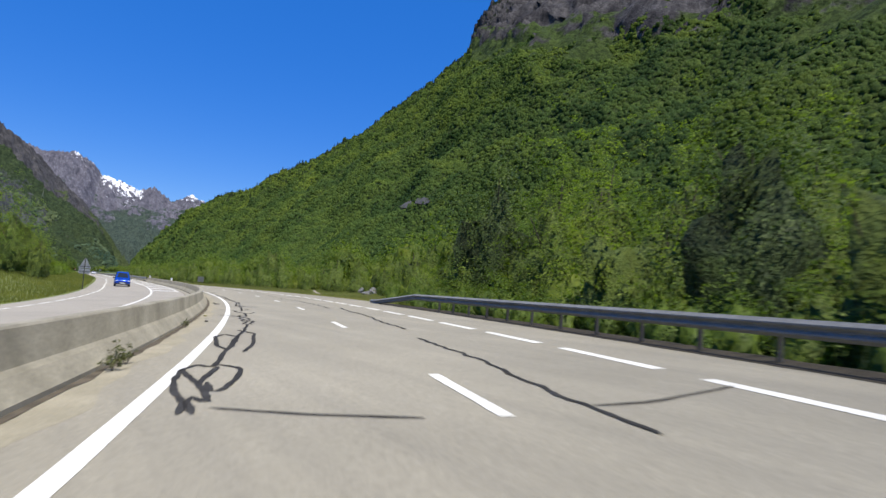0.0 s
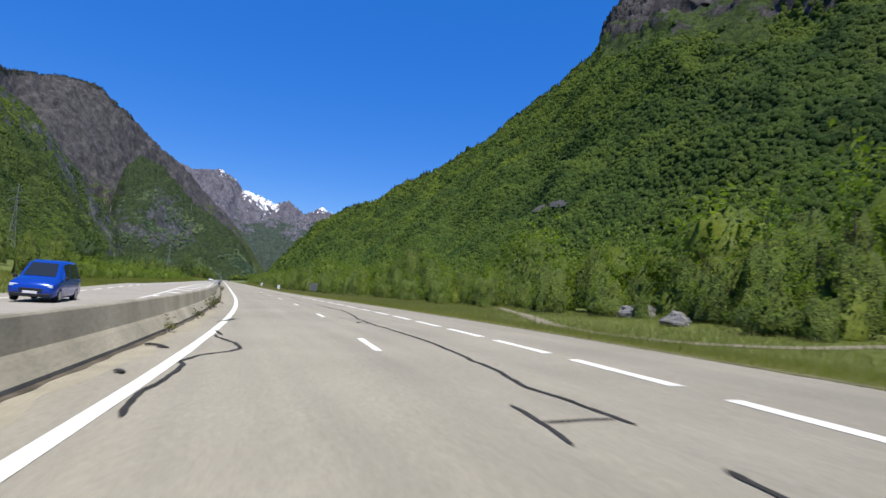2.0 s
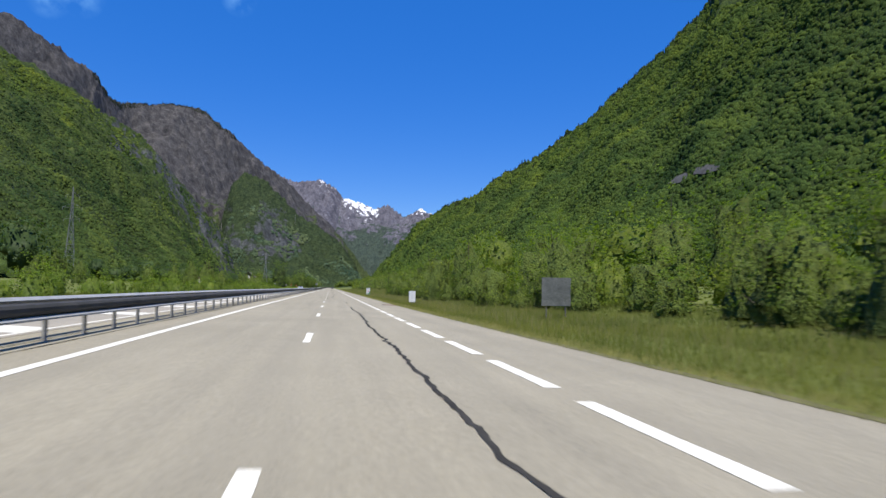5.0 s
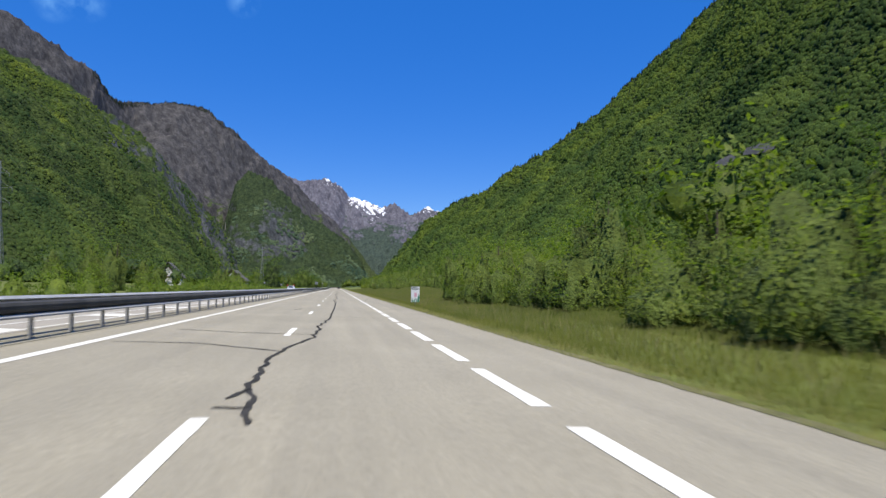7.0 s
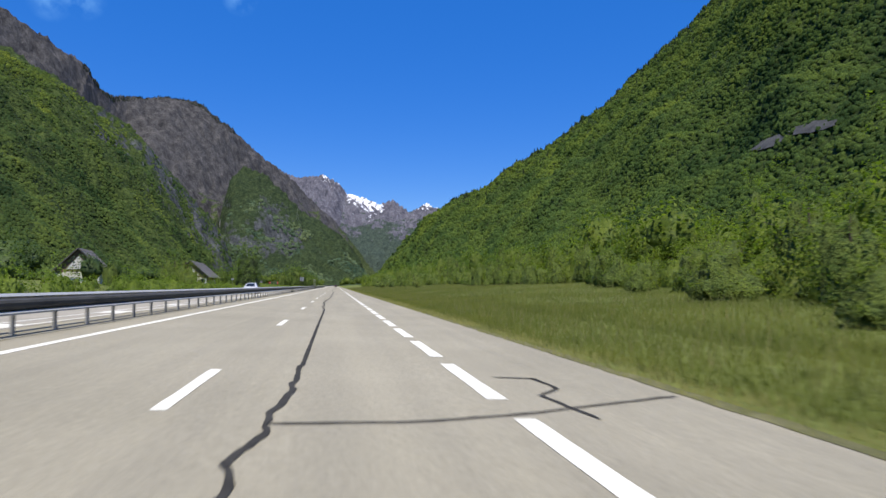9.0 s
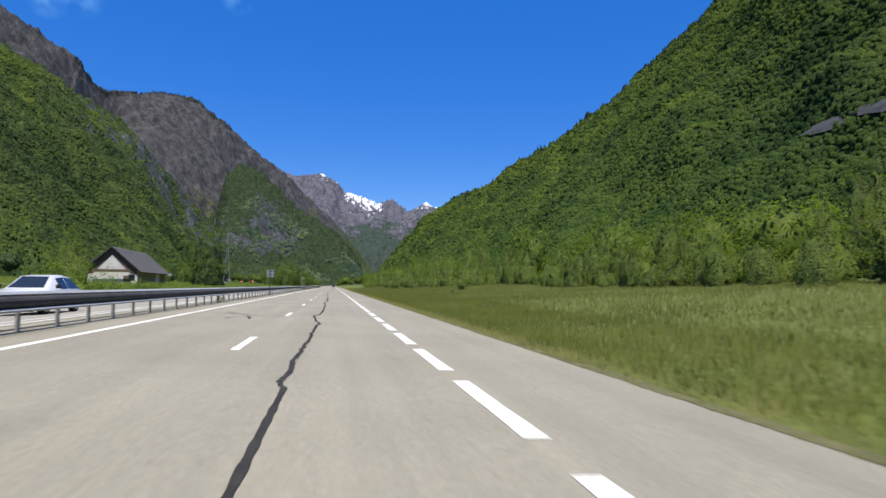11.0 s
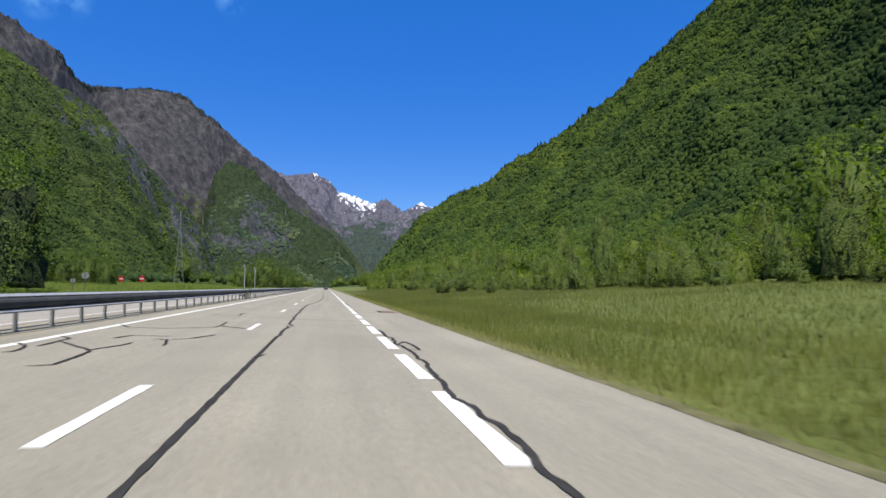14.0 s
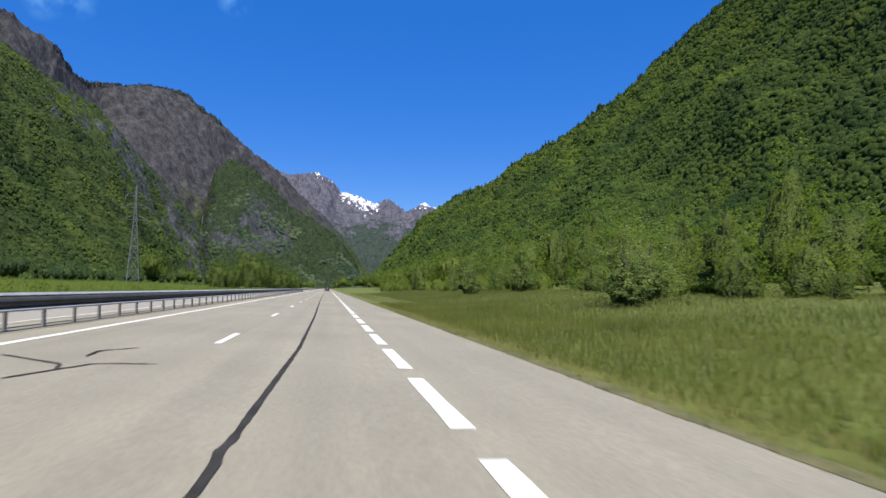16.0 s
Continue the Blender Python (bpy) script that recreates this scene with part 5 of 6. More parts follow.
def joined_shrubs(name, label, places, mat, seed, per=11, leaf=0.10):
    """A thicket: leafy domes of many stems in one mesh."""
    rng = np.random.default_rng(seed)
    vs, ns, fs = [], [], []
    for x, y, sc in places:
        d = rng.standard_normal((46, 3))
        d[:, 2] = np.abs(d[:, 2]) - 0.1
        d /= np.linalg.norm(d, axis=1)[:, None]
        c = d * rng.uniform(0.5, 1.15, 46)[:, None] * np.array([1.9, 1.9, 3.0 * rng.uniform(0.75, 1.2)]) + np.array([0, 0, 0.5])
        c[:, 2] = np.maximum(c[:, 2], 0.15)
        V, Fs, N = leaves(rng, c * sc, rng.uniform(0.32, 0.6, 46) * sc, per, leaf * sc ** 0.5, d)
        v, f, nn = heart(rng, np.array([1.9, 1.9, 3.0]) * sc, np.array([0, 0, 0.3 * sc]), len(V))
        v[:, 2] = np.maximum(v[:, 2], 0.02)
        V, Fs, N = np.concatenate([V, v]), np.concatenate([Fs, f]), np.concatenate([N, nn])
        fs.append(Fs + sum(len(q) for q in vs))
        z = float(ground_z(np.array([x]), np.array([y]))[0])
        vs.append(V + np.array([x, y, z - 0.05]))
        ns.append(N)
    ob = new(name, mesh_from(name, np.concatenate(vs), np.concatenate(fs), mat, normals=np.concatenate(ns)))
    tagged(ob, label, "shrubs", kind="stuff")


veg = random.Random(8)
s = -215.0
while s < 330:
    f = float(front(s))
    gap = 2.5 if f < 14 else 3.4
    p = on_road(s, f + veg.uniform(0, 4.5))
    set_plant("bush", veg.randrange(3), p[0], p[1], veg.uniform(0.45, 1.5), veg.uniform(0, 6.28), veg.uniform(0.8, 1.2))
    s += gap * veg.uniform(0.7, 1.3)
places = []
s = -212.0
while s < -152:
    p = on_road(s, veg.uniform(7.2, 9.0))
    places.append((p[0], p[1], veg.uniform(0.4, 0.62)))
    s += 1.3 * veg.uniform(0.7, 1.3)
joined_shrubs("undergrowth", "low leafy undergrowth behind the shoulder rail", places, LEAF_ROUND, 21, 18, 0.06)
places = []
s = -200.0
while s < 480:
    p = on_road(s, float(front(s)) + veg.uniform(3.0, 9.0))
    places.append((p[0], p[1], veg.uniform(0.9, 1.4)))
    s += 3.4 * veg.uniform(0.7, 1.3)
joined_shrubs("thicket", "dense olive-green thicket along the wood's edge", places, LEAF_WILLOW, 22)
s = -215.0
while s < 470:
    f = float(front(s))
    p = on_road(s, f + veg.uniform(2.5, 8))
    set_plant("mid", veg.randrange(3), p[0], p[1], veg.uniform(0.6, 1.15), veg.uniform(0, 6.28), veg.uniform(0.85, 1.15))
    s += (7.5 if s < 330 else 14) * veg.uniform(0.7, 1.3)
s = -215.0
while s < 420:
    f = float(front(s))
    near = 2.0 if s < -150 else 9.0
    p = on_road(s, f + veg.uniform(near, near + 12))
    set_plant("edge" if s < -150 else "tall", veg.randrange(6), p[0], p[1], veg.uniform(0.65, 1.05), veg.uniform(0, 6.28), veg.uniform(0.85, 1.1))
    s += (5.5 if s < -150 else 17) * veg.uniform(0.7, 1.3)


def joined_wood(name, label, places, seed, mat):
    """Trees too far off to tell apart: many leafy crowns in one mesh."""
    rng = np.random.default_rng(seed)
    kinds = []
    for k in range(4):
        rk = np.random.default_rng(61 + k)
        d = rk.standard_normal((90, 3))
        d[:, 2] = np.abs(d[:, 2]) * 0.9 - 0.2
        d /= np.linalg.norm(d, axis=1)[:, None]
        c = d * np.clip(0.85 + 0.22 * rk.standard_normal(90), 0.4, 1.3)[:, None] * np.array([4.7, 4.7, 5.0]) + np.array([0, 0, 5.6])
        V, Fs, N = leaves(rk, c, rk.uniform(0.7, 1.15, 90), 6, 0.3, d)
        v, f, nn = heart(rk, np.array([4.7, 4.7, 5.0]), np.array([0, 0, 5.6]), len(V))
        kinds.append((np.concatenate([V, v]), np.concatenate([N, nn]), np.concatenate([Fs, f])))
    vs, ns, fs = [], [], []
    for x, y, sc in places:
        a = rng.uniform(0, 6.28)
        v, nn, ff = kinds[rng.integers(4)]
        fs.append(ff + sum(len(q) for q in vs))
        v = v * sc * np.array([1, 1, rng.uniform(0.85, 1.15)])
        c, q = math.cos(a), math.sin(a)
        z = float(ground_z(np.array([x]), np.array([y]))[0])
        vs.append(np.stack([v[:, 0] * c - v[:, 1] * q + x, v[:, 0] * q + v[:, 1] * c + y, v[:, 2] + z - 0.3], -1))
        ns.append(np.stack([nn[:, 0] * c - nn[:, 1] * q, nn[:, 0] * q + nn[:, 1] * c, nn[:, 2]], -1))
    ob = new(name, mesh_from(name, np.concatenate(vs), np.concatenate(fs), mat, normals=np.concatenate(ns)))
    tagged(ob, label, "woodland", kind="stuff")


# darker copy of the valley wood leaves, bluish shade put into its colour
WOOD_SHADE = leaf_material("blue-green wood leaves with painted shade", (0.046, 0.078, 0.026), (0.066, 0.104, 0.034), (0.095, 0.14, 0.046), 0.35)
WOOD_LEAF = leaf_material("valley wood leaves", (0.092, 0.137, 0.025), (0.122, 0.175, 0.032), (0.168, 0.22, 0.047), 0.5)
places = []
for k in range(330):
    s = veg.uniform(-160, 800)
    u = float(front(s)) + 9 + abs(veg.gauss(0, 1)) * 38
    if u < 225:
        p = on_road(s, u)
        places.append((p[0], p[1], veg.uniform(0.55, 1.05)))
for k in range(110):
    s = veg.uniform(480, 1500)
    u = veg.choice((-1, 1)) * (15 + abs(veg.gauss(0, 1)) * 45) - 4
    if u < 0 and s < 760:
        u -= 32
    places.append((u, s, veg.uniform(0.7, 1.2)))
joined_wood("valley_wood", "dense green wood on the valley floor below the mountain", places, 5, WOOD_LEAF)
# across the road: a low hedge, then scattered trees
places = []
s = -130.0
while s < 420:
    u = -veg.uniform(19.5, 25) if s > -60 else -veg.uniform(26, 34)
    if 268 < s < 290:
        u = -24.0
    p = on_road(s, u)
    places.append((p[0], p[1], veg.uniform(0.45, 1.0) * (0.42 if s > 236 else 0.55 if s > 200 else 1.0)))
    s += 2.6 * veg.uniform(0.6, 1.4)
joined_shrubs("hedge", "uneven green hedge beyond the opposite verge", places, LEAF_FRESH, 23)
places = []
for k in range(210):
    s = veg.uniform(-110, 620)
    u = -(29 + abs(veg.gauss(0, 1)) * 38)
    if u < -170 or abs(s - 207) < 16 and u > -62 or 222 < s < 300 and u > -62 or s > 285 and u > -54:
        continue
    p = on_road(s, u)
    if u > -42 and k % 2:
        set_plant("mid", veg.randrange(3), p[0], p[1], veg.uniform(0.55, 0.95), veg.uniform(0, 6.28), 1.0)
    else:
        places.append((p[0], p[1], veg.uniform(0.4, 0.8)))
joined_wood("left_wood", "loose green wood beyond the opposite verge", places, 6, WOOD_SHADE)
for x, y, h in ((12.8, 71.5, 1.0), (13.6, 76.0, 0.8), (27.0, 322.0, 1.0)):
    set_plant("mid", 0 if y < 100 else 2, x, y, h, veg.uniform(0, 6.28), 1.0)
for x, y, h in ((-22.5, -62.0, 0.58), (-30.0, -70.0, 0.62), (-36.0, -52.0, 0.7), (-24.0, -106.0, 0.85), (-27.0, -99.0, 0.92), (-23.5, -92.0, 0.85), (-26.0, -84.0, 0.8), (32.0, 375.0, 1.0)):
    set_plant("edge", 1, x, y, h, veg.uniform(0, 6.28), 0.95)
for k, x, y, h, squash in ((0, 21.9, 230.4, 0.9, 0.6), (0, 17.1, 212.0, 0.26, 0.75), (0, 21.1, 288.7, 0.78, 0.58), (1, 26.8, 276.8, 0.98, 1.18), (1, 31.4, 297.0, 1.75, 0.58), (1, 39.2, 301.4, 1.5, 0.55), (1, 22.9, 312.8, 1.05, 0.8),
                           (1, 18.4, 304.5, 1.6, 0.5), (0, 22.0, 309.0, 1.5, 0.6), (0, 20.0, 350.3, 1.7, 0.42), (1, 25.0, 346.0, 1.7, 0.55), (0, 30.0, 330.0, 1.7, 0.6)):
    set_plant("airy", k, x, y, h, x * 1.7, squash)
for x, y, h in ((-41.0, 186.0, 0.5), (-44.5, 190.0, 0.55), (-38.0, 183.0, 0.5), (-48.5, 192.0, 0.5), (-35.5, 178.0, 0.6)):
    set_plant("bush", 2, x, y, h, x, 0.9)
set_plant("round", 0, -25.6, 276.0, 1.3, 0.6)
for x, y, h in ((-32, 482, 1.1), (-29, 490, 0.9), (-25.5, 512, 1.6), (-28.5, 521, 1.4), (-23, 524, 1.35), (-21.5, 560, 1.2), (-20.5, 600, 1.25), (-20, 650, 1.3), (-19.5, 720, 1.4)):
    set_plant("round", 1, x, y, h, x)
for x, y, h in ((-45.0, 343.0, 0.66), (-41.0, 352.0, 0.7), (-47.0, 358.0, 0.85), (-52.0, 349.0, 0.75), (-58.0, 338.0, 0.8)):
    set_plant("round", 1, x, y, h, x)
for x, y, h in ((9.0, -172.0, 0.95), (12.5, -177.0, 1.0), (14.0, -166.0, 0.9)):
    set_plant("edge", 1 if y > -175 else 0, x, y, h, veg.uniform(0, 6.28), 0.95)
for x, y, h in ((-29.0, 214.0, 0.9), (-32.0, 221.0, 1.05), (-35.5, 228.0, 1.1), (-39.0, 236.0, 1.1), (-20.8, -112.0, 0.8), (-21.5, -76.0, 0.75), (-21.0, -101.0, 0.7), (-27.5, 98.0, 1.15), (-31.5, 101.0, 1.1), (-24.5, 100.0, 0.8), (-34.0, 96.0, 0.9)):
    set_plant("mid", 2, x, y, h, veg.uniform(0, 6.28), 1.0)

TRACK_LINE = ((22, -84), (18.5, -95), (15, -107), (13.6, -116), (13.4, -121.5), (16, -125), (24, -124), (40, -119))


def grass(name, label, s_range, u_of, count, h_range, w, seed, clump=0.0, mat=None):
    rng = np.random.default_rng(seed)
    s = rng.uniform(s_range[0], s_range[1], count)
    a, b = u_of(s)
    u = a + (b - a) * rng.random(count) ** 1.3
    p = on_road(s, u)
    clear = np.ones(count, bool)
    for (x0, y0), (x1, y1) in zip(TRACK_LINE[:-1], TRACK_LINE[1:]):
        f = np.clip(((p[:, 0] - x0) * (x1 - x0) + (p[:, 1] - y0) * (y1 - y0)) / ((x1 - x0) ** 2 + (y1 - y0) ** 2), 0, 1)
        clear &= np.hypot(p[:, 0] - x0 - f * (x1 - x0), p[:, 1] - y0 - f * (y1 - y0)) > 0.32
    p = p[clear]
    count = len(p)
    x, y = p[:, 0], p[:, 1]
    z = ground_z(x, y) - 0.02
    drift = np.sin(x * 0.31 + 2.1 * np.sin(y * 0.17)) * np.sin(y * 0.13 + 1.7 * np.sin(x * 0.21)) + 0.5 * np.sin(x * 1.13 + y * 0.71 + 3 * np.sin(y * 0.37))
    patchy = 0.9 + 0.17 * drift + 0.12 * rng.standard_normal(count).clip(-1.5, 2.5)
    h = rng.uniform(h_range[0], h_range[1], count) * patchy
    t = rng.uniform(-1.35, 1.35, count)
    ww = w * rng.uniform(0.6, 1.4, count)
    lean = h * rng.uniform(0.1, 0.5, count)
    lt = rng.uniform(0, 6.28, count)
    A = np.stack([x - np.cos(t) * ww, y - np.sin(t) * ww, z], -1)
    B = np.stack([x + np.cos(t) * ww, y + np.sin(t) * ww, z], -1)
    C = np.stack([x + np.cos(lt) * lean, y + np.sin(lt) * lean, z + h], -1)
    V = np.stack([A, B, C], 1).reshape(-1, 3)
    N = np.repeat(np.array([0, -0.15, 1.0]) + 0.12 * rng.standard_normal((count, 3)), 3, 0)
    ob = new(name, mesh_from(name, V, np.arange(count * 3).reshape(-1, 3), mat or GRASS, normals=N / np.linalg.norm(N, axis=1)[:, None]))
    tagged(ob, label, "grass", kind="stuff")


grass("verge_grass", "tall green grass on the roadside verge", (-165, 330), lambda s: (edge_r(s) + 0.7, np.minimum(front(s), 13.5)), 270000, (0.16, 0.38), 0.011, 71)
grass("meadow_grass", "tall green meadow grass", (-150, 420), lambda s: (np.full(len(s), 11.0), front(s) + 5), 340000, (0.16, 0.36), 0.017, 72)
grass("meadow_stalks", "sparse taller seed stalks in the meadow grass", (-160, 420), lambda s: (edge_r(s) + 1.2, np.maximum(front(s), 12.0)), 30000, (0.42, 0.8), 0.010, 75, mat=leaf_material("pale seed stalks", (0.13, 0.14, 0.04), (0.17, 0.165, 0.06), (0.235, 0.2, 0.095), 0.45, calm=0.7))
grass("dry_fringe", "short dry yellowish grass fringe at the asphalt edge", (-160, 330), lambda s: (edge_r(s) - 0.10, edge_r(s) + 1.15), 130000, (0.06, 0.24), 0.012, 73, mat=leaf_material("dry fringe grass", (0.13, 0.145, 0.045), (0.165, 0.175, 0.058), (0.22, 0.215, 0.09), 0.4, calm=0.5))
grass("field_grass", "rough dark green tall grass on the field across the road", (225, 520), lambda s: (edge_l(s) - 4.0, np.full(len(s), -62.0)), 75000, (0.5, 1.1), 0.05, 76, mat=LEAF_ROUND)
grass("bank_grass", "tall bright grass on the far verge", (-175, 420), lambda s: (edge_l(s) - 0.4, edge_l(s) - 12), 70000, (0.2, 0.45), 0.04, 74)


# bare soil where the asphalt ends, and a dark strip that paints the shade under the shoulder rail
SOIL = speckled("brown soil and dead grass", (0.095, 0.097, 0.04), (0.19, 0.18, 0.085), 1.8, 22, 0.95, bump_h=0.7, bump_d=0.04)
RAIL_SHADE = speckled("soil darkened as shade under the rail", (0.025, 0.022, 0.016), (0.06, 0.05, 0.035), 2.5, 20, 0.95, bump_h=0.8, bump_d=0.04)
strip("soil_strip", np.arange(-160, 420, 0.6), lambda s: edge_r(s) - 0.06, lambda s: edge_r(s) + 0.22, 0.006, SOIL, road, jitter=0.06)
strip("soil_strip", np.arange(-285, -159, 0.5), 5.50, lambda s: edge_r(s) + 0.3, 0.006, RAIL_SHADE, road, jitter=0.08)

# ---- verge: track, boulders, weeds ----
def ribbon(name, pts, width, mat, parent, lift=0.03):
    p = np.array(pts, float)
    n = 40
    t = np.linspace(0, len(p) - 1, n)
    x, y = np.interp(t, np.arange(len(p)), p[:, 0]), np.interp(t, np.arange(len(p)), p[:, 1])
    for _ in range(3):
        x[1:-1], y[1:-1] = (x[:-2] + x[1:-1] * 2 + x[2:]) / 4, (y[:-2] + y[1:-1] * 2 + y[2:]) / 4
    dx, dy = np.gradient(x), np.gradient(y)
    q = np.hypot(dx, dy)
    cols = []
    for k in (-1, -0.5, 0, 0.5, 1):
        xx, yy = x + dy / q * width / 2 * k, y - dx / q * width / 2 * k
        cols.append(np.stack([xx, yy, ground_z(xx, yy) + lift], -1))
    v = np.stack(cols, 1).reshape(-1, 3)
    ob = new(name, mesh_from(name, v, grid_faces(n, 5)[:, ::-1], mat, True))
    return ob


tagged(ribbon("track", TRACK_LINE, 1.3, TRACK, None), "pale gravel farm track through the grass", "track", kind="structure")


def boulder(x, y, size, seed):
    bm = bmesh.new()
    bmesh.ops.create_icosphere(bm, subdivisions=3, radius=1.0)
    for v in bm.verts:
        d = 1 + 0.45 * noise.fractal(v.co * 0.9 + Vector((seed * 3.1, 0, 0)), 0.9, 2.0, 4) + 0.12 * noise.cell(v.co * 2.2 + Vector((seed, 0, 0)))
        v.co = Vector((v.co.x * size * 1.25 * d, v.co.y * size * d, max(-0.25, v.co.z * 0.72) * size * d))
    me = bpy.data.meshes.new("boulder")
    bm.to_mesh(me)
    bm.free()
    me.materials.append(ROCK)
    ob = new("boulder", me)
    ob.matrix_world = pose(x, y, float(ground_z(np.array([x]), np.array([y]))[0]) + 0.12 * size, 0, 0, seed * 57)
    tagged(ob, "rough grey boulder lying in the grass", "rock", "boulders by the track")


for k, (x, y, r) in enumerate(((24.0, -103, 0.95), (25.8, -101.5, 1.15), (27.5, -100, 0.7), (22.5, -110, 0.8), (20.8, -112, 0.6), (29.2, -98.5, 0.6))):
    boulder(x, y, r, k + 1)


WEED_LEAF = leaf_material("dusty weed leaves", (0.07, 0.08, 0.03), (0.12, 0.125, 0.05), (0.20, 0.19, 0.09))


def weed(seed, height):
    rng = np.random.default_rng(seed)
    root = thing("weed", Matrix.Identity(4), "dusty green weed growing at the foot of the median", "weed", "weeds along the median")
    c = rng.standard_normal((26, 3)) * np.array([0.16, 0.16, 0.2]) * height / 0.6
    c[:, 2] = np.abs(c[:, 2]) * 1.2 + height * 0.3
    V, Fs, N = leaves(rng, c, np.full(26, 0.09 * height / 0.6), 14, 0.04 * height / 0.6, c / np.linalg.norm(c, axis=1)[:, None])
    part("foliage", mesh_from("foliage", V, Fs, WEED_LEAF, normals=N), WEED_LEAF, root)
    bm = bmesh.new()
    for k in range(9):
        rod(bm, (0, 0, -0.03), tuple(c[k]), 0.008, 0.003, 4)
    part("stalk", bm, BARK, root)
    return root


WEEDS = [weed(5, 0.55), weed(6, 0.8)]
first = True
for k, (s0, u0, sc) in enumerate(((-189.8, -4.40, 0.5), (-190.6, -4.42, 0.4), (-181.0, -4.45, 0.4), (-120.0, -4.42, 0.4), (-113.3, -4.48, 0.85), (-110.0, -4.45, 0.7), (-69.1, -4.50, 0.8), (-72.0, -4.45, 0.5), (169.7, -4.75, 0.75), (272.5, -4.7, 1.0), (-100, -4.45, 0.35), (-126, -4.45, 0.4))):
    m = road_pose(s0, u0, 0, k * 40) @ Matrix.Diagonal((sc, sc, sc, 1))
    if k < 2:
        WEEDS[k].matrix_world = m
    else:
        keep = WEEDS[k % 2].matrix_basis.copy()
        WEEDS[k % 2].matrix_basis = Matrix.Identity(4)
        ob = copy_thing(WEEDS[k % 2], Matrix.Identity(4))
        WEEDS[k % 2].matrix_basis = keep
        ob.matrix_basis = m

# ---- signs and posts ----
WHITE_PANEL = speckled("white sign face", (0.70, 0.71, 0.72), (0.80, 0.81, 0.82), 2, 30, 0.45, bump_h=0.02)
GREY_PANEL = speckled("grey sign back", (0.30, 0.31, 0.32), (0.40, 0.41, 0.42), 2, 20, 0.5, 0.3, 0.05)
DARK_PANEL = speckled("dark weathered panel", (0.035, 0.04, 0.04), (0.07, 0.075, 0.075), 2, 20, 0.6, bump_h=0.05)
RED = speckled("red sign face", (0.50, 0.02, 0.02), (0.60, 0.035, 0.03), 2, 20, 0.45, bump_h=0.02)
PINK = speckled("pink print", (0.62, 0.34, 0.42), (0.72, 0.45, 0.52), 3, 20, 0.5, bump_h=0.02)
LEAF_PRINT = speckled("green print", (0.05, 0.20, 0.12), (0.10, 0.30, 0.18), 3, 20, 0.5, bump_h=0.02)
INK = speckled("dark green ink", (0.05, 0.09, 0.08), (0.08, 0.12, 0.10), 3, 20, 0.5, bump_h=0.02)


def at_ground(x, y, turn=0.0):
    return pose(x, y, float(ground_z(np.array([x]), np.array([y]))[0]), 0, 0, turn)


def post_part(root, x, h, r=0.03, mat=None):
    bm = rod(bmesh.new(), (x, 0, -0.3), (x, 0, h), r, None, 10)
    return part("post", bm, mat or STEEL, root)


def flat_shape(name, pts, mat, parent, y, thick=0.004, label=""):
    """A thin plate in the x-z plane at depth y, facing -y."""
    bm = bmesh.new()
    vs = [bm.verts.new((a, y, b)) for a, b in pts]
    f = bm.faces.new(vs)
    r = bmesh.ops.extrude_face_region(bm, geom=[f])
    for v in r["geom"]:
        if isinstance(v, bmesh.types.BMVert):
            v.co.y += thick
    bmesh.ops.recalc_face_normals(bm, faces=bm.faces)
    return part(name, bm, mat, parent, label)


def poster(x, y, turn, flower=True):
    root = thing("poster_sign", at_ground(x, y, turn) @ Matrix.Diagonal((0.9, 0.9, 0.88, 1)), "white roadside nature poster with a pink flower and green leaves" if flower else "small white roadside panel on a post", "sign", "white panels on the verge")
    post_part(root, 0.0, 1.65 if flower else 1.4, 0.035)
    w, z0, z1 = (0.36, 0.48, 1.78) if flower else (0.30, 0.5, 1.5)
    bm = box(bmesh.new(), -w, w, -0.055, -0.037, z0, z1, 0.006)
    panel = part("panel", bm, WHITE_PANEL, root)
    if flower:
        for row, (zz, spans) in enumerate(((1.66, ((-0.33, -0.24), (-0.22, -0.12), (-0.10, -0.04), (-0.02, 0.06), (0.08, 0.16))), (1.53, ((-0.33, -0.22), (-0.20, -0.10), (-0.08, 0.02), (0.04, 0.12), (0.14, 0.24), (0.26, 0.33))))):
            for a, b in spans:
                flat_shape("text_bar", [(a, zz), (b, zz), (b, zz + 0.085), (a, zz + 0.085)], INK, panel, -0.060)
        petals = [(-0.10, 0.92), (0.02, 0.88), (0.12, 0.95), (0.13, 1.15), (0.07, 1.33), (0.01, 1.22), (-0.04, 1.36), (-0.09, 1.20)]
        flat_shape("flower_print", petals, PINK, panel, -0.060, label="pink tulip-like flower print")
        for dx, h, lean in ((-0.22, 0.34, -0.05), (-0.10, 0.30, 0.03), (0.20, 0.72, 0.04), (0.28, 0.62, 0.03), (0.12, 0.36, -0.06)):
            flat_shape("leaf_print", [(dx - 0.06, 0.50), (dx + 0.06, 0.50), (dx + 0.05 + lean, 0.50 + h * 0.6), (dx + lean * 2, 0.50 + h), (dx - 0.04 + lean, 0.50 + h * 0.6)], LEAF_PRINT, panel, -0.061 - 0.0012 * dx)
    return root


poster(6.9, 56.6, 6)
poster(7.0, -3.0, 4, False)


BOARD = speckled("faded grey notice board", (0.10, 0.11, 0.105), (0.18, 0.19, 0.18), 2, 14, 0.7)


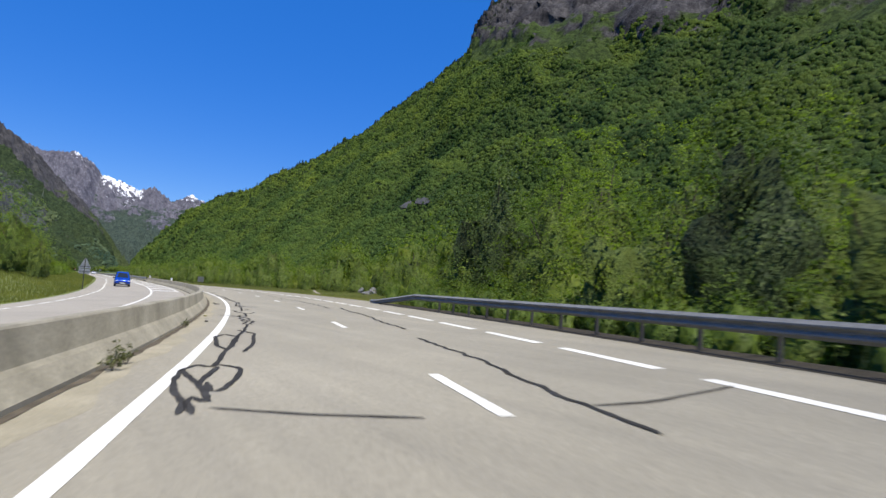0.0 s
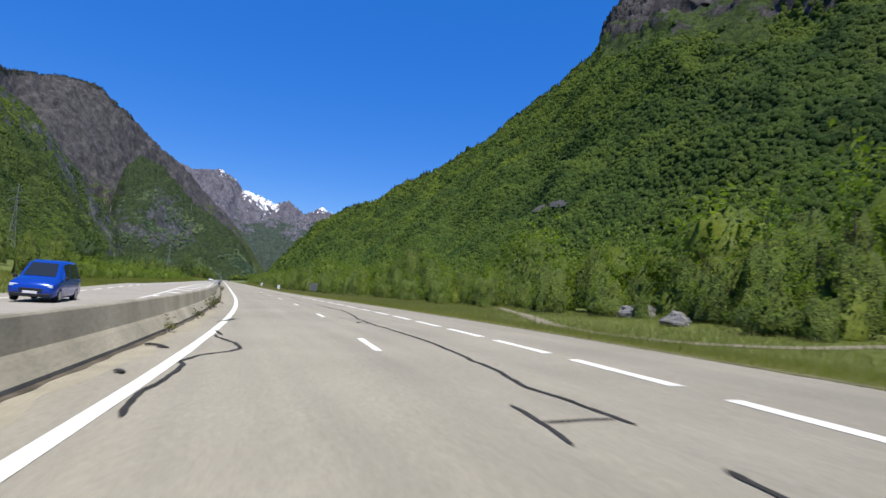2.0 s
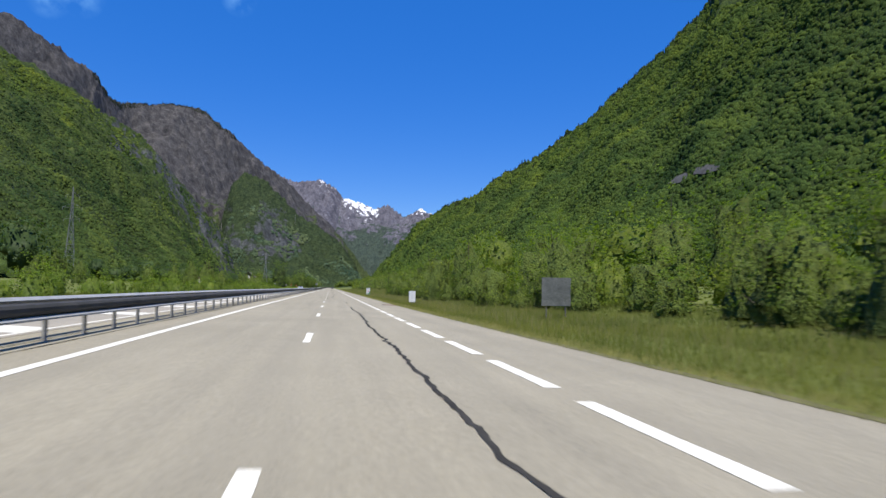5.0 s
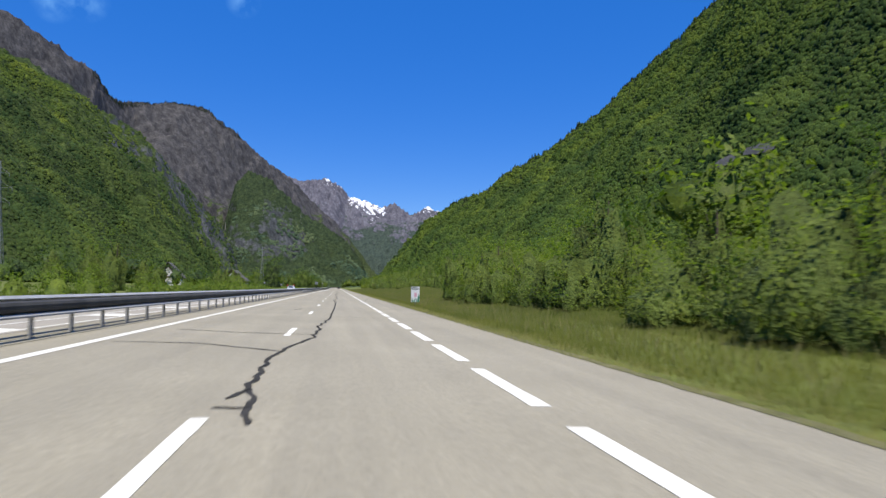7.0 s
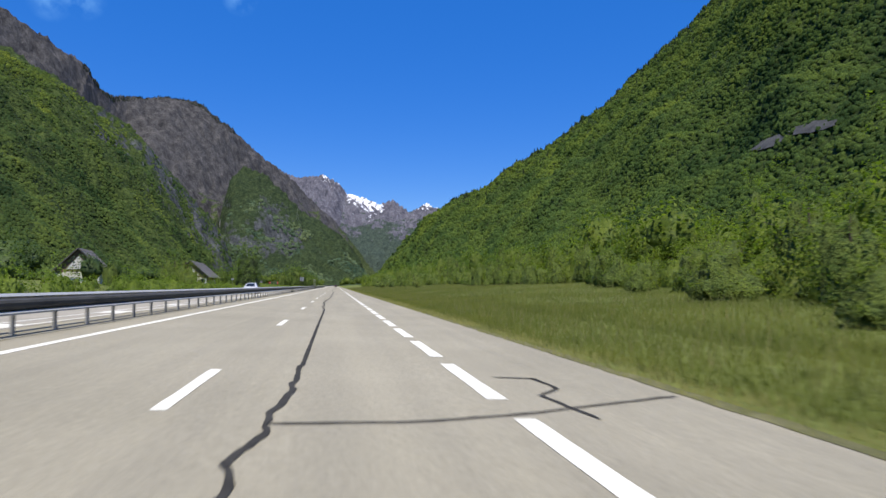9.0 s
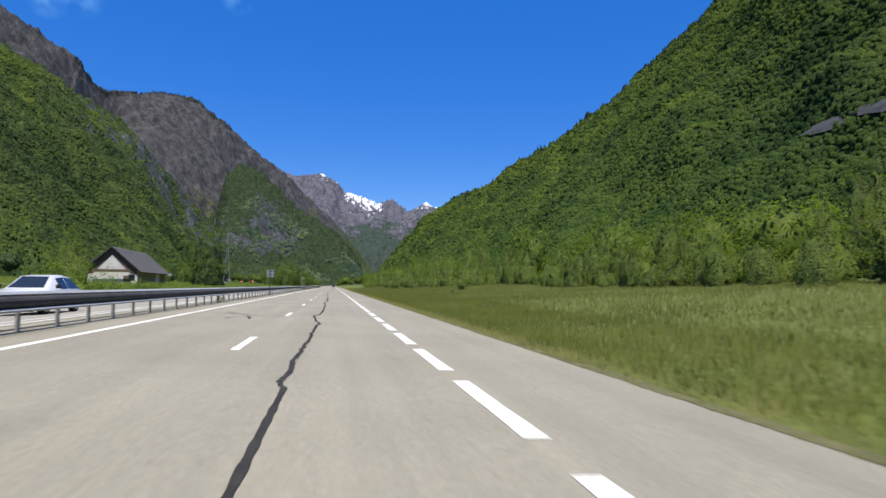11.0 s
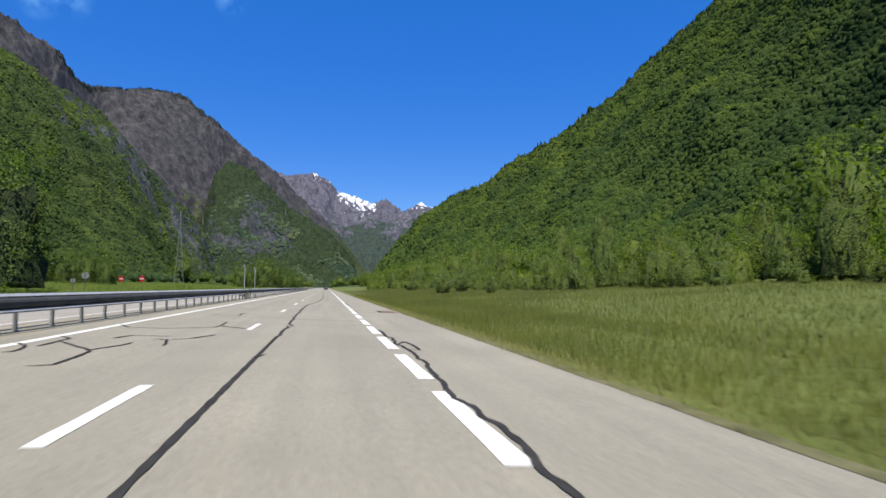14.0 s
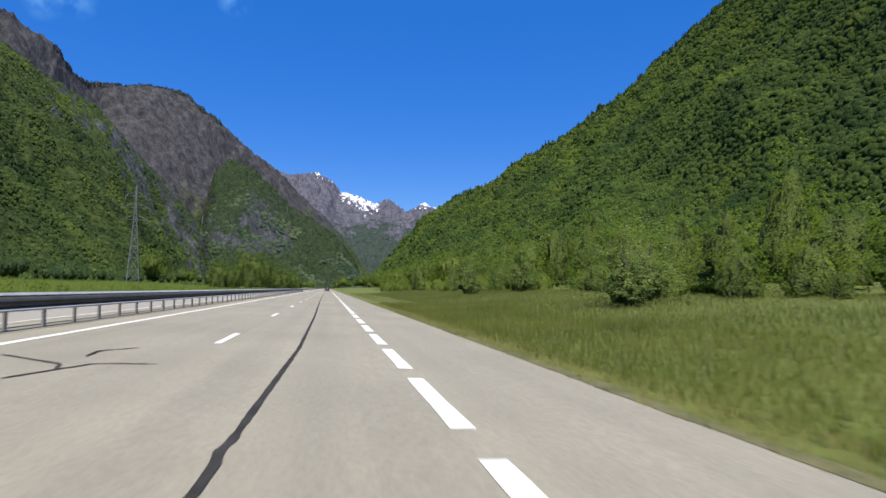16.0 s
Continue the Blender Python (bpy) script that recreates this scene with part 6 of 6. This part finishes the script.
def info_panel(x, y, turn):
    root = thing("notice_board", at_ground(x, y, turn), "faded grey notice board on two posts in the grass", "sign")
    post_part(root, -0.5, 2.1)
    post_part(root, 0.5, 2.1)
    part("panel", box(bmesh.new(), -0.75, 0.75, -0.05, -0.03, 0.75, 2.15, 0.005), BOARD, root)


info_panel(11.5, -24.0, 0)


def square_back(s0, u0):
    """The back of a square sign for oncoming traffic, with its cross stiffeners."""
    root = thing("traffic_sign", road_pose(s0, u0), "back of a square grey traffic sign on a median post", "sign")
    post_part(root, 0, 2.75, 0.045, DARK_PANEL)
    panel = part("panel", box(bmesh.new(), -0.38, 0.38, 0.045, 0.06, 1.9, 2.68, 0.01), GREY_PANEL, root)
    for z in (2.1, 2.48):
        part("stiffener", box(bmesh.new(), -0.36, 0.36, 0.03, 0.045, z, z + 0.06), DARK_PANEL, panel)


square_back(202.8, -5.12)


def triangle_back(x, y, turn):
    root = thing("traffic_sign", at_ground(x, y, turn), "back of a triangular warning sign with a plate below it", "sign")
    post_part(root, 0, 3.2, 0.045, DARK_PANEL)
    tri = flat_shape("triangle_plate", [(-0.62, 2.2), (0.62, 2.2), (0.06, 3.25), (-0.06, 3.25)], GREY_PANEL, root, 0.05, 0.01)
    part("stiffener", box(bmesh.new(), -0.5, 0.5, 0.035, 0.05, 2.35, 2.41), DARK_PANEL, tri)
    plate = part("lower_plate", box(bmesh.new(), -0.55, 0.55, 0.05, 0.06, 1.62, 2.14, 0.005), GREY_PANEL, root)
    part("stiffener", box(bmesh.new(), -0.5, 0.5, 0.035, 0.05, 1.83, 1.89), DARK_PANEL, plate)


triangle_back(-16.2, -122.5, -20)


def no_entry(x, y, turn, top):
    root = thing("no_entry_sign", at_ground(x, y, turn) @ Matrix.Diagonal((0.8, 0.8, 1.0, 1)), "round red no-entry sign with a white bar on a steel post", "sign", "no-entry signs at the side road")
    post_part(root, 0, top + 0.35)
    ring = [(0.34 * math.cos(a), top + 0.34 * math.sin(a)) for a in np.linspace(0, 2 * math.pi, 25)[:-1]]
    disc = flat_shape("disc", ring, RED, root, -0.055, 0.015)
    flat_shape("bar", [(-0.24, top - 0.055), (0.24, top - 0.055), (0.24, top + 0.055), (-0.24, top + 0.055)], WHITE_PANEL, disc, -0.060)


no_entry(-20.2, 291.0, 0, 2.15)
no_entry(-17.4, 288.5, 0, 2.2)


def round_back(x, y, top, r=0.36):
    root = thing("traffic_sign", at_ground(x, y), "back of a round grey traffic sign on a steel post", "sign", "sign backs at the side road")
    post_part(root, 0, top + 0.3)
    flat_shape("disc", [(r * math.cos(a), top + r * math.sin(a)) for a in np.linspace(0, 2 * math.pi, 21)[:-1]], GREY_PANEL, root, 0.04, 0.012)


round_back(-22.5, 287.0, 2.3)
round_back(-23.3, 286.0, 1.7, 0.25)


PALE_STEEL = speckled("grey-green painted steel", (0.34, 0.36, 0.32), (0.44, 0.46, 0.41), 1, 12, 0.6)


def pole(s0, u0, h, r):
    root = thing("post", road_pose(s0, u0), "slim pale metal pole in the median with two sign discs", "pole", "poles in the median")
    part("shaft", rod(bmesh.new(), (0, 0, -0.2), (0, 0, h), r, r * 0.8, 10), PALE_STEEL, root)
    part("cap", rod(bmesh.new(), (0, 0, h), (0, 0, h + 0.03), r * 1.2, r * 0.9, 10), STEEL, root)
    part("sign_disc", rod(bmesh.new(), (-r - 0.035, 0.02, h - 0.22), (-r - 0.015, 0.02, h - 0.22), 0.29, 0.29, 24), GREY_PANEL, root)
    part("sign_disc", rod(bmesh.new(), (r + 0.015, -0.02, h - 0.46), (r + 0.035, -0.02, h - 0.46), 0.2, 0.2, 24), GREY_PANEL, root, "smaller pale disc")
    part("clamp", rod(bmesh.new(), (-r - 0.02, 0, h - 0.3), (r + 0.02, 0, h - 0.3), 0.02, 0.02, 6), STEEL, root)


pole(274.2, -5.06, 2.95, 0.045)
pole(281.8, -5.0, 2.95, 0.04)


def signpost_y(x, y):
    root = thing("street_sign", at_ground(x, y), "small pale street sign on a thin post by the houses", "sign")
    post_part(root, 0, 2.6, 0.03)
    part("panel", box(bmesh.new(), -0.32, 0.32, -0.05, -0.035, 2.2, 2.6, 0.004), GREY_PANEL, root)


signpost_y(-24.0, 238.0)

# ---- pylons ----
PYLON = speckled("dull galvanised lattice", (0.20, 0.215, 0.225), (0.27, 0.285, 0.295), 1, 10, 0.7, 0.1, 0.05)


def pylon(x, y, h, base=3.2, z=None):
    root = thing("pylon", at_ground(x, y, 12) if z is None else pose(x, y, z, 0, 0, 12), "tall pale grey lattice power pylon beyond the trees", "pylon", "power pylons")
    bm = bmesh.new()
    lv = [0, 0.14, 0.27, 0.39, 0.50, 0.60, 0.69, 0.77, 0.84, 0.90, 0.95, 1.0]

    def corner(f, k):
        w = base * (1 - 0.82 * min(1, f / 0.72)) if f < 0.72 else base * 0.18 * (1 - (f - 0.72) / 0.36)
        return Vector(((-1, 1, 1, -1)[k] * w / 2, (-1, -1, 1, 1)[k] * w / 2, f * h))

    for a, b in zip(lv, lv[1:]):
        for k in range(4):
            rod(bm, corner(a, k), corner(b, k), 0.09, None, 4)
            rod(bm, corner(a, k), corner(b, (k + 1) % 4), 0.05, None, 4)
            rod(bm, corner(a, (k + 1) % 4), corner(b, k), 0.05, None, 4)
            rod(bm, corner(b, k), corner(b, (k + 1) % 4), 0.05, None, 4)
    part("tower", bm, PYLON, root)
    for f, half in ((0.66, 3.0), (0.78, 3.6), (0.90, 2.6)):
        bm = bmesh.new()
        for sx in (-1, 1):
            tip = Vector((sx * half, 0, f * h))
            for k in (0, 1, 2, 3):
                rod(bm, corner(f, k), tip, 0.04, None, 4)
            rod(bm, corner(f + 0.045, 1 if sx > 0 else 0), tip, 0.06, None, 4)
            rod(bm, tip, tip - Vector((0, 0, 1.1)), 0.07, None, 5)
        part("crossarm", bm, PYLON, root)


pylon(-50.0, 456.0, 27.0)
pylon(-108.0, 235.0, 40.0, 4.6)
for az, el in ((-6.9, 6.35), (-3.5, 5.95)):
    x, y, z = flank_apron[slope_spot(flank_apron, az, el)]
    pylon(x, y, 52.0, 7.0, z - 2.0)

# ---- houses ----
PLASTER = speckled("white plaster", (0.66, 0.64, 0.60), (0.78, 0.76, 0.72), 0.8, 12, 0.85)
BROWN_WOOD = speckled("brown stained boards", (0.13, 0.09, 0.055), (0.20, 0.14, 0.09), 1.2, 18, 0.8)
BEIGE_WALL = speckled("dull beige wall", (0.30, 0.25, 0.16), (0.38, 0.32, 0.21), 0.8, 14, 0.9)
SLATE = speckled("weathered grey-brown roof tiles", (0.095, 0.09, 0.09), (0.16, 0.15, 0.148), 0.9, 8, 0.75)
GLASS_DARK, _nt, _b = nodes_of("dark window glass", 0.08, 0, 0.5)
_b.inputs["Base Color"].default_value = (0.02, 0.025, 0.03, 1)


def gable_house(x, y, turn, width, length, eave, ridge, label, wall_mat, courses=11, overhang=0.7):
    root = thing("house", at_ground(x, y, turn), label, "house", "houses beyond the road")
    w = width / 2
    wall_t = 0.3
    for sx in (-1, 1):
        part("side_wall", box(bmesh.new(), min(sx * w, sx * (w - wall_t)), max(sx * w, sx * (w - wall_t)), wall_t, length - wall_t, -0.4, eave), wall_mat if sx > 0 else PLASTER, root)
    for k, yy in enumerate((0, length - wall_t)):
        bm = bmesh.new()
        vs = [bm.verts.new(p) for p in ((-w, yy, -0.4), (w, yy, -0.4), (w, yy, eave), (0, yy, ridge - 0.15), (-w, yy, eave))]
        f = bm.faces.new(vs)
        r = bmesh.ops.extrude_face_region(bm, geom=[f])
        for v in r["geom"]:
            if isinstance(v, bmesh.types.BMVert):
                v.co.y += wall_t
        bmesh.ops.recalc_face_normals(bm, faces=bm.faces)
        gw = part("gable_wall", bm, PLASTER, root)
        if k == 0:
            for sx in (-1, 1):
                flat_shape("gable_boards", [(sx * w, eave - 0.9), (sx * w, eave), (0.0, ridge - 0.18), (0.0, ridge - 1.35), (sx * w * 0.74, eave - 0.9)][::sx], BROWN_WOOD, gw, -0.045, 0.04)
            part("window", box(bmesh.new(), w * 0.66, w * 0.9, -0.06, 0.05, eave - 2.1, eave - 1.0), GLASS_DARK, gw, "dark gable window")
            part("balcony_rail", box(bmesh.new(), -w * 0.7, w * 0.7, -0.9, -0.84, eave - 0.6, eave - 0.1), BROWN_WOOD, gw)
            part("door", box(bmesh.new(), w * 0.45, w * 0.75, -0.03, 0.05, -0.3, 1.8), BROWN_WOOD, gw)
    slope = math.hypot(w + overhang, (ridge - eave) * (w + overhang) / w)
    pitch = math.atan2(ridge - eave, w)
    for sx in (-1, 1):
        bm = box(bmesh.new(), 0, slope, -overhang, length + overhang, 0.0, 0.16)
        m = Matrix.Translation((0, 0, ridge)) @ Matrix.Rotation(pitch if sx > 0 else math.pi - pitch, 4, "Y") @ (Matrix.Identity(4) if sx > 0 else Matrix.Scale(-1, 4, (0, 0, 1)))
        bm.transform(m)
        bmesh.ops.recalc_face_normals(bm, faces=bm.faces)
        rs = part("roof", bm, SLATE, root)
        for c in range(courses):
            a = slope * c / courses
            bm = box(bmesh.new(), a, a + slope / courses + 0.03, -overhang - 0.02, length + overhang + 0.02, 0.15, 0.18 + 0.03)
            for v in bm.verts:
                if v.co.x < a + 0.01 and v.co.z > 0.2:
                    v.co.z -= 0.045
            bm.transform(m)
            bmesh.ops.recalc_face_normals(bm, faces=bm.faces)
            part("tile_course", bm, SLATE, rs)
    return root


house_b = gable_house(-37.5, 253.0, 4, 8.6, 27.0, 3.0, 6.9, "long white house with a steep dark slate roof", BEIGE_WALL)
part("window", box(bmesh.new(), 4.3, 4.36, 16, 20, 0.6, 2.4), PLASTER, house_b, "pale plastered bay at the far end")
gable_house(-47.5, 204.0, 8, 7.4, 10.0, 2.7, 6.6, "small white house with a grey gable roof behind bushes", PLASTER, 8)


# ---- vehicles ----
def paint(name, col, rough=0.25, metal=0.3):
    m, nt, b = nodes_of(name, rough, metal, 0.5)
    v = coords(nt)
    nt.links.new(ramp(nt, tex_noise(nt, v, 3, 3), [(0.3, tuple(c * 0.9 for c in col)), (0.7, col)]), b.inputs["Base Color"])
    b.inputs["Coat Weight"].default_value = 0.6
    return m


RUBBER = speckled("black tyre rubber", (0.015, 0.015, 0.016), (0.03, 0.03, 0.03), 4, 40, 0.85)
TRIM = speckled("black plastic trim", (0.02, 0.02, 0.022), (0.035, 0.035, 0.036), 4, 40, 0.5)
ALLOY = speckled("silver wheel rim", (0.35, 0.35, 0.36), (0.5, 0.5, 0.51), 4, 30, 0.35, 0.8, 0.05)
LAMP_GLASS, _nt, _b = nodes_of("clear headlamp glass", 0.1, 0.2, 0.6)
_b.inputs["Base Color"].default_value = (0.75, 0.78, 0.8, 1)
VAN = [(-2.15, .70, .36, .62, .68, .62), (-2.06, .82, .24, .74, .82, .72), (-1.6, .87, .20, .88, .98, .76), (-1.2, .88, .20, .95, 1.06, .75), (-0.45, .89, .20, .98, 1.68, .63), (0.3, .89, .20, 1.0, 1.80, .65), (1.5, .88, .20, 1.0, 1.79, .65), (2.02, .87, .24, 1.0, 1.66, .64), (2.18, .80, .34, .94, 1.02, .72)]
HATCH = [(-2.05, .66, .34, .56, .62, .58), (-1.97, .80, .22, .66, .73, .70), (-1.5, .86, .18, .78, .86, .74), (-0.95, .88, .18, .86, .95, .73), (-0.1, .88, .18, .90, 1.40, .58), (0.6, .88, .18, .91, 1.46, .58), (1.4, .87, .18, .92, 1.40, .56), (1.9, .84, .22, .92, 1.08, .58), (2.05, .76, .32, .80, .88, .66)]


def car(m, label, stations, coat, name="car"):
    root = thing(name, m, label, "car")
    rings = []
    for y, w, zb, zs, zt, wt in stations:
        half = [(w * 0.9, zb), (w, zb + 0.12), (w * 1.01, (zb + zs) / 2), (w, zs - 0.06), (w * 0.975, zs), (wt + 0.02, zt - 0.07), (wt - 0.07, zt)]
        rings.append([(x, y, z) for x, z in half] + [(-x, y, z) for x, z in half[::-1]])
    n = len(rings[0])
    V = [p for r in rings for p in r]
    Fs = [(k * n + j, k * n + (j + 1) % n, (k + 1) * n + (j + 1) % n, (k + 1) * n + j) for k in range(len(rings) - 1) for j in range(n)]
    Fs += [tuple(range(n))[::-1], tuple((len(rings) - 1) * n + j for j in range(n))]
    body = part("body", mesh_from("body", V, Fs, coat, True), coat, root)
    R = [np.array(r) for r in rings]

    def pane(name, quad):
        q = np.array(quad, float)
        nn = np.cross(q[1] - q[0], q[3] - q[0])
        nn /= np.linalg.norm(nn)
        mid = q.mean(0)
        if nn @ (mid - np.array([0, 0, 0.8])) < 0:
            nn = -nn
        q = mid + (q - mid) * 0.90 + nn * 0.012
        v = np.concatenate([q, q - nn * 0.03])
        part(name, mesh_from(name, v, [(0, 1, 2, 3), (7, 6, 5, 4), (0, 4, 5, 1), (1, 5, 6, 2), (2, 6, 7, 3), (3, 7, 4, 0)], GLASS_DARK), GLASS_DARK, body)

    pane("windscreen", (R[3][6], R[3][7], R[4][7], R[4][6]))
    pane("rear_window", (R[-2][4], R[-2][9], R[-3][8], R[-3][5]))
    for k in (4, 5, 6):
        for a, b in ((4, 5), (9, 8)):
            pane("side_window", (R[k][a], R[k + 1][a], R[k + 1][b], R[k][b])) if k < len(R) - 2 else None
    y0, w = stations[0][0], stations[1][1]
    part("grille", box(bmesh.new(), -0.42, 0.42, y0 - 0.015, y0 + 0.08, 0.42, 0.58, 0.01), TRIM, body)
    part("bumper", box(bmesh.new(), -w * 0.92, w * 0.92, y0 - 0.04, y0 + 0.12, 0.22, 0.38, 0.03), TRIM, body)
    part("number_plate", box(bmesh.new(), -0.26, 0.26, y0 - 0.055, y0 - 0.02, 0.36, 0.47, 0.004), WHITE_PANEL, body)
    part("tail_panel", box(bmesh.new(), -w * 0.9, w * 0.9, stations[-1][0] - 0.1, stations[-1][0] + 0.04, 0.25, 0.42, 0.03), TRIM, body)
    for sx in (-1, 1):
        part("headlight", box(bmesh.new(), min(sx * 0.48, sx * 0.78), max(sx * 0.48, sx * 0.78), y0 + 0.02, y0 + 0.16, 0.62, 0.74, 0.02), LAMP_GLASS, body)
        part("tail_light", box(bmesh.new(), min(sx * 0.62, sx * 0.8), max(sx * 0.62, sx * 0.8), stations[-1][0] - 0.1, stations[-1][0] + 0.02, 0.62, 0.86, 0.02), RED, body)
        part("mirror", box(bmesh.new(), min(sx * 0.9, sx * 1.06), max(sx * 0.9, sx * 1.06), stations[3][0] + 0.25, stations[3][0] + 0.35, 0.95, 1.1, 0.03), TRIM, body)
        for yy in (-1.32, 1.32):
            bm = bmesh.new()
            bmesh.ops.create_cone(bm, cap_ends=True, segments=24, radius1=0.32, radius2=0.32, depth=0.20, matrix=Matrix.Translation((sx * 0.79, yy, 0.32)) @ Matrix.Rotation(math.pi / 2, 4, "Y"))
            bmesh.ops.bevel(bm, geom=[e for e in bm.edges if abs(e.verts[0].co.x - e.verts[1].co.x) < 1e-4], offset=0.02, segments=2, affect="EDGES")
            tyre = part("wheel", bm, RUBBER, root)
            part("rim", rod(bmesh.new(), (sx * 0.86, yy, 0.32), (sx * 0.905, yy, 0.32), 0.21, 0.19, 16), ALLOY, tyre)
    return root


car(road_pose(-110.5, -11.5, 0.0, 0), "bright blue family van driving towards the camera", VAN, paint("bright blue car paint", (0.008, 0.06, 0.42)))
car(road_pose(157.0, -9.2, 0.0, 0), "white hatchback driving on the opposite carriageway", HATCH, paint("white car paint", (0.75, 0.75, 0.75), 0.3, 0.0))
car(road_pose(520.0, 1.7, 0.0, 180), "dark grey car driving far down the road", HATCH, paint("dark grey car paint", (0.03, 0.03, 0.035)))


# ---- scraps lying in the gutter and on the carriageway ----
def scrap(s0, u0, length, width, mat, label, seed):
    rng = random.Random(seed)
    bm = bmesh.new()
    bmesh.ops.create_icosphere(bm, subdivisions=2, radius=1.0)
    for v in bm.verts:
        k = 1 + 0.5 * noise.noise(v.co * 1.7 + Vector((seed, 0, 0)))
        v.co = Vector((v.co.x * width * k, v.co.y * length * k, max(-0.1, v.co.z) * width * 0.6 * k))
    me = bpy.data.meshes.new("scrap")
    bm.to_mesh(me)
    bm.free()
    me.materials.append(mat)
    ob = new("scrap", me)
    ob.matrix_world = road_pose(s0, u0, 0.02, rng.uniform(0, 180))
    tagged(ob, label, "litter", "litter along the median")


SCRAP_DARK = speckled("dark rubber scrap", (0.02, 0.02, 0.02), (0.05, 0.045, 0.04), 4, 30, 0.8)
SCRAP_GREEN = speckled("yellow-green plastic scrap", (0.16, 0.16, 0.03), (0.24, 0.23, 0.05), 4, 30, 0.5)
scrap(-174.5, -4.30, 0.14, 0.05, SCRAP_GREEN, "crushed yellow-green plastic bottle in the gutter", 1)
for k, (s0, u0, ln) in enumerate(((-178.2, -4.06, 0.10), (-133.2, -3.95, 0.12), (-129.7, -4.02, 0.2), (-129.3, -4.29, 0.14), (192.1, -3.83, 0.16), (-161.0, -4.11, 0.2), (-159.5, -4.25, 0.14))):
    scrap(s0, u0, ln, 0.06, SCRAP_DARK, "flat dark scrap lying beside the barrier", k + 2)
